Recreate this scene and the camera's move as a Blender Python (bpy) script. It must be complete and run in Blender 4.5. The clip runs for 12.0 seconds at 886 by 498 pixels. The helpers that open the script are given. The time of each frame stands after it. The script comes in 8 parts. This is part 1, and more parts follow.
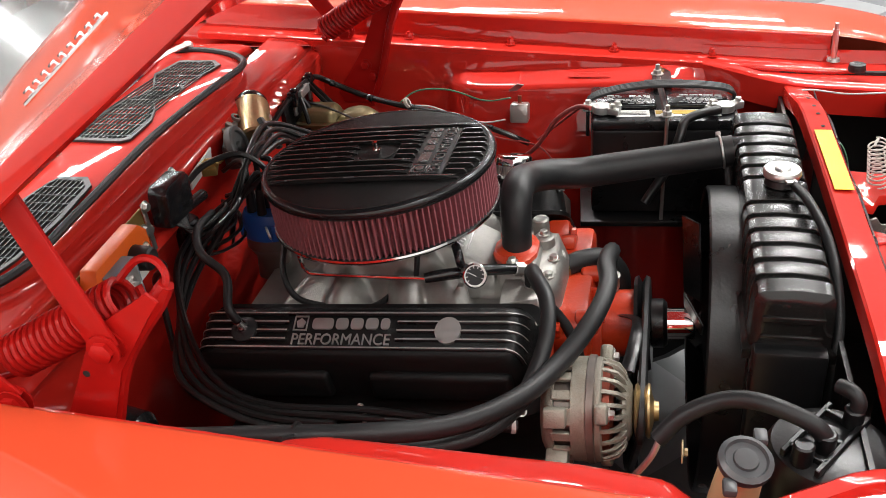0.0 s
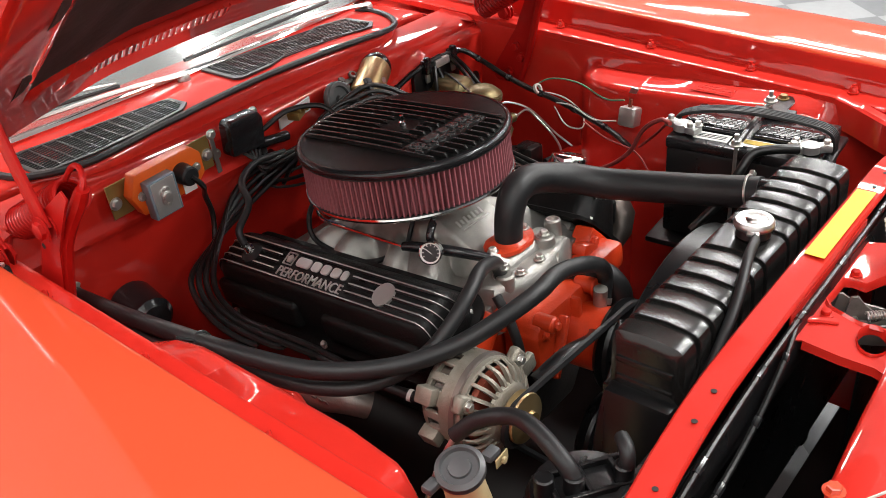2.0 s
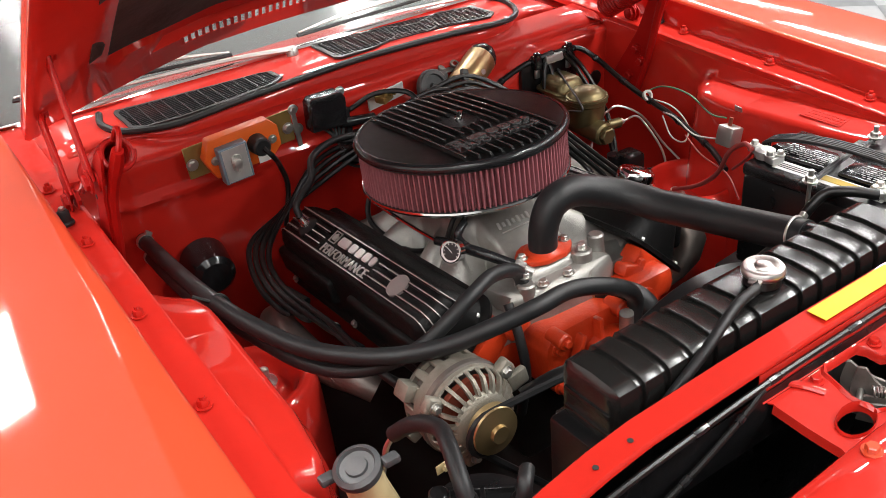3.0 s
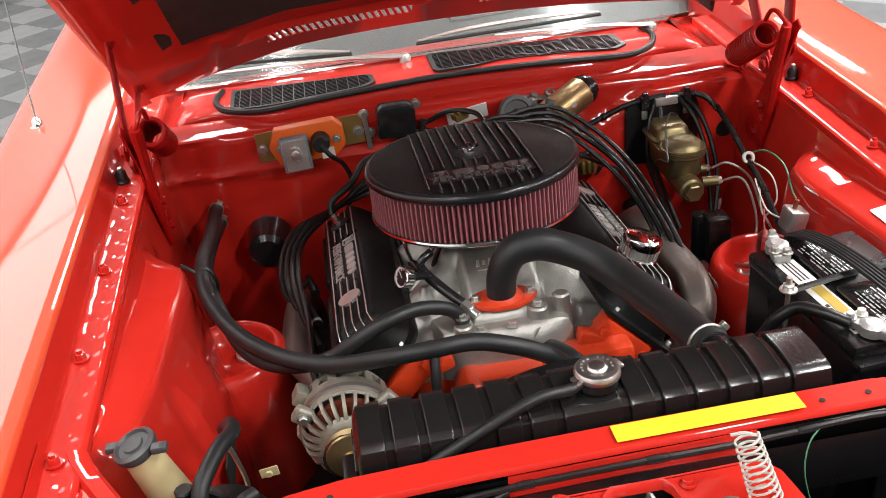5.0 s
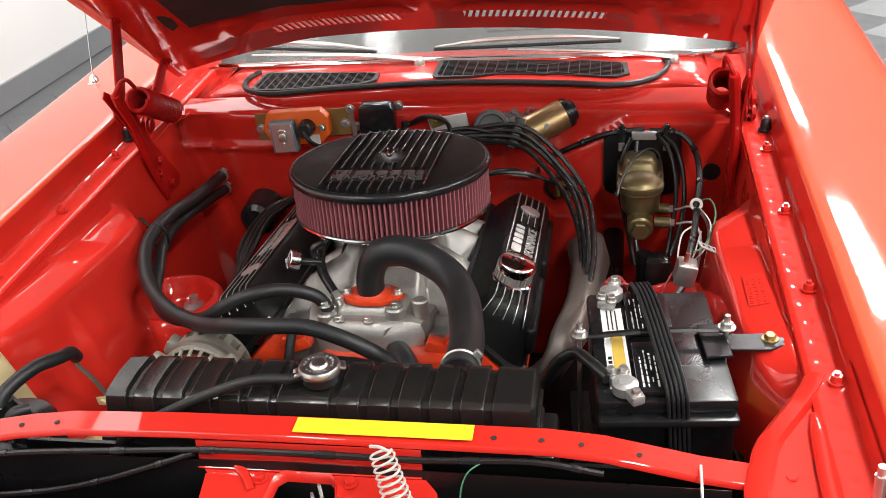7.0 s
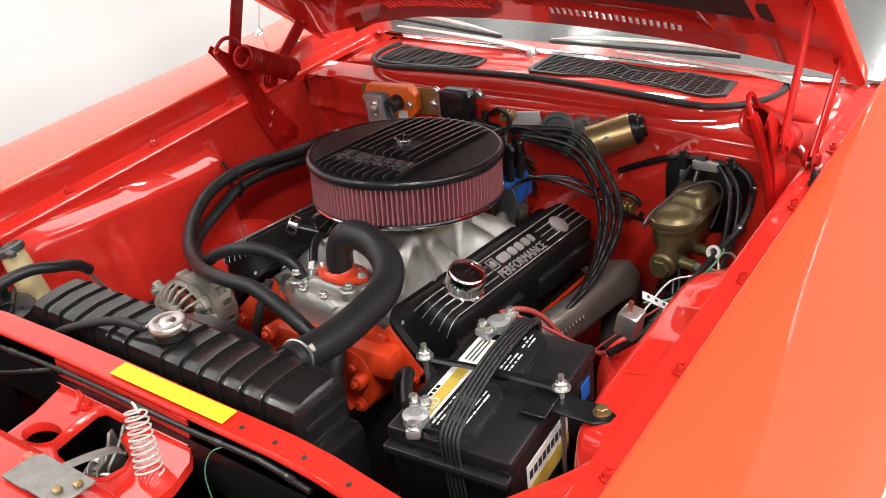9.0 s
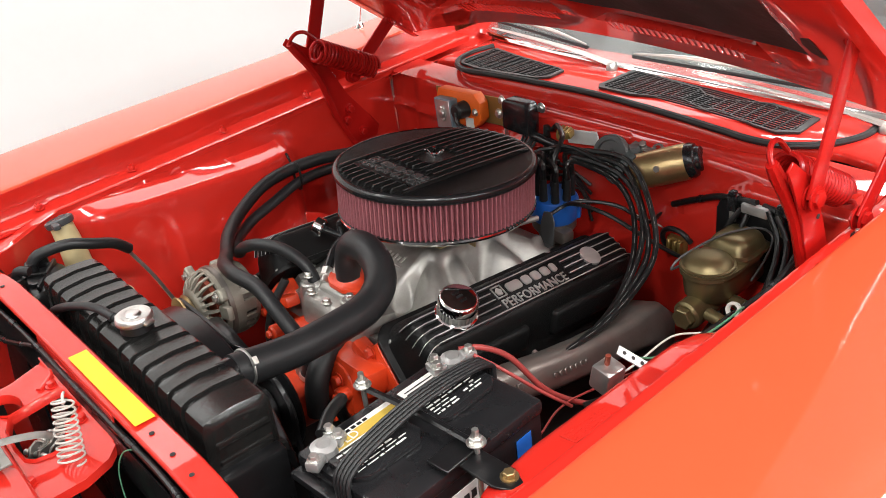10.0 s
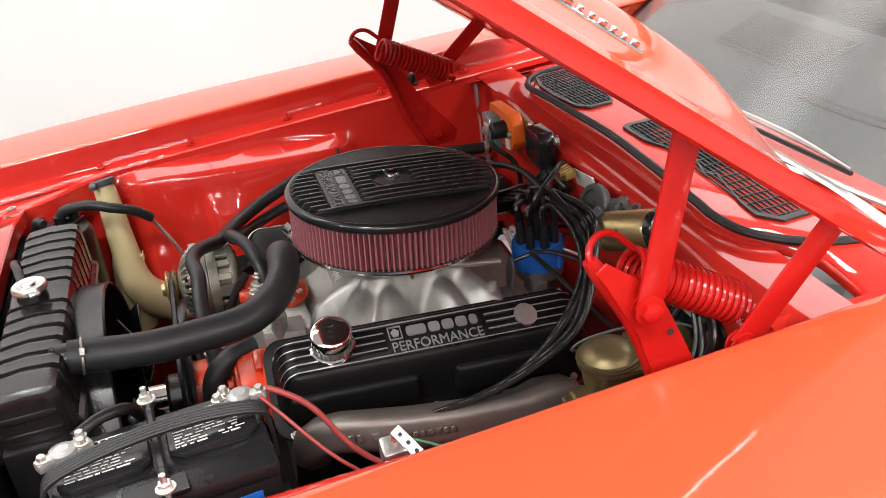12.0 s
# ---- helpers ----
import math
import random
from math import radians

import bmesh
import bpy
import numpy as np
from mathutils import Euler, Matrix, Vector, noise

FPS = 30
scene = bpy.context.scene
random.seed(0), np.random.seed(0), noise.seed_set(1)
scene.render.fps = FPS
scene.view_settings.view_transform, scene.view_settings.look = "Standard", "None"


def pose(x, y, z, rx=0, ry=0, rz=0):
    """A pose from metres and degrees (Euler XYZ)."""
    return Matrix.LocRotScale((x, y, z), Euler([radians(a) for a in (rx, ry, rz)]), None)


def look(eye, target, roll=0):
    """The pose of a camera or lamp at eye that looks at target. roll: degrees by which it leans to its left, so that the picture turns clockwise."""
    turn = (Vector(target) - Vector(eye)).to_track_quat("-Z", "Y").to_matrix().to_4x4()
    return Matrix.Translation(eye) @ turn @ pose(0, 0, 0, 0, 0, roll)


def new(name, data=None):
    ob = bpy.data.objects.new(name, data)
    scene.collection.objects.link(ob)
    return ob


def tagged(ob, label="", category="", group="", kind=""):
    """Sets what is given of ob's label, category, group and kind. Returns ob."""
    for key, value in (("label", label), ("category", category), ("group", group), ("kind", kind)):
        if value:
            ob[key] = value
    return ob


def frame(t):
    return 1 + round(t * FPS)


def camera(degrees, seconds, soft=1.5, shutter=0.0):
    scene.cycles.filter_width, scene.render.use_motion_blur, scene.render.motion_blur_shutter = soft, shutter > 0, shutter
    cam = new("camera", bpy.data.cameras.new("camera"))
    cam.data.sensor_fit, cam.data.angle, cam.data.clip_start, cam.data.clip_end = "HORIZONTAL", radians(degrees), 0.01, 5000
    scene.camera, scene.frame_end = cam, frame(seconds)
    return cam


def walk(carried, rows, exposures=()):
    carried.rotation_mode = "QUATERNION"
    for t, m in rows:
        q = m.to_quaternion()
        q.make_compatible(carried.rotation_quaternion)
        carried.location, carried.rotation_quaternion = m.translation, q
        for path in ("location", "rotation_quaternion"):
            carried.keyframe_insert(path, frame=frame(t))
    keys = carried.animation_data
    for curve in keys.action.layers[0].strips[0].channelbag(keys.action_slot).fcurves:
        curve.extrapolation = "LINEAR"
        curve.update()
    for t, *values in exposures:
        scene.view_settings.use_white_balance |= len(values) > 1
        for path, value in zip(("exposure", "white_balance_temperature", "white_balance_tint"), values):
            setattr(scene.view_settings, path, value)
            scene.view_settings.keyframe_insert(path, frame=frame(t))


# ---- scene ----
cam = camera(51.0, 12.0, soft=0.8)
PATH = [
    (0, (-1.277, -0.405, 1.556), (0.386, 0.019, 0.529), -4.4),
    (0.5, (-1.271, -0.579, 1.561), (0.35, -0.008, 0.538), -4.6),
    (1, (-1.234, -0.728, 1.566), (0.308, 0.03, 0.542), -4.7),
    (1.5, (-1.178, -0.876, 1.568), (0.25, 0.078, 0.543), -4.8),
    (2, (-1.084, -0.99, 1.573), (0.203, 0.145, 0.546), -5.0),
    (2.5, (-0.973, -1.114, 1.58), (0.132, 0.195, 0.547), -5.3),
    (3, (-0.843, -1.199, 1.581), (0.067, 0.253, 0.549), -5.5),
    (3.2, (-0.793, -1.241, 1.587), (0.03, 0.262, 0.556), -5.6),
    (4.8, (-0.308, -1.416, 1.598), (-0.07, 0.305, 0.608), -6.7),
    (5, (-0.245, -1.427, 1.599), (-0.065, 0.3, 0.608), -6.5),
    (5.5, (-0.116, -1.484, 1.602), (-0.078, 0.243, 0.595), -6.2),
    (6, (0.044, -1.475, 1.608), (-0.047, 0.287, 0.665), -5.8),
    (6.5, (0.192, -1.515, 1.611), (-0.02, 0.227, 0.653), -5.4),
    (7, (0.368, -1.505, 1.612), (0.009, 0.211, 0.649), -5.3),
    (7.2, (0.427, -1.5, 1.613), (0.017, 0.202, 0.647), -5.3),
    (8.8, (0.948, -1.273, 1.604), (-0.079, 0.147, 0.641), -6.2),
    (9, (0.996, -1.218, 1.604), (-0.09, 0.158, 0.641), -6.4),
    (9.5, (1.102, -1.086, 1.596), (-0.146, 0.152, 0.641), -6.6),
    (10, (1.185, -0.936, 1.594), (-0.211, 0.138, 0.646), -6.8),
    (10.5, (1.267, -0.773, 1.59), (-0.253, 0.121, 0.645), -7.2),
    (11, (1.336, -0.611, 1.586), (-0.272, 0.122, 0.649), -7.2),
    (11.5, (1.382, -0.448, 1.581), (-0.295, 0.12, 0.651), -7.3),
    (12, (1.414, -0.263, 1.567), (-0.315, 0.145, 0.648), -7.7),
]
walk(cam, [(t, look(eye, target, roll)) for t, eye, target, roll in PATH])

# ---- light ----
world = bpy.data.worlds.new("showroom_air")
scene.world = world
world.use_nodes = True
world.node_tree.nodes["Background"].inputs["Color"].default_value = (1.0, 0.97, 0.93, 1)
world.node_tree.nodes["Background"].inputs["Strength"].default_value = 0.25
scene.view_settings.exposure = 0.0


def ceiling_lamp(x, y, sx, sy, watts, z=3.55):
    """An area lamp at the showroom ceiling: the fluorescent troffers, and an added wall strip."""
    data = bpy.data.lights.new("ceiling_lamp_light", "AREA")
    data.shape, data.size, data.size_y, data.energy = "RECTANGLE", sx, sy, watts
    data.color = (1.0, 0.99, 0.97)
    ob = new("ceiling_lamp_light", data)
    ob.matrix_world = pose(x, y, z)
    return ob


for lx, watts in ((-2.40, 22), (-1.20, 27), (1.75, 86), (4.15, 87), (6.55, 56), (8.95, 47)):
    for ly in (-3.8, -1.42, 0.95, 3.3, 5.7):
        # a continuous strip of wide diffusers is added to brighten the white wall; one fitting beside it is a shorter,
        # wider one
        if lx < -2.0:
            ceiling_lamp(lx, ly, 0.90, 2.36, watts)
        elif (lx, ly) == (-1.20, 3.3):
            ceiling_lamp(-0.98, 3.36, 0.34, 0.90, watts)
        else:
            ceiling_lamp(lx, ly, 0.26, 1.16, watts)


# ---- building helpers ----
I4 = Matrix.Identity(4)


def rot(axis, degrees):
    return Matrix.Rotation(radians(degrees), 4, axis)


def loc(x, y, z):
    return Matrix.Translation((x, y, z))


def frame_of(origin, zdir, xhint=(1, 0, 0)):
    """A matrix at origin whose z looks along zdir and whose x is near xhint."""
    z = Vector(zdir).normalized()
    x = Vector(xhint)
    x = (x - z * x.dot(z))
    if x.length < 1e-4:
        x = Vector((0, 1, 0)) - z * z.y
    x.normalize()
    y = z.cross(x)
    m = Matrix((x, y, z)).transposed().to_4x4()
    m.translation = origin
    return m


def empty(name, at=(0, 0, 0)):
    ob = new(name)
    ob.location = at
    ob.empty_display_size = 0.05
    return ob


def thing(name, at, label, category, group="", kind=""):
    return tagged(empty(name, at), label, category, group, kind)


def finish(bm, sharp=38):
    bmesh.ops.recalc_face_normals(bm, faces=bm.faces[:])
    for f in bm.faces:
        f.smooth = True
    lim = radians(sharp)
    for e in bm.edges:
        if len(e.link_faces) == 2 and e.calc_face_angle(0) > lim:
            e.smooth = False


def part(name, bm, material, parent=None, label="", sharp=38):
    """Links a bmesh as one mesh object, under a thing or a part."""
    finish(bm, sharp)
    me = bpy.data.meshes.new(name)
    bm.to_mesh(me)
    bm.free()
    me.materials.append(material)
    ob = new(name, me)
    if parent is not None:
        ob.parent = parent
        up = parent.matrix_basis.copy()
        p = parent.parent
        while p is not None:
            up = p.matrix_basis @ up
            p = p.parent
        ob.matrix_parent_inverse = up.inverted() if parent.type == "EMPTY" else I4
    if label:
        tagged(ob, label)
    return ob


def thing_mesh(name, bm, material, label, category, group="", kind="", sharp=38):
    return tagged(part(name, bm, material, None, "", sharp), label, category, group, kind)


def BM():
    return bmesh.new()


def box(bm, size, m=I4, bev=0.0, seg=2):
    r = bmesh.ops.create_cube(bm, size=1, matrix=m @ Matrix.Diagonal((*size, 1)))
    if bev > 0:
        edges = list({e for v in r["verts"] for e in v.link_edges})
        bmesh.ops.bevel(bm, geom=edges, offset=bev, segments=seg, affect="EDGES", profile=0.5, clamp_overlap=True)
    return bm


def rev(bm, profile, m=I4, seg=24, arc=360):
    """Turns a profile of (radius, height) about z."""
    full = arc >= 360
    n = seg if full else seg + 1
    rings = []
    for r, z in profile:
        if r < 1e-6:
            rings.append([bm.verts.new(m @ Vector((0, 0, z)))])
        else:
            rings.append([bm.verts.new(m @ Vector((r * math.cos(radians(arc) * k / seg), r * math.sin(radians(arc) * k / seg), z))) for k in range(n)])
    for a, b in zip(rings[:-1], rings[1:]):
        for k in range(seg):
            j = (k + 1) % n if full else k + 1
            if len(a) == 1 and len(b) == 1:
                continue
            if len(a) == 1:
                bm.faces.new((a[0], b[j], b[k]))
            elif len(b) == 1:
                bm.faces.new((a[k], a[j], b[0]))
            else:
                bm.faces.new((a[k], a[j], b[j], b[k]))
    return bm


def rod(bm, p0, p1, r, seg=12, r1=None, bev=0.0):
    """A capped cylinder or cone between two points."""
    p0, p1 = Vector(p0), Vector(p1)
    h = (p1 - p0).length
    r1 = r if r1 is None else r1
    m = frame_of(p0, p1 - p0)
    if bev > 0:
        return rev(bm, [(0, 0), (r - bev, 0), (r, bev), (r1, h - bev), (r1 - bev, h), (0, h)], m, seg)
    return rev(bm, [(0, 0), (r, 0), (r1, h), (0, h)], m, seg)


def spline(pts, step=6):
    """Points on a Catmull-Rom curve through pts."""
    P = [Vector(p) for p in pts]
    if len(P) < 3:
        return P
    P = [P[0] * 2 - P[1]] + P + [P[-1] * 2 - P[-2]]
    out = []
    for i in range(1, len(P) - 2):
        a, b, c, d = P[i - 1:i + 3]
        for k in range(step):
            t = k / step
            out.append(0.5 * ((2 * b) + (c - a) * t + (2 * a - 5 * b + 4 * c - d) * t * t + (3 * b - a - 3 * c + d) * t ** 3))
    out.append(P[-2])
    return out


def tube(bm, pts, r, seg=10, step=6, smooth=True, flat=1.0, caps=True):
    """Sweeps a round (or flattened) section along a curve; r may be a list, one for each point."""
    path = spline(pts, step) if smooth else [Vector(p) for p in pts]
    n = len(path)
    if isinstance(r, (int, float)):
        rad = [r] * n
    else:
        rad = [float(np.interp(k / (n - 1) * (len(r) - 1), range(len(r)), r)) for k in range(n)]
    t0 = (path[1] - path[0]).normalized()
    nrm = t0.cross(Vector((0, 0, 1)))
    if nrm.length < 1e-3:
        nrm = t0.cross(Vector((1, 0, 0)))
    nrm.normalize()
    rings = []
    for k, p in enumerate(path):
        t = (path[min(k + 1, n - 1)] - path[max(k - 1, 0)])
        if t.length < 1e-9:
            t = t0
        t.normalize()
        nrm = (nrm - t * nrm.dot(t)).normalized()
        b = t.cross(nrm)
        rings.append([bm.verts.new(p + (nrm * math.cos(2 * math.pi * j / seg) + b * math.sin(2 * math.pi * j / seg) * flat) * rad[k]) for j in range(seg)])
    for a, b in zip(rings[:-1], rings[1:]):
        for j in range(seg):
            bm.faces.new((a[j], a[(j + 1) % seg], b[(j + 1) % seg], b[j]))
    if caps:
        bm.faces.new(rings[0])
        bm.faces.new(rings[-1])
    return bm


def prism(bm, poly, depth, m=I4, bev=0.0, seg=2):
    """Extrudes a polygon of the xy plane along z, from 0 to depth."""
    lo = [bm.verts.new(m @ Vector((x, y, 0))) for x, y in poly]
    hi = [bm.verts.new(m @ Vector((x, y, depth))) for x, y in poly]
    fs = [bm.faces.new(lo), bm.faces.new(hi)]
    n = len(poly)
    for k in range(n):
        fs.append(bm.faces.new((lo[k], lo[(k + 1) % n], hi[(k + 1) % n], hi[k])))
    if bev > 0:
        edges = list({e for f in fs for e in f.edges})
        bmesh.ops.bevel(bm, geom=edges, offset=bev, segments=seg, affect="EDGES", profile=0.5, clamp_overlap=True)
    return bm


def sheet(bm, rows, closed=False):
    """A skin through rows of points."""
    vs = [[bm.verts.new(p) for p in row] for row in rows]
    for a, b in zip(vs[:-1], vs[1:]):
        n = len(a)
        for k in range(n if closed else n - 1):
            bm.faces.new((a[k], a[(k + 1) % n], b[(k + 1) % n], b[k]))
    return vs


def loft(bm, rows):
    """A closed, capped solid through rings of points."""
    vs = sheet(bm, rows, True)
    bm.faces.new(vs[0])
    bm.faces.new(vs[-1])
    return bm


def thick(bm, t):
    """Gives a skin thickness, to one side."""
    bmesh.ops.recalc_face_normals(bm, faces=bm.faces[:])
    bmesh.ops.solidify(bm, geom=bm.faces[:], thickness=t)
    return bm


def rounded(w, h, r, n=4):
    """A rectangle with round corners, as a polygon about the origin."""
    out = []
    for cx, cy, a0 in ((w / 2 - r, h / 2 - r, 0), (-w / 2 + r, h / 2 - r, 90), (-w / 2 + r, -h / 2 + r, 180), (w / 2 - r, -h / 2 + r, 270)):
        for k in range(n + 1):
            a = radians(a0 + 90 * k / n)
            out.append((cx + r * math.cos(a), cy + r * math.sin(a)))
    return out


def coil(p0, p1, radius, turns, per=14):
    """Points of a helix from p0 to p1."""
    p0, p1 = Vector(p0), Vector(p1)
    m = frame_of(p0, p1 - p0)
    h = (p1 - p0).length
    n = int(turns * per)
    rr = radius if isinstance(radius, (list, tuple)) else (radius, radius)
    return [m @ Vector(((rr[0] + (rr[1] - rr[0]) * k / n) * math.cos(2 * math.pi * k / per), (rr[0] + (rr[1] - rr[0]) * k / n) * math.sin(2 * math.pi * k / per), h * k / n)) for k in range(n + 1)]


def hexbolt(bm, m, r=0.008, h=0.006, washer=True, stud=0.0):
    """A hexagon head on its washer; z of m is the bolt's axis."""
    if washer:
        rev(bm, [(0, 0), (r * 1.45, 0), (r * 1.45, r * 0.2), (0, r * 0.2)], m, 14)
    rev(bm, [(0, 0), (r, 0), (r, h * 0.85), (r * 0.85, h), (0, h)], m @ loc(0, 0, r * 0.2), 6)
    if stud:
        rev(bm, [(0, 0), (r * 0.5, 0), (r * 0.5, stud), (0, stud)], m @ loc(0, 0, h), 8)
    return bm


def lettering(text, size, depth, m, bold=0.0):
    """Raised letters as a bmesh; x of m is the reading direction, z the way they stand out."""
    cu = bpy.data.curves.new("lettering", "FONT")
    cu.body, cu.size, cu.extrude, cu.offset = text, size, depth, bold
    cu.align_x, cu.align_y, cu.resolution_u = "CENTER", "CENTER", 3
    ob = bpy.data.objects.new("lettering", cu)
    me = bpy.data.meshes.new_from_object(ob)
    bm = BM()
    bm.from_mesh(me)
    bmesh.ops.transform(bm, matrix=m, verts=bm.verts[:])
    bpy.data.objects.remove(ob)
    bpy.data.meshes.remove(me)
    bpy.data.curves.remove(cu)
    return bm


# ---- materials ----
def material(name, color, rough=0.5, metal=0.0, coat=0.0, coat_rough=0.05, spec=0.5, vary=0.12, scale=30.0, bump=0.0, bump_scale=200.0,
             dirt=None, dirt_scale=6.0, dirt_amount=0.5, rough_vary=0.1, tint=None, waves=0.0, waves_scale=9.0, coat_ior=1.5):
    """A surface with two scales of variation: fine grain and broad wear."""
    mt = bpy.data.materials.new(name)
    mt.use_nodes = True
    nt = mt.node_tree
    bs = nt.nodes["Principled BSDF"]
    L = nt.links.new
    co = nt.nodes.new("ShaderNodeTexCoord")
    n1 = nt.nodes.new("ShaderNodeTexNoise")
    n1.inputs["Scale"].default_value, n1.inputs["Detail"].default_value = scale, 5
    L(co.outputs["Object"], n1.inputs["Vector"])
    ramp = nt.nodes.new("ShaderNodeMix")
    ramp.data_type = "RGBA"
    c = Vector(color)
    t = Vector(tint) if tint else c
    ramp.inputs[6].default_value = (*[max(0, v * (1 - vary)) for v in c], 1)
    ramp.inputs[7].default_value = (*[min(1, v * (1 + vary)) for v in t], 1)
    L(n1.outputs["Fac"], ramp.inputs[0])
    out = ramp.outputs[2]
    if dirt:
        n2 = nt.nodes.new("ShaderNodeTexNoise")
        n2.inputs["Scale"].default_value, n2.inputs["Detail"].default_value, n2.inputs["Roughness"].default_value = dirt_scale, 8, 0.65
        L(co.outputs["Object"], n2.inputs["Vector"])
        mr = nt.nodes.new("ShaderNodeMapRange")
        mr.inputs["From Min"].default_value, mr.inputs["From Max"].default_value = 0.48, 0.75
        mr.inputs["To Max"].default_value = dirt_amount
        L(n2.outputs["Fac"], mr.inputs["Value"])
        mx = nt.nodes.new("ShaderNodeMix")
        mx.data_type = "RGBA"
        L(mr.outputs["Result"], mx.inputs[0])
        L(out, mx.inputs[6])
        mx.inputs[7].default_value = (*dirt, 1)
        out = mx.outputs[2]
    L(out, bs.inputs["Base Color"])
    rr = nt.nodes.new("ShaderNodeMapRange")
    rr.inputs["To Min"].default_value, rr.inputs["To Max"].default_value = max(0.02, rough - rough_vary), min(1, rough + rough_vary)
    n3 = nt.nodes.new("ShaderNodeTexNoise")
    n3.inputs["Scale"].default_value, n3.inputs["Detail"].default_value = scale * 0.4, 4
    L(co.outputs["Object"], n3.inputs["Vector"])
    L(n3.outputs["Fac"], rr.inputs["Value"])
    L(rr.outputs["Result"], bs.inputs["Roughness"])
    bs.inputs["Metallic"].default_value = metal
    bs.inputs["Coat Weight"].default_value = coat
    bs.inputs["Coat Roughness"].default_value = coat_rough
    bs.inputs["Coat IOR"].default_value = coat_ior
    bs.inputs["Specular IOR Level"].default_value = spec
    if bump:
        n4 = nt.nodes.new("ShaderNodeTexNoise")
        n4.inputs["Scale"].default_value, n4.inputs["Detail"].default_value = bump_scale, 4
        L(co.outputs["Object"], n4.inputs["Vector"])
        bp = nt.nodes.new("ShaderNodeBump")
        bp.inputs["Strength"].default_value, bp.inputs["Distance"].default_value = bump, 0.002
        L(n4.outputs["Fac"], bp.inputs["Height"])
        L(bp.outputs["Normal"], bs.inputs["Normal"])
        if waves:
            n5 = nt.nodes.new("ShaderNodeTexNoise")
            n5.inputs["Scale"].default_value, n5.inputs["Detail"].default_value = waves_scale, 2
            L(co.outputs["Object"], n5.inputs["Vector"])
            bw = nt.nodes.new("ShaderNodeBump")
            bw.inputs["Strength"].default_value, bw.inputs["Distance"].default_value = waves, 0.01
            L(n5.outputs["Fac"], bw.inputs["Height"])
            L(bw.outputs["Normal"], bp.inputs["Normal"])
    return mt


# the same red paint twice: orange as if lit, deeper for the shaded bay
RED = material("red_paint_lit", (0.68, 0.076, 0.028), 0.5, coat=1.0, coat_rough=0.05, spec=0.08, vary=0.04, scale=9, rough_vary=0.06, coat_ior=1.85)
RED_SHADED = material("red_paint_shaded", (0.60, 0.024, 0.015), 0.5, coat=1.0, coat_rough=0.035, spec=0.05, vary=0.07, scale=8, bump=0.12, bump_scale=70, waves=0.09, waves_scale=10,
                   dirt=(0.50, 0.014, 0.009), dirt_scale=9, dirt_amount=0.4, coat_ior=1.65)
RED_DARK = material("red_hinge_paint", (0.42, 0.008, 0.006), 0.5, spec=0.1, coat=0.4, coat_rough=0.15, vary=0.1, scale=30, bump=0.15)
ENGINE_RED = material("engine_orange_paint", (0.60, 0.045, 0.010), 0.36, coat=0.3, coat_rough=0.2, vary=0.12, scale=25, bump=0.4, bump_scale=160,
                      dirt=(0.22, 0.02, 0.01), dirt_scale=14, dirt_amount=0.5)
BLACK_CRINKLE = material("black_crinkle_paint", (0.006, 0.006, 0.006), 0.40, vary=0.3, scale=120, bump=0.4, bump_scale=900, spec=0.22)
BLACK_SATIN = material("black_satin_paint", (0.0065, 0.0065, 0.007), 0.30, vary=0.25, scale=40, bump=0.15, bump_scale=150)
BLACK_GLOSS = material("black_gloss_plastic", (0.012, 0.012, 0.013), 0.2, vary=0.2, scale=40)
LID_BLACK = material("battery_lid_plastic", (0.010, 0.010, 0.011), 0.27, vary=0.2, scale=40, rough_vary=0.06, bump=0.05, bump_scale=120)
RIB_BLACK = material("worn_black_rib_paint", (0.17, 0.17, 0.17), 0.25, metal=0.7, vary=0.4, scale=140, dirt=(0.22, 0.22, 0.22), dirt_scale=60, dirt_amount=0.5)
TANK_BLACK = material("brushed_black_enamel", (0.011, 0.0105, 0.010), 0.22, vary=0.3, scale=40, spec=0.6, rough_vary=0.10, bump=0.12, bump_scale=160)
RUBBER = material("black_rubber_hose", (0.013, 0.0132, 0.014), 0.44, vary=0.2, scale=60, bump=0.12, bump_scale=300, spec=0.4, dirt=(0.03, 0.03, 0.03), dirt_scale=10, dirt_amount=0.35)
WIRE = material("black_wire_sleeve", (0.008, 0.008, 0.008), 0.33, vary=0.2, scale=60)
ALU = material("cast_aluminium", (0.38, 0.37, 0.345), 0.38, metal=0.75, vary=0.2, scale=60, bump=0.45, bump_scale=480, dirt=(0.30, 0.29, 0.26), dirt_scale=25, dirt_amount=0.7)
ALU_FACE = material("machined_aluminium", (0.72, 0.71, 0.69), 0.38, metal=0.9, vary=0.06, scale=90)
CHROME = material("chrome", (0.86, 0.86, 0.86), 0.07, metal=1.0, vary=0.03, rough_vary=0.03)
WORN_CHROME = material("worn_chrome", (0.70, 0.69, 0.67), 0.32, metal=1.0, vary=0.15, scale=60, rough_vary=0.12)
STEEL = material("zinc_steel", (0.62, 0.61, 0.58), 0.32, metal=0.9, vary=0.12, scale=70, bump=0.15)
BRASS = material("yellow_zinc_steel", (0.42, 0.31, 0.12), 0.34, metal=0.85, vary=0.2, scale=30, tint=(0.50, 0.36, 0.20), dirt=(0.20, 0.15, 0.07), dirt_scale=20)
IRON = material("cast_iron_manifold", (0.21, 0.185, 0.168), 0.42, metal=0.7, vary=0.25, scale=25, bump=0.2, bump_scale=200, dirt=(0.20, 0.11, 0.07), dirt_scale=12)
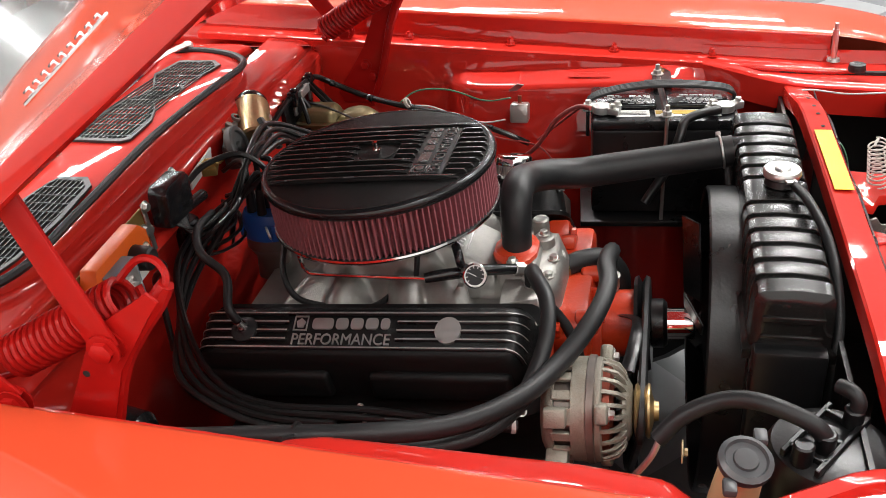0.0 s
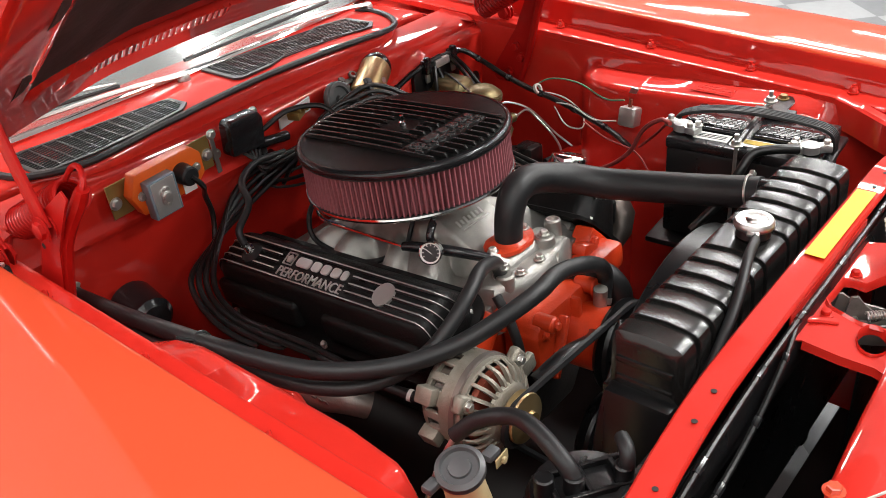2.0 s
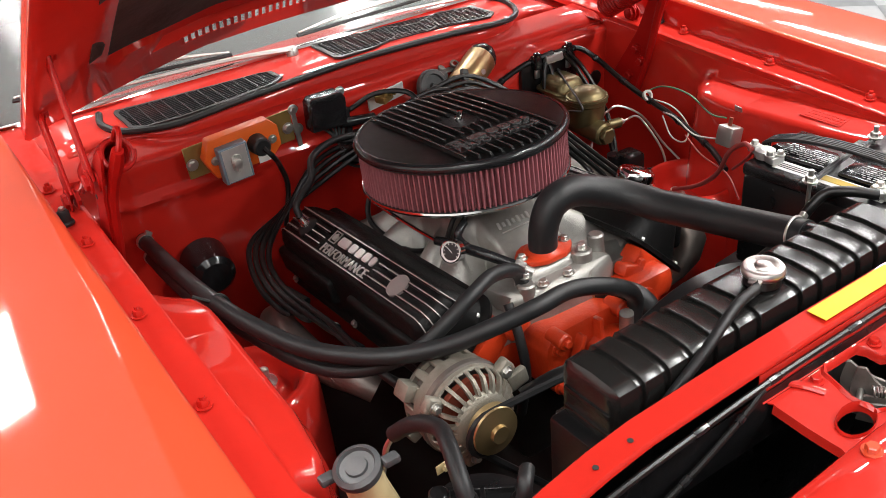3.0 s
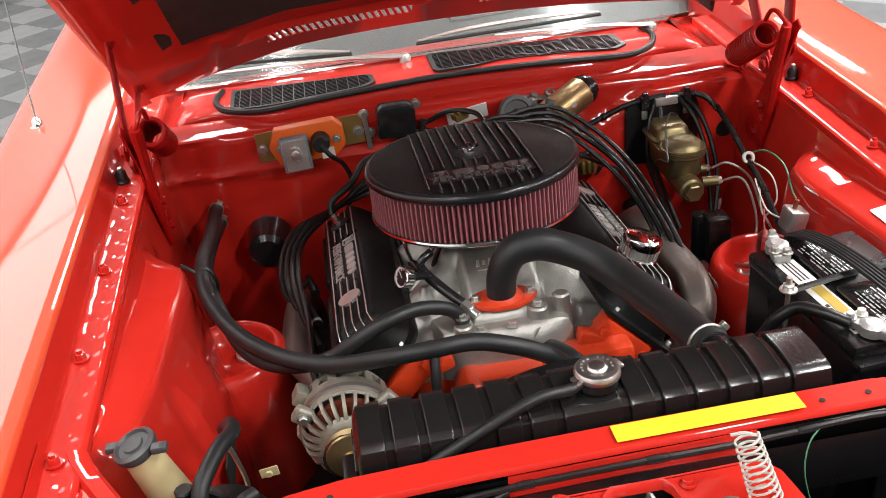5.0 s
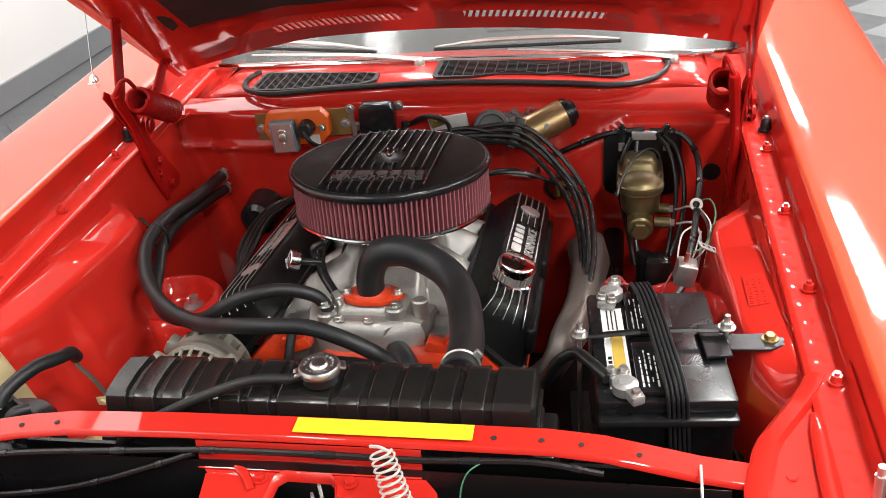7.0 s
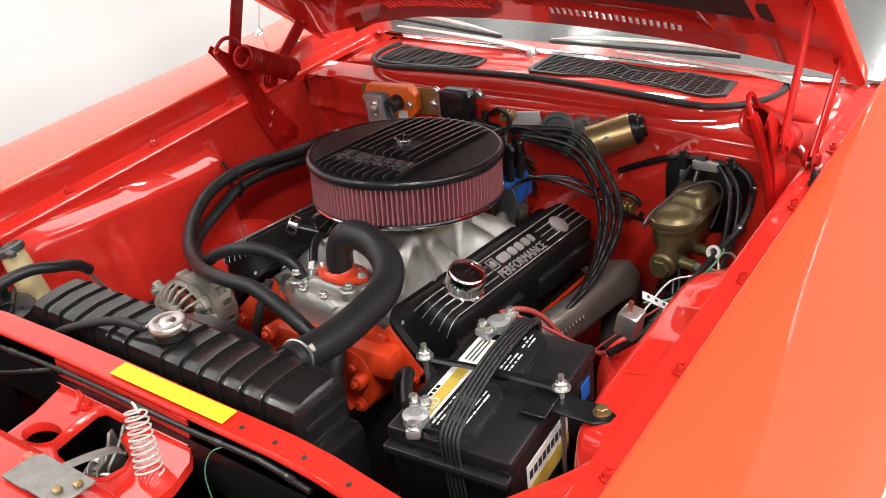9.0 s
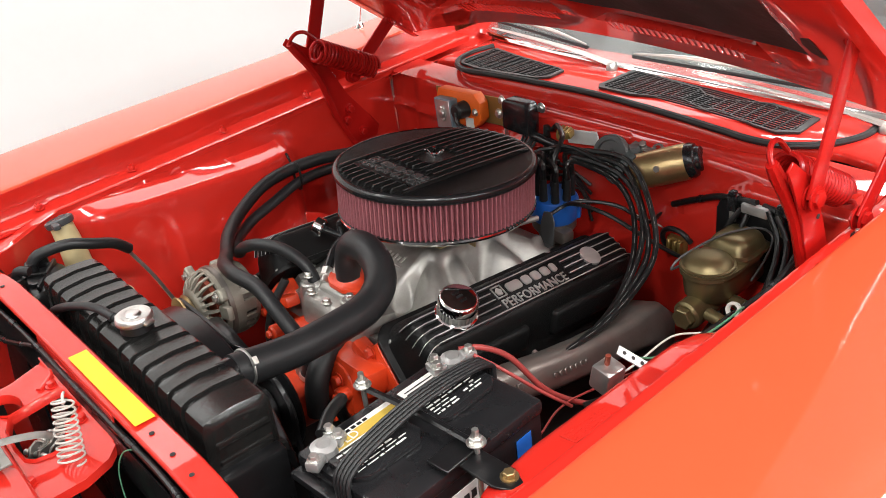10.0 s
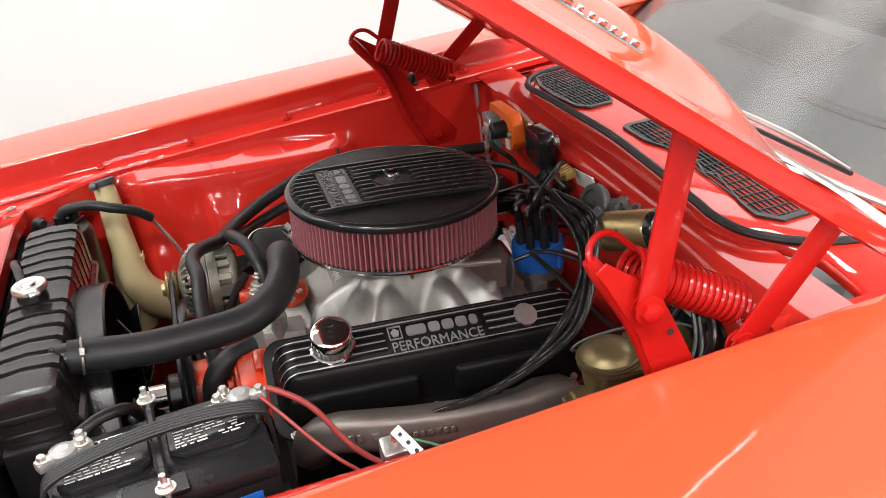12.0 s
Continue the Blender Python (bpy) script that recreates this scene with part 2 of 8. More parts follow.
FILTER = material("red_filter_gauze", (0.29, 0.090, 0.105), 0.7, vary=0.25, scale=160, bump=0.5, bump_scale=800)
PLASTIC_CREAM = material("yellowed_plastic", (0.62, 0.50, 0.27), 0.45, vary=0.08, scale=12, dirt=(0.42, 0.32, 0.15), dirt_scale=9)
YELLOW = material("yellow_tape", (0.80, 0.60, 0.02), 0.5, vary=0.05, scale=20)
ORANGE = material("orange_module_paint", (0.75, 0.12, 0.01), 0.4, vary=0.08, scale=40)
GOLD_BRACKET = material("gold_chromate_bracket", (0.33, 0.22, 0.07), 0.4, metal=0.6, vary=0.2, scale=30)
BLUE = material("blue_distributor_plastic", (0.015, 0.11, 0.45), 0.35, vary=0.1, scale=40)
BLUE_GREY = material("blue_grey_heat_sink", (0.20, 0.27, 0.31), 0.4, metal=0.3, vary=0.12, scale=40)
WHITE = material("white_print", (0.72, 0.71, 0.68), 0.5, vary=0.08, scale=50)
FADED_PRINT = material("faded_white_print", (0.58, 0.58, 0.57), 0.5, vary=0.3, scale=60)
GOLD_PRINT = material("gold_print", (0.52, 0.36, 0.06), 0.45, vary=0.08, scale=50)
LEAD = material("lead_clamp", (0.46, 0.46, 0.45), 0.4, metal=0.7, vary=0.2, scale=80, bump=0.4)
RED_WIRE = material("red_cable_sleeve", (0.30, 0.045, 0.04), 0.4, vary=0.15, scale=50)
GREEN_WIRE = material("green_wire_sleeve", (0.07, 0.22, 0.12), 0.4, vary=0.15, scale=50)
COPPER = material("copper_windings", (0.27, 0.06, 0.035), 0.4, metal=0.5, vary=0.3, scale=200)
SHADED_IRON = material("shaded_black_iron", (0.018, 0.014, 0.012), 0.45, metal=0.2, vary=0.4, scale=30, bump=0.3, bump_scale=120)
# dark that stands in for shade in pits, grilles and holes; also dark print
DARK = material("dark_shade_and_print", (0.02, 0.018, 0.017), 0.8, vary=0.3, scale=20)
INSULATION = material("dark_hood_insulation", (0.035, 0.024, 0.020), 0.85, vary=0.4, scale=18, bump=0.8, bump_scale=60)
GRILLE_GREY = material("dark_grille_metal", (0.055, 0.055, 0.057), 0.33, metal=0.5, vary=0.2, scale=60)
ALT_ALU = material("grimy_cast_aluminium", (0.32, 0.30, 0.25), 0.48, metal=0.6, vary=0.15, scale=50, bump=0.5, bump_scale=380, dirt=(0.16, 0.14, 0.10), dirt_scale=22, dirt_amount=0.6)
MESH_BLACK = material("black_grille_metal", (0.028, 0.028, 0.028), 0.45, vary=0.2, scale=60)
GREY_TRIM = material("grey_vinyl_dash", (0.030, 0.038, 0.038), 0.55, vary=0.15, scale=40, bump=0.2)
DARK_VINYL = material("dark_vinyl", (0.022, 0.026, 0.026), 0.6, vary=0.2, scale=40, bump=0.2)
DIM_WALL = material("unseen_wall_grey", (0.15, 0.15, 0.15), 0.7, vary=0.05, scale=2)
WALL = material("white_wall_paint", (0.83, 0.825, 0.81), 0.7, vary=0.03, scale=2)
SKIRT = material("grey_vinyl_skirting", (0.22, 0.23, 0.24), 0.5, vary=0.08, scale=8)
CEIL = material("pale_ceiling_tile", (0.64, 0.635, 0.62), 0.9, vary=0.05, scale=4)
TILE_A = material("light_grey_floor_tile", (0.24, 0.245, 0.25), 0.38, vary=0.08, scale=25, dirt=(0.19, 0.19, 0.19))
TILE_B = material("dark_grey_floor_tile", (0.13, 0.135, 0.14), 0.42, vary=0.1, scale=25, dirt=(0.09, 0.09, 0.09))
PALE_PRINT = material("faded_lead_print", (0.26, 0.26, 0.24), 0.6, vary=0.3, scale=80)
BRASS_DULL = material("grimy_gold_plating", (0.18, 0.142, 0.068), 0.40, metal=0.75, vary=0.25, scale=30, dirt=(0.10, 0.085, 0.05), dirt_scale=22, dirt_amount=0.7)
GEAR_GREY = material("grey_cast_gear_case", (0.10, 0.10, 0.10), 0.45, metal=0.5, vary=0.2, scale=40)
LATCH = material("phosphate_grey_steel", (0.26, 0.25, 0.23), 0.4, metal=0.6, vary=0.2, scale=60, dirt=(0.10, 0.09, 0.08), dirt_scale=40, dirt_amount=0.6)
CAP_GREY = material("grey_plastic_cap", (0.065, 0.067, 0.07), 0.35, vary=0.2, scale=60)
ROPE = material("white_cloth_wire", (0.55, 0.53, 0.48), 0.7, vary=0.1, scale=80)


def glass_material():
    mt = bpy.data.materials.new("windshield_glass")
    mt.use_nodes = True
    nt = mt.node_tree
    nt.nodes.remove(nt.nodes["Principled BSDF"])
    out = nt.nodes["Material Output"]
    tr, gl, mx, fr = (nt.nodes.new(n) for n in ("ShaderNodeBsdfTransparent", "ShaderNodeBsdfGlossy", "ShaderNodeMixShader", "ShaderNodeFresnel"))
    tr.inputs["Color"].default_value = (0.72, 0.80, 0.78, 1)
    gl.inputs["Roughness"].default_value = 0.15
    fr.inputs["IOR"].default_value = 1.6
    nt.links.new(fr.outputs[0], mx.inputs[0])
    nt.links.new(tr.outputs[0], mx.inputs[1])
    nt.links.new(gl.outputs[0], mx.inputs[2])
    # a pale diffuse film, put in for the white glare as much as for dust
    df, mx2, nz, mr, co = (nt.nodes.new(n) for n in ("ShaderNodeBsdfDiffuse", "ShaderNodeMixShader", "ShaderNodeTexNoise", "ShaderNodeMapRange", "ShaderNodeTexCoord"))
    df.inputs["Color"].default_value = (0.75, 0.75, 0.74, 1)
    nz.inputs["Scale"].default_value, nz.inputs["Detail"].default_value = 7.0, 6
    mr.inputs["To Min"].default_value, mr.inputs["To Max"].default_value = 0.07, 0.17
    nt.links.new(co.outputs["Object"], nz.inputs["Vector"])
    nt.links.new(nz.outputs["Fac"], mr.inputs["Value"])
    nt.links.new(mr.outputs["Result"], mx2.inputs[0])
    nt.links.new(mx.outputs[0], mx2.inputs[1])
    nt.links.new(df.outputs[0], mx2.inputs[2])
    nt.links.new(mx2.outputs[0], out.inputs["Surface"])
    return mt


GLASS = glass_material()


# ---- the showroom ----
def slab(name, size, at, mat, label, cat, kind="structure"):
    return thing_mesh(name, box(BM(), size, loc(*at)), mat, label, cat, kind=kind)


slab("floor", (18, 18, 0.2), (3.0, 2.0, -0.106), TILE_B, "grey vinyl showroom floor of light and dark squares", "floor")
slab("wall_west", (0.2, 18, 3.6), (-3.05, 2.0, 1.8), WALL, "plain white painted showroom wall", "wall")
# the next three walls are unseen; their dark grey keeps bounced light low
slab("wall_east", (0.2, 18, 3.6), (11.1, 2.0, 1.8), DIM_WALL, "unseen grey wall added to close off the room", "wall")
slab("wall_north", (14.0, 0.2, 3.6), (4.0, 11.1, 1.8), DIM_WALL, "unseen grey wall added to close off the room", "wall")
slab("wall_south", (14.0, 0.2, 3.6), (4.0, -7.1, 1.8), DIM_WALL, "unseen grey wall added to close off the room", "wall")
slab("ceiling", (18, 18.6, 0.2), (3.0, 2.0, 3.72), CEIL, "pale suspended showroom ceiling", "ceiling")
slab("baseboard", (0.02, 18, 0.14), (-2.94, 2.0, 0.07), SKIRT, "grey vinyl skirting along the white wall", "skirting")

# ---- the car's body ----
car = thing("car", (0, 0, 0), "red two-door muscle car standing with its hood open", "car")


def rise(y):
    """The fender line climbs gently towards the windshield."""
    return 0.055 * y


FENDER_Y = [-1.02 + 0.04 * k for k in range(69)]


def soft_step(u):
    u = min(1.0, max(0.0, u))
    return u * u * (3 - 2 * u)


def fender(s):
    prof = [(0.92, 0.30), (0.946, 0.50), (0.955, 0.68), (0.952, 0.79), (0.944, 0.864), (0.933, 0.914), (0.917, 0.937), (0.885, 0.9535), (0.82, 0.958), (0.74, 0.9585),
            (0.690, 0.9583), (0.673, 0.9573), (0.6682, 0.9555), (0.6665, 0.9525)]
    prof = [(p.x, p.y) for p in spline([(x, z, 0) for x, z in prof[:10]], 4)] + prof[10:]
    bm = BM()
    rows = []
    for y in FENDER_Y:
        front = max(0.0, (-0.72 - y) / 0.3)
        ease = min(1, max(0.0, (y + 0.5) / 1.0))
        fall = 0.016 * ease * ease * (3 - 2 * ease)
        rows.append([(s * (x - 0.04 * front * soft_step((x - 0.70) / 0.22)), y, z + rise(y) - 0.05 * front * front * (z > 0.6) - fall * soft_step((x - 0.66) / 0.24) * (z > 0.84)) for x, z in prof])
    sheet(bm, rows)
    thick(bm, 0.0015)
    fe = part("fender", bm, RED, car, "smooth red front fender", sharp=60)
    bm = BM()
    rows = []
    for y in np.arange(-0.75, 0.61, 0.0045):
        # spot welds are pressed into the flange, and its lip is slightly hammered
        near = (y + 0.75) % 0.042 - 0.021
        weld = lambda x: 0.0011 * math.exp(-(near * near + (x - 0.6295 - 0.002 * math.sin(y * 9.0)) ** 2) / 0.000030)
        wav = 0.0003 * math.sin(y * 2 * math.pi / 0.055)
        rows.append([(s * x, y, z + rise(y) - weld(x) + wav * (0.650 < x < 0.660) + 0.0003 * math.sin(y * 2 * math.pi / 0.038 + 2.0 * math.sin(y * 13.0)) * (0.60 < x < 0.619)) for x, z in ((0.6675, 0.9532), (0.6655, 0.9515), (0.6635, 0.938), (0.6605, 0.913), (0.657, 0.9048), (0.651, 0.9025), (0.642, 0.902), (0.6375, 0.9018), (0.6335, 0.9015), (0.6295, 0.9013), (0.6255, 0.9011), (0.6215, 0.9009), (0.618, 0.9008), (0.612, 0.9005), (0.609, 0.898), (0.6085, 0.886))])
    sheet(bm, rows)
    thick(bm, 0.002)
    # the fender's inner wall takes the deeper red too, for its shade
    fl = part("fender_flange", bm, RED_SHADED, car)
    for y in (0.33, 0.124, -0.1, -0.32, -0.52):
        b = BM()
        hexbolt(b, loc(s * 0.642, y, 0.9035 + rise(y)), 0.0075, 0.009, True, 0.006)
        part("bolt", b, RED_SHADED, fl)
    return fe


for side in (-1, 1):
    fender(side)


def apron(s):
    """The inner fender: a flange, a pressed shelf over the wheel house, and a wall down into the dark."""
    keys = ((-0.72, 0.0), (-0.6, 0.0), (-0.52, 0.05), (-0.47, 0.75), (-0.44, 1.0), (-0.06, 1.0), (-0.02, 0.9), (0.005, 0.62), (0.035, 0.15), (0.09, 0.0), (0.34, 0.0))
    def shelf(y):
        zc = float(np.interp(y, [-0.45, -0.1], [0.852, 0.840]))
        xc = float(np.interp(y, [-0.45, -0.35, -0.1], [0.563, 0.548, 0.536]))
        zo = 0.887 + rise(y)
        return [(0.609, zo), (0.606, max(zo - 0.015, zc + 0.0135)), (0.600, zc + 0.012), (xc + 0.010, zc + 0.002), (xc + 0.003, zc - 0.001), (xc - 0.001, zc - 0.009), (xc - 0.008, 0.79), (xc - 0.019, 0.73), (0.511, 0.66), (0.505, 0.58), (0.50, 0.42), (0.50, 0.25)]

    c = [(0.609, 0.887), (0.607, 0.872), (0.606, 0.862), (0.604, 0.83), (0.603, 0.815), (0.602, 0.80), (0.600, 0.765), (0.598, 0.71), (0.592, 0.65), (0.583, 0.58), (0.57, 0.42), (0.56, 0.25)]

    def soft(v):
        v = min(1.0, max(0.0, v))
        return v * v * (3 - 2 * v)

    def pressed(y, z):
        """A stamped block and a shallow dish in the side of the shelf."""
        top = 0.80 - 0.45 * max(0, y + 0.30)
        blk = soft((y + 0.325) / 0.02) * soft((-0.125 - y) / 0.03) * soft((top - z) / 0.022)
        rib = soft((y + 0.45) / 0.02) * soft((-0.36 - y) / 0.02) * soft((0.76 - z) / 0.02)
        return 0.015 * blk - 0.007 * rib

    bm = BM()
    rows = []
    for y in np.arange(-0.72, 0.3401, 0.0106):
        k = float(np.interp(y, [q[0] for q in keys], [q[1] for q in keys]))
        row = []
        a = shelf(y)
        for n in range(len(c)):
            for f in ((0.0, 0.5) if 4 < n < len(c) - 1 else (0.0,)):
                m = min(n + 1, len(c) - 1)
                ax, az = a[n][0] + (a[m][0] - a[n][0]) * f, a[n][1] + (a[m][1] - a[n][1]) * f
                cx, cz = c[n][0] + (c[m][0] - c[n][0]) * f, c[n][1] + (c[m][1] - c[n][1]) * f + rise(y)
                z = az * k + cz * (1 - k)
                row.append((s * (ax * k + cx * (1 - k) - pressed(y, z) * k), y, z))
        rows.append(row)
    sheet(bm, rows)
    thick(bm, 0.002)
    ob = part("inner_fender", bm, RED_SHADED, car, "red inner fender with a pressed shelf", sharp=50)
    return ob


for side in (-1, 1):
    apron(side)

# corner plates ahead of the fender flanges: pressed, with a raised rib along the inner edge
for side in (-1, 1):
    bm = BM()
    rows = []
    for y in np.linspace(-0.50, -0.90, 21):
        f = min(1, max(0, (-0.50 - y) / 0.20))
        xi = float(np.interp(y, [-0.9, -0.703, -0.629, -0.526, -0.5], [0.500, 0.516, 0.535, 0.601, 0.612]))
        z0 = 0.872 - 0.006 * f + rise(y) * 0.3 + 0.008
        rows.append([(side * x, y, z) for x, z in ((xi - 0.004, z0 - 0.055), (xi - 0.002, z0 - 0.004), (xi + 0.003, z0), (xi + 0.020, z0 + 0.001), (xi + 0.025, z0 - 0.008), (xi + 0.34 * (0.66 - xi), z0 - 0.009), (0.640, z0 - 0.008), (0.652, z0 - 0.004), (0.658, z0 + 0.010), (0.660, z0 + 0.022))])
    sheet(bm, rows)
    thick(bm, 0.0018)
    cp = part("corner_plate", bm, RED_SHADED, car, sharp=40)
    b = BM()
    tube(b, [(side * 0.609, -0.572, 0.8635), (side * 0.608, -0.60, 0.8650), (side * 0.605, -0.66, 0.8625), (side * 0.603, -0.73, 0.8600), (side * 0.603, -0.80, 0.8580)], [0.006, 0.010, 0.0105, 0.0105, 0.008], 12, 4, flat=0.7)
    part("pressed_bead", b, RED_SHADED, cp, sharp=60)
    for x, y in ((0.637, -0.600), (0.568, -0.676), (0.637, -0.675), (0.55, -0.76)):
        b = BM()
        hexbolt(b, loc(side * x, y, 0.862 + rise(y) * 0.3), 0.0068, 0.007)
        part("bolt", b, RED_SHADED, cp)

# firewall and cowl
def firewall_y(x, z):
    """Depth of the pressed firewall: a long rib, a raised slanted panel on the driver's side, and soft swells."""
    y = 0.004 * math.sin(x * 9.0)
    if x < 0.0:
        y -= 0.009 * math.exp(-((z - 0.845 - 0.02 * x) / 0.010) ** 2)
        y += 0.010 * (1 if -0.60 < x < -0.52 else 0)
    else:
        edge = 0.898 - 0.6 * max(0, 0.40 - x)
        y -= 0.022 * min(1, max(0, (edge - z) / 0.010))
    return y


bm = BM()
rows = []
for x in np.linspace(-0.605, 0.605, 81):
    tun = max(0.0, 1 - abs(x) / 0.2)
    col = [(x, 0.435, 0.9215), (x, 0.425, 0.9205), (x, 0.365, 0.917), (x, 0.352, 0.913)]
    for z in np.linspace(0.905, 0.66, 32):
        col.append((x, 0.345 + firewall_y(x, z), z))
    col += [(x, 0.36 + 0.05 * tun, 0.55), (x, 0.42, 0.35), (x, 0.46, 0.2)]
    rows.append(col)
sheet(bm, rows)
thick(bm, 0.003)
firewall = part("firewall", bm, RED_SHADED, car, "red firewall with pressed ribs", sharp=50)


COWL_X = (-0.66, -0.53, -0.50, -0.46, -0.41, -0.37, -0.2, 0.0, 0.2, 0.335, 0.396, 0.44, 0.48, 0.52, 0.66)
COWL_Y = (0.47, 0.47, 0.47, 0.445, 0.408, 0.392, 0.393, 0.400, 0.397, 0.395, 0.410, 0.445, 0.47, 0.47, 0.47)


def cowl_y(x):
    return float(np.interp(x, COWL_X, COWL_Y))


def cowl_z(x):
    """The cowl is crowned across the car."""
    return 0.9545 - 0.10 * x * x


bm = BM()
rows = []
for x in np.linspace(-0.645, 0.645, 61):
    c, z = cowl_y(x), cowl_z(x) - 0.034 * soft_step((abs(x) - 0.555) / 0.085)
    rows.append([(x, c - 0.001, min(z - 0.022, 0.918 - 0.012 * (abs(x) / 0.66) ** 2)), (x, c - 0.002, z - 0.012), (x, c + 0.003, z - 0.005), (x, c + 0.012, z - 0.0015), (x, max(c + 0.05, 0.47), z), (x, 0.56, z), (x, 0.64, z - 0.004), (x, 0.76, z - 0.014)])
sheet(bm, rows)
thick(bm, 0.002)
cowl = part("cowl_panel", bm, RED_SHADED, car, "red cowl panel under the windshield", sharp=50)
# side gutters between cowl, firewall and fenders
for side in (-1, 1):
    bm = BM()
    rows = []
    for y in np.linspace(0.33, 0.76, 12):
        dip = 0.006 * soft_step((y - 0.36) / 0.10)
        rows.append([(side * x, y, z - dip + 0.025 * (y - 0.34)) for x, z in ((0.664, 0.935), (0.660, 0.905), (0.650, 0.897), (0.625, 0.896), (0.605, 0.898), (0.595, 0.905), (0.575, 0.914))])
    sheet(bm, rows)
    thick(bm, 0.002)
    part("cowl_gutter", bm, RED_SHADED, car, sharp=60)

# the black rubber seal along the cowl's front edge
SEAL = [(-0.480, 0.575), (-0.492, 0.52), (-0.478, 0.465), (-0.445, 0.425), (-0.405, 0.400), (-0.36, 0.390)] + [(x, cowl_y(x) - 0.001) for x in (-0.28, -0.2, -0.1, 0.0, 0.1, 0.2, 0.3)] + [(0.345, 0.394), (0.396, 0.406), (0.436, 0.437), (0.468, 0.485), (0.486, 0.545), (0.48, 0.60)]
pts = [(x, y, cowl_z(x) + 0.003) for x, y in SEAL]
thing_mesh("cowl_seal", tube(BM(), pts, 0.0068, 8, 4), RUBBER, "black rubber weather seal along the red cowl", "seal")

# dark sheets added under the engine and in the nose, in place of deep shade
part("underbody_shade", box(BM(), (1.26, 1.0, 0.01), loc(0, 0.14, 0.2)), DARK, car)
part("nose_shade_floor", box(BM(), (1.2, 0.43, 0.01), loc(0, -0.83, 0.2)), DARK, car)
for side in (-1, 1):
    part("nose_shade_side", box(BM(), (0.01, 0.42, 0.66), loc(side * 0.60, -0.86, 0.53)), DARK, car)
part("nose_shade_back", box(BM(), (1.2, 0.01, 0.62), loc(0, -1.05, 0.50)), DARK, car)
# domed shock towers bulging out of the inner fenders
for side in (-1, 1):
    bm = BM()
    rev(bm, [(0.112, 0.40), (0.108, 0.58), (0.104, 0.650), (0.098, 0.669), (0.088, 0.678), (0.080, 0.676), (0.073, 0.666), (0.067, 0.650), (0.058, 0.640), (0.035, 0.637), (0, 0.636)], loc(side * 0.497, -0.045, 0), 40)
    part("shock_tower", bm, RED_SHADED, car, sharp=60)
# front cross panels: radiator yoke sides
for side in (-1, 1):
    bm = BM()
    prism(bm, [(side * 0.31, 0.25), (side * 0.52, 0.25), (side * 0.52, 0.60), (side * 0.46, 0.70), (side * 0.40, 0.80), (side * 0.31, 0.80)], 0.004, Matrix(((1, 0, 0, 0), (0, 0, 1, -0.695), (0, 1, 0, 0), (0, 0, 0, 1))))
    part("radiator_yoke", bm, BLACK_SATIN, car)

# ---- windshield, dash and wipers ----
def screen_y(x, k):
    """The windshield bows forward in the middle and leans back."""
    return 0.567 + 0.16 * (abs(x) / 0.7) ** 2.2 + 0.72 * k


bm = BM()
rows = []
for k in np.linspace(0, 1, 7):
    rows.append([(x * (1 - 0.12 * k), screen_y(x, k), cowl_z(x) - 0.004 + (1.395 - cowl_z(x)) * k + 0.02 * math.sin(math.pi * k)) for x in np.linspace(-0.72, 0.72, 21)])
sheet(bm, rows)
glass = part("windshield", bm, GLASS, car, "raked curved windshield glass", sharp=80)
glass.visible_shadow = False
bm = BM()
tube(bm, [(x, screen_y(x, 0) - 0.006, cowl_z(x) + 0.003) for x in np.linspace(-0.72, 0.72, 15)], 0.011, 8, 3, flat=0.6)
part("windshield_trim", bm, CHROME, car, "bright windshield trim")
bm = BM()
rows = []
for x in np.linspace(-0.70, 0.70, 15):
    y0 = screen_y(x, 0)
    rows.append([(x, y0 + 0.02, cowl_z(x) - 0.02), (x, y0 + 0.15, 0.965), (x, 1.045, 0.984), (x, 1.075, 0.972), (x, 1.09, 0.90), (x, 1.10, 0.6)])
sheet(bm, rows)
thick(bm, 0.01)
dash = part("dashboard", bm, GREY_TRIM, car, "dark grey dashboard top")
# loudspeaker grille and defroster slot let into the dash top
DASH_TILT = math.degrees(math.atan2(0.02, 0.30))
bm = BM()
prism(bm, [(-0.17, 0.0), (0.125, 0.0), (0.075, 0.18), (-0.27, 0.18)], 0.003, loc(-0.16, 0.805, 0.975) @ rot("X", DASH_TILT), 0.001, 1)
speaker = part("speaker_grille", bm, DARK_VINYL, dash, "ribbed dark speaker grille")
bm = BM()
for k in range(22):
    y = 0.010 + 0.0075 * k
    a, b2 = -0.165 - 0.55 * y, 0.117 - 0.28 * y
    box(bm, (b2 - a, 0.003, 0.003), loc(-0.16, 0.805, 0.9775) @ rot("X", DASH_TILT) @ loc((a + b2) / 2, y, 0.0015))
tagged(part("ribs", bm, GREY_TRIM, dash), kind="stuff")
bm = BM()
tube(bm, [(0.055, 0.752, 0.976), (0.15, 0.762, 0.974), (0.25, 0.778, 0.973), (0.45, 0.83, 0.972)], 0.004, 6, 3)
part("defroster_edge", bm, GREY_TRIM, dash)
bm = BM()
tube(bm, [(0.06, 0.742, 0.972), (0.15, 0.752, 0.970), (0.25, 0.768, 0.969), (0.45, 0.82, 0.968)], 0.009, 8, 3, flat=0.5)
part("defroster_slot", bm, DARK_VINYL, dash)
# dark boards stand in for the shaded cabin
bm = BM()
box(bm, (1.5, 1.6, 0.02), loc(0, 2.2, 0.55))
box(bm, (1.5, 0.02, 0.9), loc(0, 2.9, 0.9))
part("cabin_shade", bm, DARK, car)
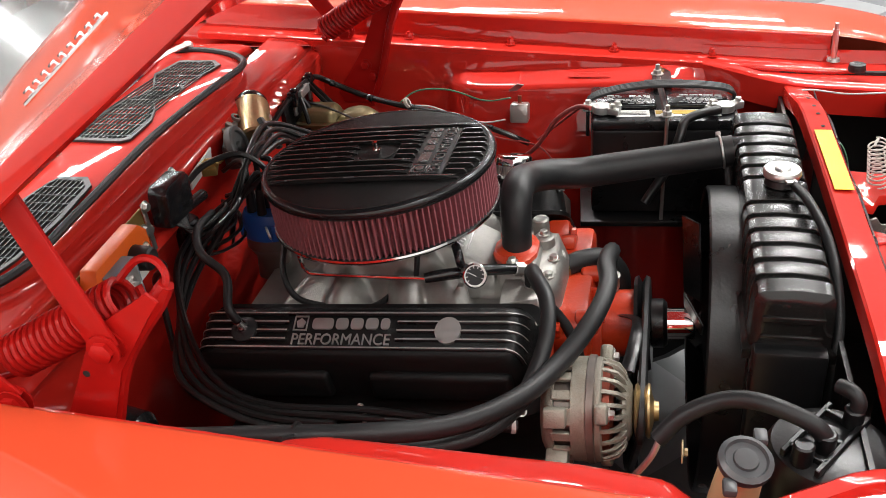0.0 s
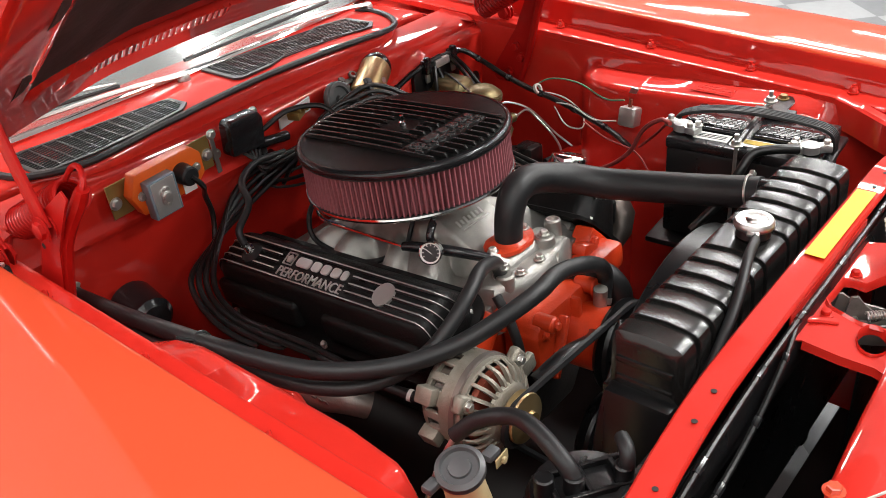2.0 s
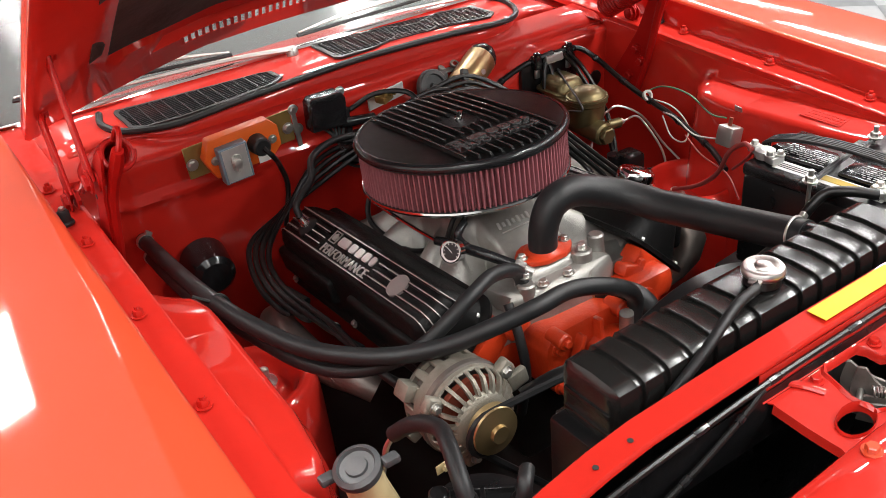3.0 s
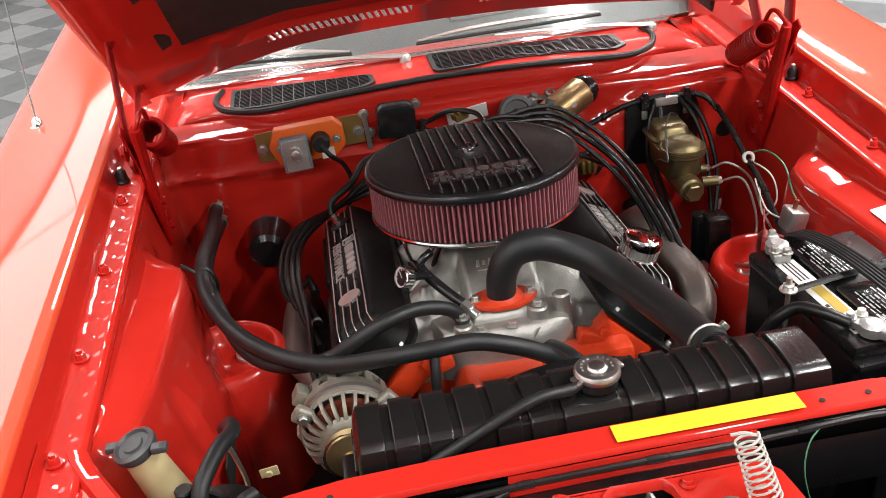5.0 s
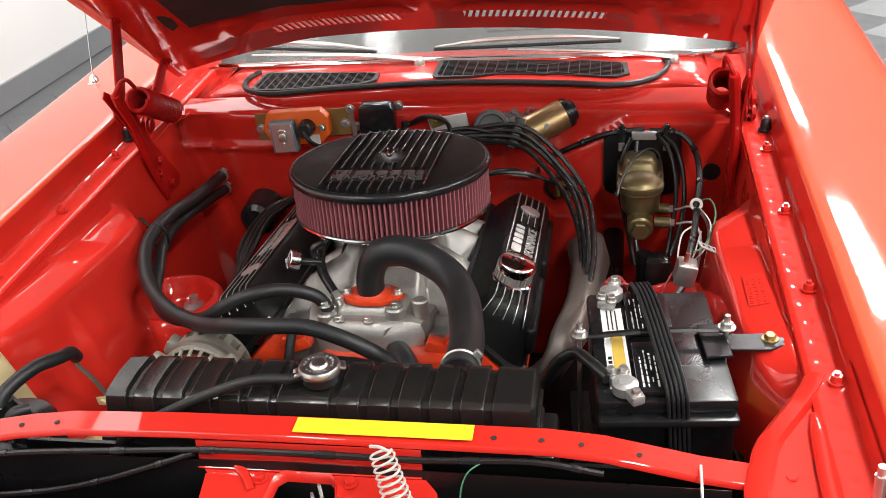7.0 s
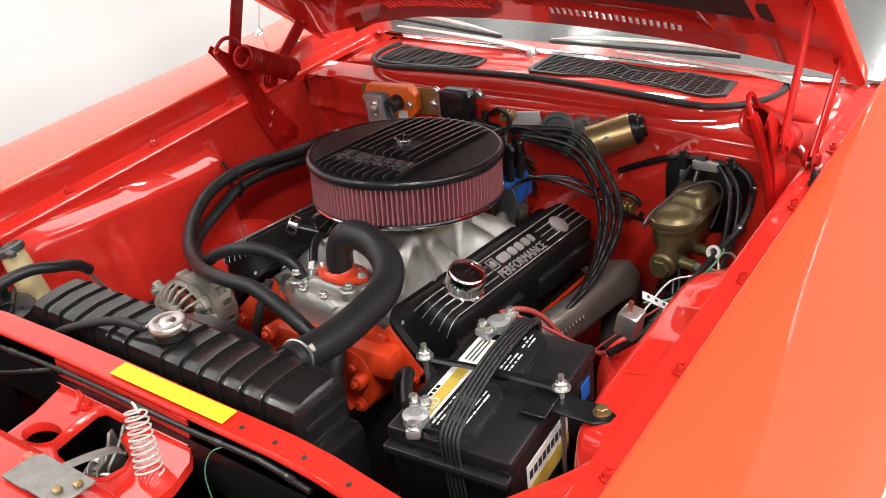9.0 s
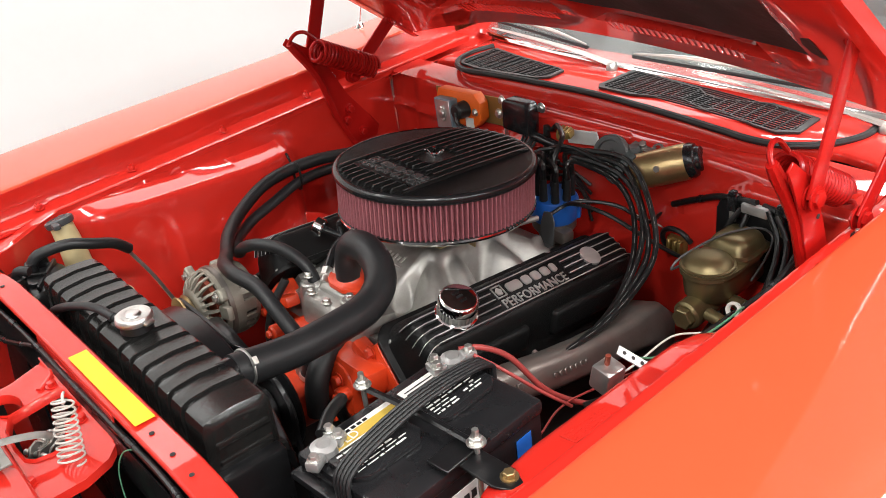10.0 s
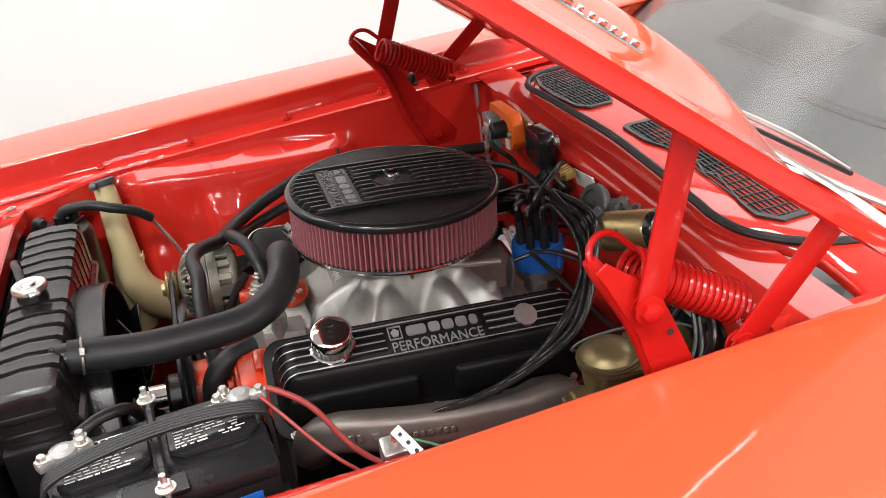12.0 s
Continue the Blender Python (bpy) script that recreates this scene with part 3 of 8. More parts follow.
for side in (-1, 1):
    part("door_trim", box(BM(), (0.03, 1.75, 0.55), loc(side * 0.76, 2.02, 0.74), 0.01), DARK_VINYL, car)
bm = BM()
sheet(bm, [[(x, y, z) for x in (-0.62, -0.3, 0, 0.3, 0.62)] for y, z in ((1.33, 1.40), (1.6, 1.44), (2.3, 1.43), (2.9, 1.30))])
thick(bm, 0.02)
part("roof", bm, RED, car)
for side in (-1, 1):
    bm = BM()
    tube(bm, [(side * 0.725, 0.76, 0.95), (side * 0.68, 1.08, 1.20), (side * 0.63, 1.40, 1.40)], 0.025, 8, 4)
    part("windshield_pillar", bm, RED, car)
    bm = BM()
    sheet(bm, [[(side * (0.95 - 0.1 * max(0, z - 0.95)), y, z) for z in (0.3, 0.6, 0.85, 0.94)] for y in (1.7, 2.3, 3.0)])
    thick(bm, 0.01)
    part("door_panel", bm, RED, car)

# ---- cowl grilles ----
def cowl_grille(outline, name_label):
    """A black pressed frame filled with fine bars; outline: corner points, clockwise from above."""
    g = thing("cowl_grille", (*outline[0], 0.955), name_label, "grille", "cowl air grilles")
    cx = sum(p[0] for p in outline) / len(outline)
    cy = sum(p[1] for p in outline) / len(outline)
    inner = [(cx + (x - cx) * 0.95, cy + (y - cy) * 0.88) for x, y in outline]
    bm = BM()
    n = len(outline)
    for k in range(n):
        a, b, c, d = outline[k], outline[(k + 1) % n], inner[(k + 1) % n], inner[k]
        lo = [bm.verts.new((x, y, cowl_z(x) + 0.0008)) for x, y in (a, b, c, d)]
        hi = [bm.verts.new((x, y, cowl_z(x) + 0.0048)) for x, y in (a, b, c, d)]
        bm.faces.new(lo), bm.faces.new(hi)
        for i in range(4):
            bm.faces.new((lo[i], lo[(i + 1) % 4], hi[(i + 1) % 4], hi[i]))
    part("grille_frame", bm, MESH_BLACK, g)

    def span(y):
        xs = []
        for k in range(n):
            (x0, y0), (x1, y1) = inner[k], inner[(k + 1) % n]
            if (y0 - y) * (y1 - y) < 0:
                xs.append(x0 + (x1 - x0) * (y - y0) / (y1 - y0))
        return (min(xs), max(xs)) if len(xs) > 1 else None

    def span_y(x):
        ys = []
        for k in range(n):
            (x0, y0), (x1, y1) = inner[k], inner[(k + 1) % n]
            if (x0 - x) * (x1 - x) < 0:
                ys.append(y0 + (y1 - y0) * (x - x0) / (x1 - x0))
        return (min(ys), max(ys)) if len(ys) > 1 else None

    x0, x1 = min(p[0] for p in inner), max(p[0] for p in inner)
    y0, y1 = min(p[1] for p in inner), max(p[1] for p in inner)
    y = y0 + 0.004
    while y < y1:
        s = span(y)
        if s:
            b = BM()
            xs = np.linspace(s[0] - 0.002, s[1] + 0.002, 7)
            loft(b, [[(x, y + dy, cowl_z(x) + dz) for dy, dz in ((-0.0009, 0.0012), (0.0009, 0.0012), (0.0009, 0.0042), (-0.0009, 0.0042))] for x in xs])
            part("grille_bar", b, GRILLE_GREY, g)
        y += 0.0085
    x = x0 + 0.012
    while x < x1:
        s = span_y(x)
        if s:
            b = BM()
            box(b, (0.0018, s[1] - s[0] + 0.004, 0.0034), loc(x, (s[0] + s[1]) / 2, cowl_z(x) + 0.003))
            part("grille_bar", b, GRILLE_GREY, g)
        x += 0.023
    # flat dark sheet on the cowl paints the shade between the bars
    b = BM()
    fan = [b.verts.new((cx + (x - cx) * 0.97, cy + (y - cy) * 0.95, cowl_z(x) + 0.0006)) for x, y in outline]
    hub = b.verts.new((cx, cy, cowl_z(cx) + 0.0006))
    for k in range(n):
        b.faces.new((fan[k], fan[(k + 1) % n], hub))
    part("grille_shade", b, DARK, g)
    return g


cowl_grille([(-0.458, 0.455), (-0.44, 0.432), (-0.37, 0.412), (-0.273, 0.405), (-0.176, 0.412), (-0.152, 0.432), (-0.155, 0.478), (-0.172, 0.487), (-0.353, 0.528), (-0.452, 0.560), (-0.458, 0.55)], "dark cowl air grille with fine bars, passenger side")
cowl_grille([(-0.028, 0.445), (-0.018, 0.432), (0.06, 0.434), (0.11, 0.452), (0.145, 0.474), (0.222, 0.450), (0.238, 0.465), (0.331, 0.447), (0.372, 0.446), (0.402, 0.472), (0.397, 0.548), (0.30, 0.555), (0.215, 0.512), (0.175, 0.520), (0.15, 0.538), (-0.018, 0.556), (-0.028, 0.545)], "long dark cowl air grille with a stepped outline")

# ---- wipers ----
def wiper(pivot, tip, blade_c, blade_d, blade_len):
    w = thing("wiper", pivot, "silver windshield wiper resting on the glass", "wiper", "windshield wipers")
    bm = BM()
    rev(bm, [(0, 0), (0.013, 0), (0.012, 0.012), (0.008, 0.017), (0, 0.018)], loc(*pivot), 14)
    part("wiper_pivot", bm, STEEL, w)
    bm = BM()
    p, q = Vector(pivot) + Vector((0, 0, 0.012)), Vector(tip)
    tube(bm, [p, p.lerp(q, 0.3) + Vector((0, 0, 0.006)), p.lerp(q, 0.7) + Vector((0, 0, 0.004)), q], [0.011, 0.008, 0.006, 0.004], 6, 4, flat=0.5)
    part("wiper_arm", bm, STEEL, w)
    bm = BM()
    c, d = Vector(blade_c), Vector(blade_d).normalized() * blade_len / 2
    tube(bm, [c - d, c - d * 0.4 + Vector((0, 0, 0.010)), c + d * 0.4 + Vector((0, 0, 0.010)), c + d], [0.002, 0.005, 0.005, 0.002], 6, 4)
    part("blade_frame", bm, STEEL, w)
    bm = BM()
    tube(bm, [c - d * 1.02 - Vector((0, 0, 0.006)), c + d * 1.02 - Vector((0, 0, 0.006))], 0.004, 6, 2, smooth=False)
    part("rubber_blade", bm, RUBBER, w)
    return w


wiper((-0.075, 0.540, 0.954), (-0.50, 0.595, 0.972), (-0.40, 0.612, 0.984), (-1, 0.10, 0.03), 0.42)
wiper((0.50, 0.58, 0.930), (0.13, 0.555, 0.978), (0.17, 0.582, 0.985), (-1, -0.05, 0.0), 0.42)

# ---- wheels under the fenders ----
for wx in (-0.76, 0.76):
    for wy in (-0.30, 2.4):
        wh = empty("wheel", (wx, wy, 0.0))
        wh.parent = car
        m = loc(wx, wy, 0.33) @ rot("Y", 90)
        part("tyre", rev(BM(), [(0.19, -0.09), (0.30, -0.10), (0.325, -0.08), (0.33, 0.0), (0.325, 0.08), (0.30, 0.10), (0.19, 0.09)], m, 32), RUBBER, wh)
        part("rim", rev(BM(), [(0, -0.05), (0.10, -0.06), (0.19, -0.08), (0.195, 0.0), (0.19, 0.08), (0.10, 0.06), (0, 0.05)], m, 28), STEEL, wh)


# ---- the hood and its hinges ----
HOOD_Y, HOOD_Z, HOOD_A = 0.455, 1.010, 38.3


def hood_pt(x, d, h=0.0):
    """A point of the open hood: d metres up from its rear edge, h above its lower skin."""
    c, s = math.cos(radians(HOOD_A)), math.sin(radians(HOOD_A))
    # it hangs a little lower on the passenger's side
    k = max(0.0, (-x - 0.30) / 0.34)
    return (x * (1 - 0.028 * k), HOOD_Y - d * c + h * s, HOOD_Z + d * s + h * c - k * (0.028 + 0.028 * d))


def hood_under(x):
    """The lower skin arches up towards the middle."""
    return -0.012 + 0.041 * (1 - (abs(x) / 0.64) ** 2)


def hood_crown(x):
    a = abs(x)
    return hood_under(x) + 0.026 + 0.038 * soft_step((0.60 - a) / 0.20)


def hood_rear(x):
    """The rear edge bows forward in the middle."""
    return 0.018 + 0.037 * (1 - (abs(x) / 0.64) ** 2)


hood = empty("hood", (0, HOOD_Y, HOOD_Z))
hood.parent = car
tagged(hood, "red hood standing open")
VENT_X = (0.05, 0.36)
XS = list(np.linspace(-0.655, 0.655, 81))
DS = [0.0, 0.006, 0.012, 0.024, 0.036, 0.05, 0.065, 0.08, 0.1, 0.12, 0.15, 0.2, 0.27, 0.35, 0.5, 0.7, 0.9, 1.05, 1.12]
bm = BM()
rows = []
for d in DS:
    rows.append([hood_pt(x, d + hood_rear(x) * (1 - min(1, d / 0.4)), hood_under(x) + 0.004 + (hood_crown(x) - hood_under(x) - 0.004) * soft_step(0.10 + 0.90 * d / 0.22) * min(1, 0.4 + d / 0.02)) for x in XS])
vs = sheet(bm, rows)


def vented(bm, ds, xs, near, far):
    """Cuts the row of air slots near the rear edge out of a skin made by sheet()."""
    bm.faces.ensure_lookup_table()
    w = len(xs) - 1
    bmesh.ops.delete(bm, geom=[bm.faces[i * w + k] for i in range(len(ds) - 1) for k in range(w) if near < (ds[i] + ds[i + 1]) / 2 < far and VENT_X[0] < abs(xs[k] + xs[k + 1]) / 2 < VENT_X[1]], context="FACES")


vented(bm, DS, XS, 0.012, 0.10)
thick(bm, 0.0012)
part("hood_skin", bm, RED, hood, sharp=50)
# rolled edges
for s in (-1, 1):
    bm = BM()
    sheet(bm, [[hood_pt(s * 0.655, d + 0.018 * max(0, 1 - d / 0.4), 0.0135), hood_pt(s * 0.6575, d + 0.018 * max(0, 1 - d / 0.4), 0.006), hood_pt(s * 0.656, d, -0.010), hood_pt(s * 0.648, d, -0.014), hood_pt(s * 0.625, d, -0.011)] for d in DS])
    part("hood_lip", bm, RED_SHADED, hood, sharp=50)
bm = BM()
# inner frame: pressed border, centre rib and cross ribs round the recesses
DD = [0.0, 0.012, 0.03, 0.065, 0.10, 0.101, 0.16, 0.185, 0.30, 0.5, 0.7, 0.9, 1.0, 1.04, 1.10]
FRAME_X = list(np.linspace(-0.64, 0.64, 41))
rows = []
for d in DD:
    row = []
    for x in FRAME_X:
        a = abs(x)
        dd = d + hood_rear(x) * (1 - min(1, d / 0.4))
        recess = 1.0 if (0.1005 < d < 0.17 and 0.05 < a < 0.40) or (0.184 < d < 1.02 and a < 0.50) else 0.0
        row.append(hood_pt(x, dd, hood_under(x) + 0.002 + 0.018 * recess))
    rows.append(row)
sheet(bm, rows)
vented(bm, DD, FRAME_X, 0.064, 0.1005)
thick(bm, 0.0015)
part("inner_frame", bm, RED_SHADED, hood, "red pressed inner frame of the hood", sharp=30)
bm = BM()
sheet(bm, [[hood_pt(x, d, hood_under(x) + 0.006 + 0.004 * math.cos(x * 40) * math.sin(d * 30)) for x in np.linspace(-0.545, 0.545, 55)] for d in np.linspace(0.215, 1.03, 33)])
thick(bm, 0.004)
part("insulation_pad", bm, INSULATION, hood, "dark brown stained insulation under the hood")
# fins between the slots near the rear edge, which let daylight through
for cx in (-1, 1):
    for k in range(22):
        b = BM()
        x = cx * (0.056 + 0.0140 * k)
        lo = hood_under(x) + 0.001
        loft(b, [[hood_pt(x + dx + cx * 0.22 * (d - 0.08), d + hood_rear(x) * (1 - d / 0.4), h) for dx, h in ((-0.0032, lo), (0.0032, lo), (0.0032, lo + 0.005), (-0.0032, lo + 0.005))] for d in (0.060, 0.105)])
        part("vent_fin", b, RED_SHADED, hood)

# chrome emblem bars on the sides of the raised middle
for s in (-1, 1):
    b = BM()
    for k in range(9):
        box(b, (0.005, 0.008 + 0.003 * (k % 3 == 0), 0.010), Matrix.Translation(hood_pt(s * 0.585, 0.415 + 0.0145 * k, 0.040)) @ rot("X", -HOOD_A) @ rot("Y", s * 20), 0.0015, 1)
    box(b, (0.004, 0.14, 0.004), Matrix.Translation(hood_pt(s * 0.588, 0.473, 0.037)) @ rot("X", -HOOD_A), 0.001, 1)
    part("emblem", b, CHROME, hood, "small chrome emblem of plain bars")


def hinge(s):
    h = empty("hood_hinge", (s * 0.60, 0.2, 0.84))
    h.parent = car
    tagged(h, "red painted hood hinge with a coil spring")
    # the passenger's hinge leans further forwards
    lean = lambda z: 0.0 if s > 0 else float(np.interp(z, [0.80, 0.86, 0.965, 1.045, 1.07], [0.0, 0.009, 0.015, 0.031, 0.035]))
    P = lambda x, y, z: (s * x, y - lean(z), z)
    # base bracket: a folded plate leaning forwards
    bm = BM()
    outline = [(0.275, 0.775), (0.205, 0.775), (0.174, 0.86), (0.143, 0.965), (0.106, 1.040), (0.095, 1.057), (0.108, 1.068), (0.130, 1.050), (0.165, 1.024), (0.182, 0.988), (0.215, 0.905), (0.285, 0.80)]
    m = Matrix(((0, 0, s, s * 0.596), (1, 0, 0, 0), (0, 1, 0, 0), (0, 0, 0, 1)))
    prism(bm, [(y - lean(z), z) for y, z in outline], 0.004, m, 0.001, 1)
    # rolled front edge
    tube(bm, [P(0.594, 0.207, 0.775), P(0.591, 0.175, 0.86), P(0.586, 0.145, 0.965), P(0.576, 0.110, 1.040), P(0.573, 0.099, 1.062)], [0.007, 0.008, 0.009, 0.011, 0.009], 8, 4)
    part("bracket", bm, RED_DARK, h)
    for y, z in ((0.235, 0.80), (0.20, 0.84), (0.215, 0.865)):
        b = BM()
        hexbolt(b, frame_of(P(0.595, y, z), (-s, 0, 0)), 0.009, 0.008)
        part("bolt", b, RED_DARK, h)
    # links to the hood
    for (a, c, w) in ((P(0.607, 0.153, 1.001), hood_pt(s * 0.622, 0.332, 0.0), 0.017), (P(0.625, 0.262, 0.930), hood_pt(s * 0.63, 0.10, -0.004), 0.018)):
        b = BM()
        a, c = Vector(a), Vector(c)
        mm = frame_of(a, c - a, (0, 1, 0))
        ln = (c - a).length
        prism(b, rounded(2 * w, 0.006, 0.0025, 2), ln, mm)
        arm = part("link_arm", b, RED_DARK, h)
        for end, way, r in ((a, -s, 0.013), (c, -s, 0.011), (a, s, 0.013)):
            b = BM()
            hexbolt(b, frame_of(end + Vector((way * 0.004, 0, 0)), (way, 0, 0)), r, 0.007)
            part("pivot_bolt", b, RED_DARK, arm)
    b = BM()
    rev(b, [(0, 0), (0.0042, 0), (0.0042, 0.0006), (0, 0.0006)], frame_of(P(0.6003, 0.184, 0.958), (s, 0, 0)), 14)
    part("hole", b, DARK, h)
    # spring
    b = BM()
    p0, p1 = P(0.562, 0.150, 1.034), P(0.574, 0.288, 0.952)
    tube(b, coil(p0, p1, 0.0235, 17, per=16), 0.0044, 7, 1, smooth=False)
    m = frame_of(p0, Vector(p1) - Vector(p0))
    rev(b, [(0.0205, 0.030), (0.0205, 0.156)], m, 18)
    tube(b, [P(0.562, 0.158, 1.057), P(0.560, 0.136, 1.080), P(0.562, 0.114, 1.083), P(0.570, 0.100, 1.068), P(0.580, 0.104, 1.048)], 0.0043, 7, 4)
    tube(b, [P(0.580, 0.290, 0.932), P(0.59, 0.304, 0.93), P(0.60, 0.30, 0.918)], 0.0043, 6, 4)
    part("spring", b, RED_DARK, h, "red painted coil spring")
    return h


for side in (-1, 1):
    hinge(side)


# ---- the engine ----
# the engine leans back: its own frame has x across, y to the rear, z up, with the lid's centre line at x = y = 0
EN = loc(-0.030, 0, 0.79) @ rot("X", -4.6) @ loc(0, 0, -0.79)


def E(x, y, z):
    return EN @ Vector((x, y, z))


engine = thing("engine", (-0.03, 0.05, 0.45), "V8 engine with black ribbed valve covers and an aluminium intake", "engine")

# block, heads, front cover
bm = BM()
prism(bm, [(-0.15, 0.585), (0.205, 0.585), (0.262, 0.640), (0.18, 0.72), (0.10, 0.69), (-0.10, 0.69), (-0.18, 0.72), (-0.205, 0.640)], 0.50, EN @ Matrix(((1, 0, 0, 0), (0, 0, 1, -0.245), (0, 1, 0, 0), (0, 0, 0, 1))), 0.012)
block = part("engine_block", bm, ENGINE_RED, engine, "orange-red painted engine block and heads")
# the orange block is made black down here, standing in for shade
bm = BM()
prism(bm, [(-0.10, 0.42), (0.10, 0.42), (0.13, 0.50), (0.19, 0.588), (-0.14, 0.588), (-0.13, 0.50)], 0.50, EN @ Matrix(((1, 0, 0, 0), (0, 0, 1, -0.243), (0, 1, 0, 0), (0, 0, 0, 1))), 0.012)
part("crankcase", bm, SHADED_IRON, engine, "black crankcase, darkened for the shade below")
# water pump housing, lower front
bm = BM()
prism(bm, rounded(0.24, 0.115, 0.035), 0.07, EN @ Matrix(((1, 0, 0, 0.02), (0, 0, 1, -0.32), (0, 1, 0, 0.648), (0, 0, 0, 1))), 0.012)
rod(bm, E(0.02, -0.30, 0.62), E(0.02, -0.385, 0.62), 0.055, 20)
box(bm, (0.12, 0.06, 0.05), EN @ loc(0.12, -0.285, 0.69), 0.012)
for bx, bz in ((-0.08, 0.68), (0.11, 0.68), (0.12, 0.61), (-0.08, 0.61)):
    hexbolt(bm, EN @ loc(bx, -0.323, bz) @ rot("X", 90), 0.009, 0.008)
part("timing_cover", bm, ENGINE_RED, engine, "orange-red painted timing cover and pump housing")
# cast ribs and bosses on the front of the cover
for x, z, h, tilt in ((-0.055, 0.640, 0.105, 24), (0.0, 0.655, 0.095, 0), (0.075, 0.645, 0.110, -28)):
    bm = BM()
    box(bm, (0.011, 0.020, h), EN @ loc(x, -0.326, z) @ rot("Y", tilt), 0.004)
    part("cover_rib", bm, ENGINE_RED, block)
for x, z in ((-0.075, 0.695), (0.045, 0.700), (0.125, 0.66)):
    bm = BM()
    rod(bm, E(x, -0.30, z), E(x, -0.338, z), 0.014, 14, bev=0.003)
    hexbolt(bm, EN @ loc(x, -0.338, z) @ rot("X", 90), 0.007, 0.006, False)
    part("cover_boss", bm, ENGINE_RED, block)
# cylinder head ends, red pads with bolts
for s in (-1, 1):
    bm = BM()
    box(bm, (0.10, 0.04, 0.045), EN @ loc(s * 0.17, -0.255, 0.695) @ rot("Y", s * 45), 0.008)
    box(bm, (0.045, 0.03, 0.022), EN @ loc(s * 0.12, -0.272, 0.718) @ rot("Y", s * 20), 0.006)
    for k in (-0.03, 0.03):
        hexbolt(bm, EN @ loc(s * 0.17 + k, -0.276, 0.695 - s * k) @ rot("X", 90), 0.008, 0.008)
    part("cylinder_head", bm, ENGINE_RED, engine)

# water pump, aluminium, above the cover
bm = BM()
loft(bm, [[E(x, y, z) for x, y in ((-0.125 * w, -0.195), (-0.112 * w, -0.250), (-0.055, -0.278 + d), (0.045, -0.282 + d), (0.095 * w, -0.262), (0.11 * w, -0.195))] for w, z, d in ((1.0, 0.672, 0.0), (1.0, 0.735, 0.0), (0.94, 0.752, 0.010), (0.80, 0.757, 0.02))])
rod(bm, E(0.03, -0.25, 0.735), E(0.043, -0.272, 0.735), 0.0165, 16)
rod(bm, E(0.04, -0.345, 0.66), E(0.036, -0.352, 0.705), 0.0115, 14)
rod(bm, E(0.045, -0.245, 0.735), E(0.045, -0.245, 0.775), 0.017, 14, bev=0.003)
rod(bm, E(0.085, -0.235, 0.735), E(0.085, -0.235, 0.785), 0.014, 12, bev=0.003)
rod(bm, E(-0.075, -0.25, 0.735), E(-0.075, -0.25, 0.765), 0.015, 12, bev=0.003)
part("water_pump", bm, ALU, engine, "bare cast aluminium water pump")
for bx, by in ((0.045, -0.245), (0.085, -0.235), (-0.075, -0.25), (-0.050, -0.262), (0.0, -0.264)):
    bm = BM()
    hexbolt(bm, EN @ loc(bx, by, 0.776 if by > -0.255 and abs(by + 0.25) < 0.02 else 0.757), 0.0068, 0.007)
    part("bolt", bm, STEEL, engine)

# intake manifold: one casting, with its plenum, eight runners, a water crossover in front and a sloping plate behind it
def near_line(x, y, ax, ay, bx, by):
    """Distance from a line on the plan, and how far along it."""
    dx, dy = bx - ax, by - ay
    u = min(1.0, max(0.0, ((x - ax) * dx + (y - ay) * dy) / (dx * dx + dy * dy)))
    return math.hypot(x - ax - u * dx, y - ay - u * dy), u


def pad(x, y, cx, cy, hx, hy, soft):
    """1 on a rectangle of the plan, falling softly to 0 round it."""
    return soft_step(1 - (max(0, abs(x - cx) - hx) / soft)) * soft_step(1 - (max(0, abs(y - cy) - hy) / soft))


def cast_z(x, y):
    floor_z = 0.716 - 0.45 * max(0.0, abs(x) - 0.150)
    forms = [floor_z, floor_z + (0.816 - floor_z) * pad(x, y, 0, 0.0, 0.074, 0.085, 0.032)]
    for s in (-1, 1):
        for ky, start in ((-0.172, -0.070), (-0.078, -0.036), (0.078, 0.036), (0.172, 0.070)):
            d, u = near_line(x, y, s * 0.050, start, s * 0.190, ky)
            crest = 0.808 - 0.020 * u - 0.062 * u * u
            forms.append(crest - 0.052 * (d / 0.037) ** 2 if d < 0.045 else floor_z)
        d, u = near_line(x, y, s * 0.03, -0.212, s * 0.175, -0.200)
        forms.append(0.758 - 0.028 * u - 0.045 * (d / 0.030) ** 2 if d < 0.036 else floor_z)
    forms.append(floor_z + (0.7705 - floor_z) * pad(x, y, 0.0, -0.212, 0.052, 0.026, 0.018))
    plate_z = 0.770 + 0.62 * min(0.075, max(0.0, y + 0.172))
    forms.append(floor_z + (plate_z - floor_z) * pad(x, y, 0.008, -0.118, 0.058, 0.052, 0.016))
    forms.append(floor_z + (0.790 - floor_z) * pad(x, y, 0.118, 0.130, 0.006, 0.006, 0.008))
    forms.append(floor_z + (0.786 - floor_z) * pad(x, y, -0.118, -0.140, 0.006, 0.006, 0.008))
    top = max(forms)
    return top + 0.004 * math.log(sum(math.exp((f - top) / 0.004) for f in forms))


bm = BM()
GX, GY = np.linspace(-0.192, 0.192, 73), np.linspace(-0.248, 0.232, 91)
top_rows = [[E(x, y, cast_z(x, y)) for x in GX] for y in GY]
grid = sheet(bm, top_rows)
rim = [v for v in grid[0]] + [r[-1] for r in grid[1:]] + [v for v in reversed(grid[-1][:-1])] + [r[0] for r in reversed(grid[1:-1])]
low = [bm.verts.new(EN @ (Vector((p.x, p.y, 0.672)))) for p in (EN.inverted() @ v.co for v in rim)]
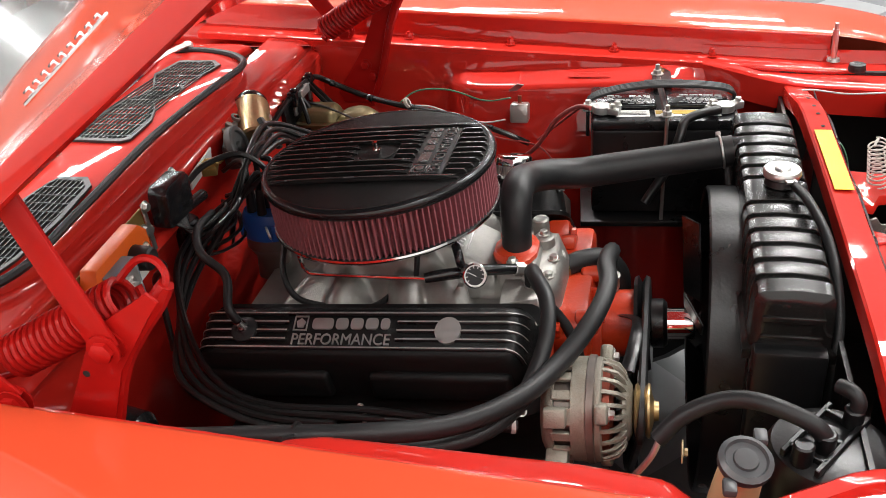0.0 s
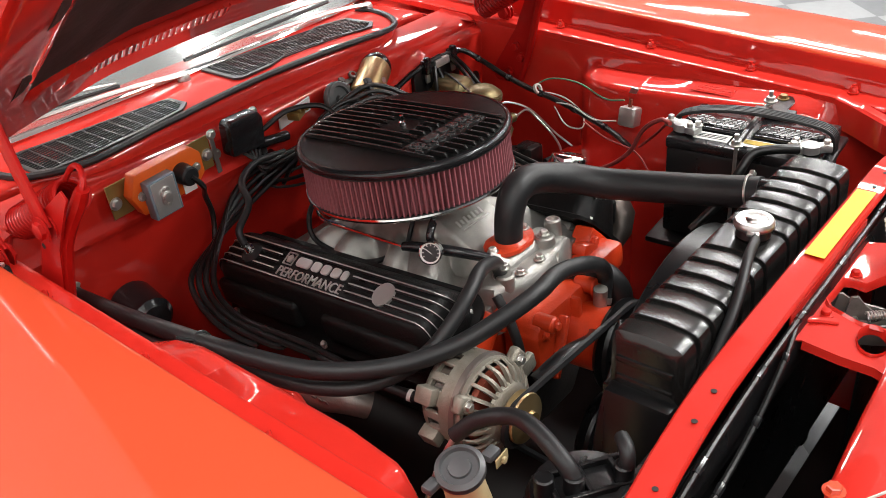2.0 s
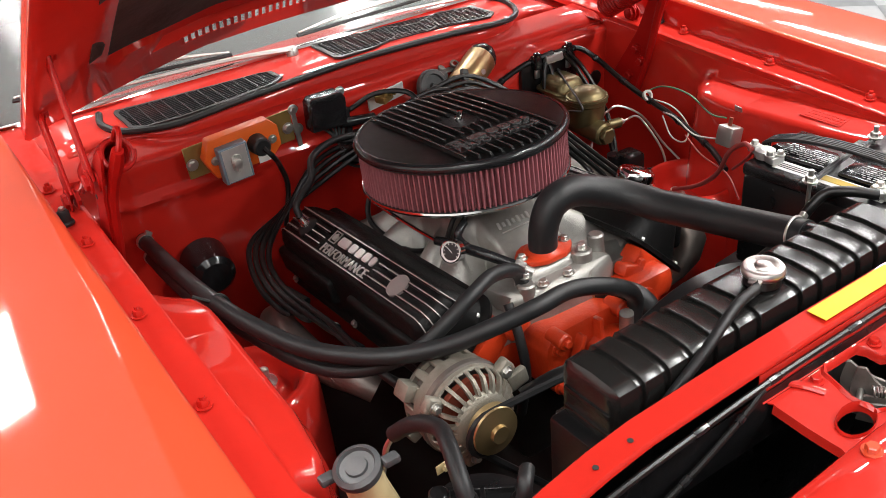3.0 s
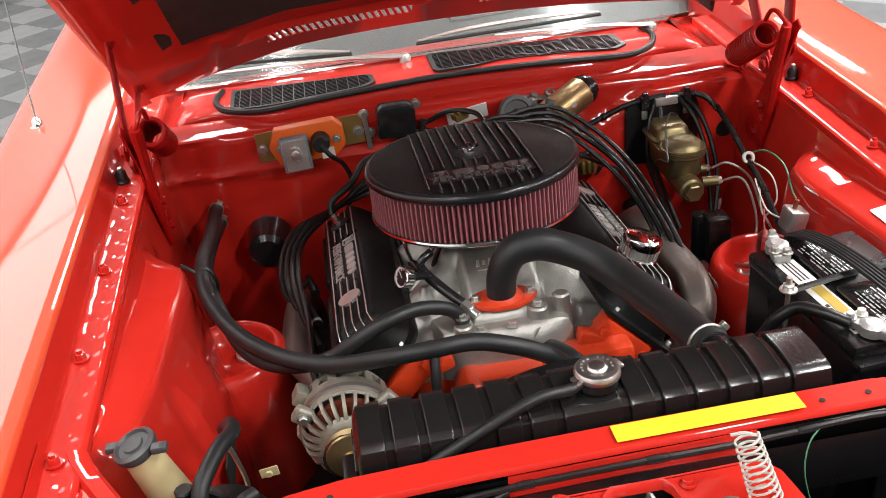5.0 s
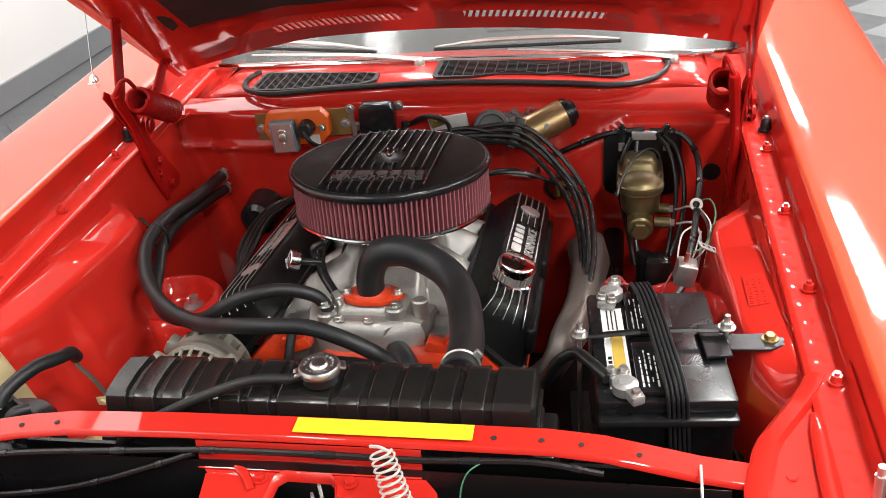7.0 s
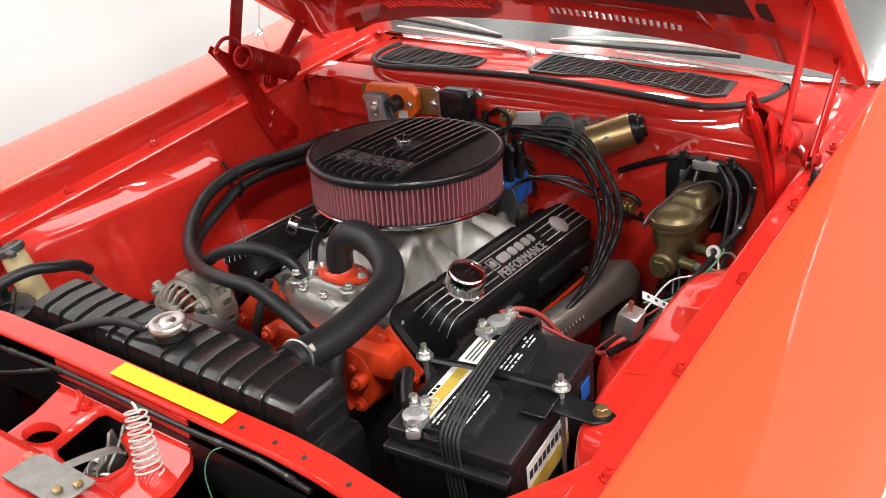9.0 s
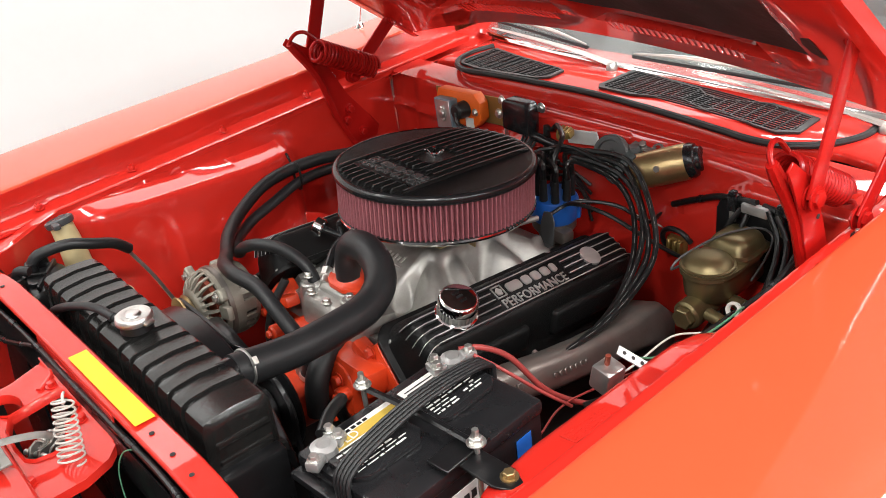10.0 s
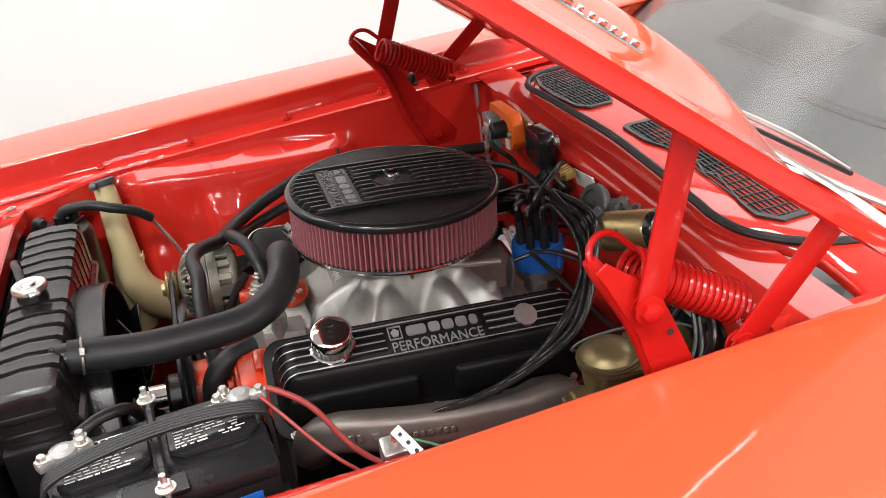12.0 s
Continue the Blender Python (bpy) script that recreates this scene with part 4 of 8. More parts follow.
for k in range(len(rim)):
    bm.faces.new((rim[k], rim[(k + 1) % len(rim)], low[(k + 1) % len(rim)], low[k]))
manifold = part("intake_manifold", bm, ALU, engine, "rough cast aluminium intake manifold", sharp=70)
for s in (-1, 1):
    part("port_flange", box(BM(), (0.055, 0.44, 0.018), EN @ loc(s * 0.178, 0, 0.712) @ rot("Y", s * 45), 0.005), ALU, manifold)
bm = BM()
for k in range(7):
    box(bm, (0.0055, 0.009 if k % 2 else 0.014, 0.002), EN @ loc(-0.024 + 0.010 * k, -0.122, 0.8015) @ rot("X", 32) @ rot("Z", -8), 0.0008, 1)
box(bm, (0.070, 0.0025, 0.002), EN @ loc(0.008, -0.134, 0.7942) @ rot("X", 32), 0.0008, 1)
part("cast_mark", bm, ALU_FACE, manifold)
for s in (-1, 1):
    for ky in (-0.19, -0.12, 0.0, 0.12, 0.19):
        b = BM()
        hexbolt(b, EN @ loc(s * 0.166, ky, 0.738) @ rot("Y", s * 45), 0.008, 0.009)
        part("bolt", b, STEEL, manifold)

# thermostat outlet, painted
bm = BM()
prism(bm, [(x, y) for x, y in ((-0.056, 0.0), (-0.050, -0.012), (-0.036, -0.026), (-0.018, -0.035), (0.018, -0.035), (0.036, -0.026), (0.050, -0.012), (0.056, 0.0), (0.050, 0.012), (0.036, 0.026), (0.018, 0.035), (-0.018, 0.035), (-0.036, 0.026), (-0.050, 0.012))], 0.009, EN @ loc(-0.002, -0.207, 0.772), 0.002)
rev(bm, [(0.034, 0.0), (0.030, 0.003), (0.0245, 0.006), (0.0215, 0.012), (0.0215, 0.03), (0, 0.03)], EN @ loc(-0.002, -0.207, 0.780), 24)
thermostat = part("thermostat_housing", bm, ENGINE_RED, engine, "orange-red thermostat outlet")
for s in (-1, 1):
    b = BM()
    hexbolt(b, EN @ loc(-0.002 + s * 0.044, -0.207, 0.7805), 0.0066, 0.007)
    part("bolt", b, STEEL, thermostat)


# valve covers
def valve_cover(s):
    """s = 1: driver's side. Its own frame: x along the engine as one reads it, y up the face, z out of the face."""
    nrm = Vector((s * math.sin(radians(26)), 0, math.cos(radians(26))))
    read = Vector((0, s * 1.0, 0))
    upf = nrm.cross(read)
    m = Matrix((read, upf, nrm)).transposed().to_4x4()
    m.translation = (0.2355, -0.009, 0.7835) if s > 0 else (-0.240, -0.009, 0.789)
    m = EN @ m
    face = m @ Matrix.Diagonal((0.957, 1.17, 1, 1))
    bm = BM()
    n = 6

    def ring(l, w, r, z, slope=0.0):
        return [m @ Vector((x, y, z + slope * y)) for x, y in rounded(l, w, r, n)]
    # the foot lies on the head, which slopes more steeply than the face
    loft(bm, [ring(0.528, 0.152, 0.03, -0.088, 0.34), ring(0.528, 0.152, 0.03, -0.081, 0.34), ring(0.506, 0.136, 0.038, -0.078, 0.34), ring(0.499, 0.126, 0.036, -0.060, 0.24),
              ring(0.492, 0.108, 0.032, -0.034, 0.10), ring(0.481, 0.087, 0.024, -0.012, 0.02), ring(0.467, 0.075, 0.019, -0.0035), ring(0.456, 0.067, 0.016, 0.0)])
    cover = part("valve_cover", bm, BLACK_CRINKLE, engine, "black crinkle-finish valve cover with bright ribs", sharp=50)
    # notches in the outer side for the rocker studs
    for x, w in ((-0.137, 0.200), (0.124, 0.205)):
        bm = BM()
        box(bm, (w, 0.020, 0.050), m @ loc(x, -0.0575, -0.050) @ rot("X", -17), 0.0085, 3)
        part("cover_boss", bm, BLACK_CRINKLE, cover)
    # ribs, broken by the logo panel
    lx, lw = (0.003 if s > 0 else -0.019), 0.162
    for k in range(5):
        y = -0.0235 + 0.01175 * k
        spans = [(-0.232, lx - lw / 2 - 0.004), (lx + lw / 2 + 0.004, 0.232)]
        if k in (0, 4):
            spans = [(-0.232, 0.232)]
        for a, b_ in spans:
            b = BM()
            box(b, (b_ - a, 0.0052, 0.0050), face @ loc((a + b_) / 2, y, 0.0016), 0.0018, 1)
            part("rib", b, BLACK_SATIN, cover)
            b = BM()
            box(b, (b_ - a - 0.002, 0.0017, 0.0006), face @ loc((a + b_) / 2, y, 0.0043))
            part("rib_edge", b, ALU_FACE, cover)
        # ribs run down the front end
        for end in (-1, 1):
            b = BM()
            tube(b, [face @ Vector((end * 0.230, y, 0.0016)), face @ Vector((end * 0.2415, y * 1.05, -0.003)), face @ Vector((end * 0.2495, y * 1.15, -0.012)), face @ Vector((end * 0.2545, y * 1.28, -0.026))], 0.0026, 6, 3)
            part("rib_end", b, BLACK_SATIN, cover)
            b = BM()
            tube(b, [face @ Vector((end * 0.230, y, 0.0040)), face @ Vector((end * 0.2430, y * 1.05, -0.0010)), face @ Vector((end * 0.2515, y * 1.15, -0.0110)), face @ Vector((end * 0.2565, y * 1.28, -0.0255))], 0.0009, 5, 3)
            part("rib_edge", b, ALU_FACE, cover)
    # the word mark: a square badge, five plain blocks, and a readable line
    lm = m @ loc(lx * 0.957, 0, 0) @ Matrix.Diagonal((1, 1.17, 1, 1))
    b = BM()
    for dx, dy, sx, sy in ((-0.064, 0.0195, 0.021, 0.0016), (-0.064, 0.0005, 0.021, 0.0016), (-0.0738, 0.010, 0.0016, 0.0206), (-0.0542, 0.010, 0.0016, 0.0206)):
        box(b, (sx, sy, 0.0022), lm @ loc(dx, dy, 0.0012))
    rev(b, [(0, 0), (0.0072, 0), (0.0072, 0.0022), (0, 0.0022)], lm @ loc(-0.064, 0.010, 0) @ rot("Z", 90), 5)
    part("badge", b, ALU_FACE, cover)
    for x0, w, hgt in ((-0.046, 0.032, 0.0155), (-0.010, 0.0185, 0.0155), (0.0125, 0.0185, 0.0155), (0.035, 0.0185, 0.0155), (0.0575, 0.013, 0.0155)):
        b = prism(BM(), rounded(w, hgt, 0.005, 3), 0.0022, lm @ loc(x0 + w / 2, 0.0095, 0))
        part("raised_block", b, ALU_FACE, cover, "bright raised plain block")
    part("word", lettering("PERFORMANCE", 0.0215, 0.0011, lm @ loc(0.0, -0.0125, 0.0011), 0.0), ALU_FACE, cover, "bright raised word PERFORMANCE")
    b = BM()
    rev(b, [(0, 0), (0.0185, 0), (0.0185, 0.0046), (0, 0.0046)], m @ loc(0.152 if s > 0 else 0.138, 0, 0) @ Matrix.Diagonal((1, 1.12, 1, 1)), 28)
    part("round_spot", b, ALU_FACE, cover, "bare round aluminium spot")
    for x, y in ((-0.245, 0.045), (-0.235, -0.070), (-0.008, -0.070), (0.230, -0.070), (0.245, 0.045)):
        b = BM()
        hexbolt(b, m @ loc(x, y, -0.0805 + 0.34 * y) @ rot("X", 19), 0.0055, 0.007, True)
        part("bolt", b, STEEL, cover)
    return cover, m


cover_left, ML = valve_cover(-1)
cover_right, MR = valve_cover(1)

# oil filler cap on the driver's cover
cap = thing("oil_filler_cap", MR @ Vector((-0.155, 0.002, 0.0)), "chrome push-in oil breather cap on the valve cover", "cap")
cm = frame_of(MR @ Vector((-0.160, 0.006, 0.0)), (0.35, 0, 1)) @ Matrix.Diagonal((0.95, 0.95, 0.86, 1))
bm = BM()
rev(bm, [(0, 0), (0.028, 0.0), (0.036, 0.004), (0.037, 0.010), (0.034, 0.012)], cm, 32)
part("cap_base", bm, CHROME, cap)
bm = BM()
for k in range(30):
    a = 2 * math.pi * k / 30
    box(bm, (0.003, 0.004, 0.018), cm @ rot("Z", 12 * k) @ loc(0.0325, 0, 0.020))
rev(bm, [(0.031, 0.010), (0.031, 0.030)], cm, 24)
part("cap_filter", bm, STEEL, cap)
bm = BM()
rev(bm, [(0.033, 0.028), (0.0345, 0.030), (0.0345, 0.044), (0.0325, 0.0485), (0.028, 0.051), (0, 0.052)], cm, 32)
top = part("cap_top", bm, CHROME, cap)
bm = BM()
for k, dx in enumerate((-0.010, 0.0, 0.010)):
    box(bm, (0.005, 0.013, 0.0008), cm @ loc(dx, 0, 0.0525), 0.0003, 1)
part("cap_mark", bm, BLACK_SATIN, top)

# breather plug on the passenger's cover
plug = thing("crankcase_valve", ML @ Vector((-0.157, 0, 0)), "black rubber grommet with a crankcase valve and hose", "valve")
bm = BM()
rev(bm, [(0, 0), (0.020, 0), (0.020, 0.005), (0.012, 0.009), (0, 0.009)], ML @ loc(-0.168, 0.0, 0.0), 18)
part("grommet", bm, RUBBER, plug)
bm = BM()
rev(bm, [(0, 0.008), (0.009, 0.008), (0.010, 0.014), (0.007, 0.020), (0.007, 0.03), (0, 0.03)], ML @ loc(-0.168, 0.0, 0.0), 14)
part("valve_body", bm, CHROME, plug)
bm = BM()
p = ML @ Vector((-0.168, 0, 0.028))
tube(bm, [p, p + Vector((0.004, 0.012, 0.022)), (-0.236, 0.190, 0.848), (-0.205, 0.240, 0.864), (-0.14, 0.275, 0.866), (-0.06, 0.29, 0.85)], 0.0066, 10, 5)
part("hose", bm, RUBBER, plug)

# ---- carburettor under the filter ----
carb = thing("carburettor", E(0, 0, 0.82), "zinc-gold carburettor under the air filter", "carburettor")
bm = BM()
box(bm, (0.125, 0.16, 0.022), EN @ loc(0, 0, 0.829), 0.005)
box(bm, (0.115, 0.21, 0.028), EN @ loc(0, 0, 0.852), 0.008)
part("carb_body", bm, ALU, carb)
for s in (-1, 1):
    bm = BM()
    box(bm, (0.03, 0.06, 0.03), EN @ loc(s * 0.075, -0.05 * s, 0.838), 0.006)
    part("accelerator_pump", bm, BRASS, carb)
    bm = BM()
    rod(bm, E(s * 0.06, 0.05 * s, 0.84), E(s * 0.105, 0.05 * s, 0.84), 0.012, 12)
    part("choke_housing", bm, BRASS, carb)
    bm = BM()
    tube(bm, [E(s * 0.09, -0.03, 0.845), E(s * 0.098, 0.0, 0.838), E(s * 0.10, 0.05, 0.845)], 0.003, 6, 4)
    part("linkage", bm, BRASS, carb)
bm = BM()
box(bm, (0.02, 0.004, 0.035), EN @ loc(0.088, -0.005, 0.825), 0.001, 1)
part("lever", bm, BRASS, carb)
bm = BM()
rod(bm, E(0.09, 0.03, 0.822), E(0.10, 0.15, 0.815), 0.0055, 10)
tube(bm, coil(E(0.09, -0.02, 0.824), E(0.094, 0.04, 0.820), 0.006, 12), 0.0011, 5, 1, smooth=False)
part("throttle_rod", bm, STEEL, carb)
bm = BM()
prism(bm, [(-0.016, -0.040), (0.016, -0.040), (0.020, 0.010), (0.012, 0.030), (-0.008, 0.026), (-0.016, 0.0)], 0.003, EN @ loc(0.112, 0.165, 0.800) @ rot("X", 90), 0.001, 1)
box(bm, (0.034, 0.030, 0.003), EN @ loc(0.112, 0.150, 0.761), 0.001, 1)
part("cable_bracket", bm, GEAR_GREY, carb)
bm = BM()
tube(bm, [E(0.108, 0.165, 0.815), E(0.13, 0.22, 0.835), E(0.19, 0.27, 0.83), E(0.235, 0.30, 0.80), (0.21, 0.34, 0.78)], 0.0035, 7, 5)
part("throttle_cable", bm, WIRE, carb, "black throttle cable")

# ---- air cleaner ----
AC = EN @ loc(-0.001, -0.008, 0)


def A(x, y, z):
    return AC @ Vector((x, y, z))


air = thing("air_cleaner", A(0, 0, 0.86), "round black ribbed air cleaner with a dark red pleated filter", "air filter")
bm = BM()
rev(bm, [(0.06, 0.855), (0.162, 0.855), (0.172, 0.857), (0.1795, 0.861), (0.1815, 0.865), (0.1805, 0.868), (0.170, 0.866)], AC, 64)
part("base_tray", bm, CHROME, air, "chrome base tray")
bm = BM()
n = 496
rows = []
for z in (0.866, 0.870, 0.932, 0.936):
    rows.append([A(r * math.cos(2 * math.pi * k / n), r * math.sin(2 * math.pi * k / n), z) for k in range(n) for r in [0.1785 if k % 4 < 2 else 0.165]])
sheet(bm, rows, True)
part("filter_element", bm, FILTER, air, "dark red pleated gauze filter", sharp=15)
bm = BM()
for z0 in (0.8655, 0.9325):
    rev(bm, [(0.176, z0), (0.1797, z0 + 0.001), (0.1797, z0 + 0.003), (0.176, z0 + 0.004)], AC, 64)
part("filter_band", bm, RUBBER, air)
bm = BM()
rev(bm, [(0.165, 0.9345), (0.178, 0.9355), (0.1818, 0.938), (0.1828, 0.9425), (0.1808, 0.9475), (0.176, 0.9495), (0.170, 0.9500), (0.165, 0.9504), (0.10, 0.9520), (0.05, 0.9530), (0, 0.953)], AC, 80)
lid = part("lid", bm, BLACK_CRINKLE, air, "black crinkle-finish lid", sharp=60)
bm = BM()
rev(bm, [(0.174, 0.9500), (0.1775, 0.9508), (0.1822, 0.9480), (0.1842, 0.9430), (0.1832, 0.9375)], AC, 80)
part("rim", bm, BLACK_GLOSS, lid, "glossy black rolled rim", sharp=60)


def lid_z(x, y):
    r = math.hypot(x, y)
    return float(np.interp(r, [0, 0.05, 0.10, 0.165, 0.18], [0.953, 0.953, 0.952, 0.9504, 0.9495]))


# raised ribs front to rear, with the word panel let in
RIBS = [-0.090 + 0.018 * k for k in range(11)]
for k, x in enumerate(RIBS):
    yl = math.sqrt(0.171 ** 2 - x * x)
    spans = [(-yl, yl)]
    if 1 <= k <= 9:
        spans = [(-yl, -0.121), (-0.066, yl)]
    if k in (4, 5, 6):
        spans = [(-yl, -0.121), (-0.066, -0.032), (0.032, yl)]
    for a, b_ in spans:
        if b_ - a < 0.01:
            continue
        b = BM()
        N = 8
        lo = []
        for j in range(N + 1):
            y = a + (b_ - a) * j / N
            z = lid_z(x, y)
            ends = 0.3 if j in (0, N) else 1.0
            lo.append([A(x - 0.0036, y, z - 0.002), A(x - 0.0021, y, z + 0.0062 * ends), A(x + 0.0021, y, z + 0.0062 * ends), A(x + 0.0036, y, z - 0.002)])
        loft(b, lo)
        part("rib", b, BLACK_CRINKLE, lid, sharp=20)
        b = BM()
        lo = []
        for j in range(N + 1):
            y = a + 0.003 + (b_ - a - 0.006) * j / N
            z = lid_z(x, y) + 0.0063
            lo.append([A(x - 0.0012, y, z - 0.001), A(x - 0.0012, y, z), A(x + 0.0012, y, z), A(x + 0.0012, y, z - 0.001)])
        loft(b, lo)
        part("rib_edge", b, RIB_BLACK, lid, sharp=20)
bm = BM()
prism(bm, rounded(0.172, 0.052, 0.004, 2), 0.003, AC @ loc(0, -0.0935, 0.9510) @ rot("X", 0.8))
panel = part("word_panel", bm, BLACK_SATIN, lid)
pm = AC @ loc(0, -0.0935, 0.9543) @ rot("X", 0.8)
b = BM()
for dx, sx in ((-0.074, 0.0022), (-0.052, 0.0022)):
    box(b, (sx, 0.022, 0.0025), pm @ loc(dx, 0.011, 0))
for dy in (0.0005, 0.0215):
    box(b, (0.024, 0.0022, 0.0025), pm @ loc(-0.063, dy, 0))
rev(b, [(0, 0), (0.0075, 0), (0.0075, 0.002), (0, 0.002)], pm @ loc(-0.063, 0.011, -0.0005) @ rot("Z", 90), 5)
part("badge", b, RIB_BLACK, lid, "raised square badge")
for x0, w in ((-0.043, 0.034), (-0.004, 0.020), (0.020, 0.020), (0.044, 0.020), (0.067, 0.013)):
    b = prism(BM(), rounded(w, 0.0165, 0.005, 3), 0.003, pm @ loc(x0 + w / 2, 0.0105, -0.0012))
    part("raised_block", b, RIB_BLACK, lid, "dark raised plain block")
part("word", lettering("PERFORMANCE", 0.0235, 0.0014, pm @ loc(0, -0.0125, 0.0002)), RIB_BLACK, lid, "raised dark word PERFORMANCE")
b = BM()
rev(b, [(0, 0.9525), (0.030, 0.9515), (0.029, 0.9545), (0.015, 0.9550), (0, 0.955)], AC, 24)
part("centre_pad", b, BLACK_CRINKLE, lid)
b = BM()
wm = AC @ loc(0, 0, 0.9505)
rod(b, wm @ Vector((0, 0, 0)), wm @ Vector((0, 0, 0.022)), 0.0032, 8)
rev(b, [(0, 0.002), (0.007, 0.002), (0.006, 0.010), (0, 0.010)], wm, 12)
for s in (-1, 1):
    prism(b, [(0.004, 0.002), (0.015, 0.008), (0.019, 0.016), (0.014, 0.018), (0.005, 0.009)], 0.003, wm @ rot("Z", 35) @ Matrix(((s, 0, 0, 0), (0, 0, 1, -0.0015), (0, 1, 0, 0), (0, 0, 0, 1))), 0.0008, 1)
part("wing_nut", b, CHROME, air, "chrome wing nut")


# ---- radiator ----
rad = thing("radiator", (0.0, -0.60, 0.35), "black painted radiator with a ribbed top tank", "radiator")
RM = loc(-0.003, -0.588, 0)
bm = BM()
box(bm, (0.565, 0.055, 0.46), RM @ loc(0, 0, 0.60), 0.004, 1)
part("core", bm, BLACK_SATIN, rad)
TANK = [(-0.056, 0.805), (-0.056, 0.818), (-0.050, 0.824), (-0.0492, 0.878), (-0.0482, 0.893), (-0.0450, 0.9010), (-0.0390, 0.9048), (-0.030, 0.9062), (0.0, 0.9085), (0.030, 0.9062), (0.0390, 0.9048), (0.0450, 0.9010), (0.0482, 0.893), (0.0492, 0.878), (0.050, 0.824), (0.056, 0.818), (0.056, 0.805)]
GROOVES = [-0.243 + 0.0390 * k for k in range(13)]
stations = [(-0.283, 0.016), (-0.2815, 0.008), (-0.276, 0.001)]
for gx in GROOVES:
    if abs(gx) < 0.03:
        continue
    stations += [(gx - 0.0100, 0.0004), (gx - 0.0066, 0.0), (gx - 0.0054, 0.0006), (gx - 0.0046, 0.0042), (gx + 0.0046, 0.0042), (gx + 0.0054, 0.0006), (gx + 0.0066, 0.0), (gx + 0.0100, 0.0004)]
stations += [(0.276, 0.001), (0.2815, 0.008), (0.283, 0.016)]
bm = BM()
rows = []
for x, cut in stations:
    rows.append([RM @ Vector((x, y - math.copysign(cut, y) * (abs(y) > 0.01) * (z > (0.846 if abs(x) < 0.27 else 0.823)), z - cut * (z > 0.88))) for y, z in TANK])
loft(bm, rows)
tank = part("top_tank", bm, TANK_BLACK, rad, "black ribbed radiator top tank", sharp=30)
for s in (-1, 1):
    for z in (0.84, 0.868):
        b = BM()
        box(b, (0.005, 0.075, 0.009), RM @ loc(s * 0.2835, 0.0, z), 0.002)
        part("end_rib", b, TANK_BLACK, tank)
    b = BM()
    rev(b, [(0, 0), (0.006, 0), (0.005, 0.003), (0, 0.004)], frame_of(RM @ Vector((s * 0.28, 0.01, 0.888)), (s, 0, 0.2)), 14)
    part("end_boss", b, TANK_BLACK, tank)
for s in (-1, 1):
    bm = BM()
    box(bm, (0.03, 0.09, 0.50), RM @ loc(s * 0.289, 0.0, 0.58), 0.006)
    part("side_bracket", bm, BLACK_SATIN, rad)
bm = BM()
rod(bm, (0.173, -0.562, 0.884), (0.172, -0.525, 0.8795), 0.0225, 20)
part("inlet_neck", bm, BLACK_SATIN, rad)
CX, CY, CZ = 0.004, -0.594, 0.9135
bm = BM()
rev(bm, [(0, -0.004), (0.024, -0.004), (0.0215, 0.006), (0.0245, 0.009), (0.0245, 0.013), (0.020, 0.014), (0, 0.014)], loc(CX, CY, CZ), 28)
part("filler_neck", bm, BLACK_SATIN, rad)
bm = BM()
rev(bm, [(0.0225, 0.0085), (0.0268, 0.0095), (0.0275, 0.0125), (0.0270, 0.0165), (0.0250, 0.0195), (0.0200, 0.0205), (0.0160, 0.0190), (0.0120, 0.0188), (0.0105, 0.0212), (0.0085, 0.0222), (0, 0.0216)], loc(CX, CY, CZ), 40)
for a in (20, 200):
    box(bm, (0.010, 0.017, 0.0045), loc(CX, CY, CZ) @ rot("Z", a) @ loc(0.0285, 0, 0.0115) @ rot("Y", 8), 0.002)
rcap = part("radiator_cap", bm, WORN_CHROME, rad, "worn chrome radiator cap")
bm = BM()
for k in range(18):
    if k % 6:
        box(bm, (0.0012, 0.0026, 0.0005), loc(CX, CY, CZ + 0.0201) @ rot("Z", 20 * k) @ loc(0, 0.0182, 0) @ rot("X", 18))
part("cap_mark", bm, STEEL, rcap)
bm = BM()
rod(bm, (CX - 0.02, CY - 0.01, 0.922), (CX - 0.042, CY - 0.02, 0.920), 0.006, 10)
tube(bm, [(CX - 0.035, CY - 0.017, 0.921), (-0.08, -0.622, 0.924), (-0.15, -0.640, 0.905), (-0.225, -0.648, 0.868), (-0.275, -0.646, 0.82), (-0.29, -0.64, 0.70)], 0.0068, 10, 5)
part("overflow_hose", bm, RUBBER, rad)
bm = BM()
m = loc(-0.006, -0.556, 0.630) @ rot("X", -90)
rev(bm, [(0.262, -0.004), (0.254, 0.003), (0.2475, 0.008), (0.2460, 0.058), (0.2430, 0.061), (0.2400, 0.058), (0.2405, 0.010), (0.246, 0.001)], m, 64)
part("fan_shroud", bm, BLACK_SATIN, rad, "black round fan shroud")
bm = BM()
box(bm, (0.50, 0.012, 0.44), loc(-0.003, -0.552, 0.62), 0.003, 1)
part("shroud_back", bm, BLACK_SATIN, rad)

# ---- fan and pulleys ----
fan = thing("fan", E(0.02, -0.42, 0.62), "black engine fan on its pulley", "fan")
bm = BM()
rod(bm, E(0.02, -0.405, 0.62), E(0.02, -0.435, 0.62), 0.040, 24, bev=0.006)
part("spacer", bm, BLACK_SATIN, fan)
bm = BM()
rod(bm, E(0.02, -0.43, 0.62), E(0.02, -0.478, 0.62), 0.026, 24, bev=0.003)
part("hub", bm, CHROME, fan)
for k in range(6):
    b = BM()
    box(b, (0.055, 0.003, 0.13), EN @ loc(0.02, -0.475, 0.62) @ rot("Y", 60 * k + 12) @ loc(0, 0, 0.11) @ rot("Z", 28), 0.001, 1)
    part("blade", b, BLACK_SATIN, fan)
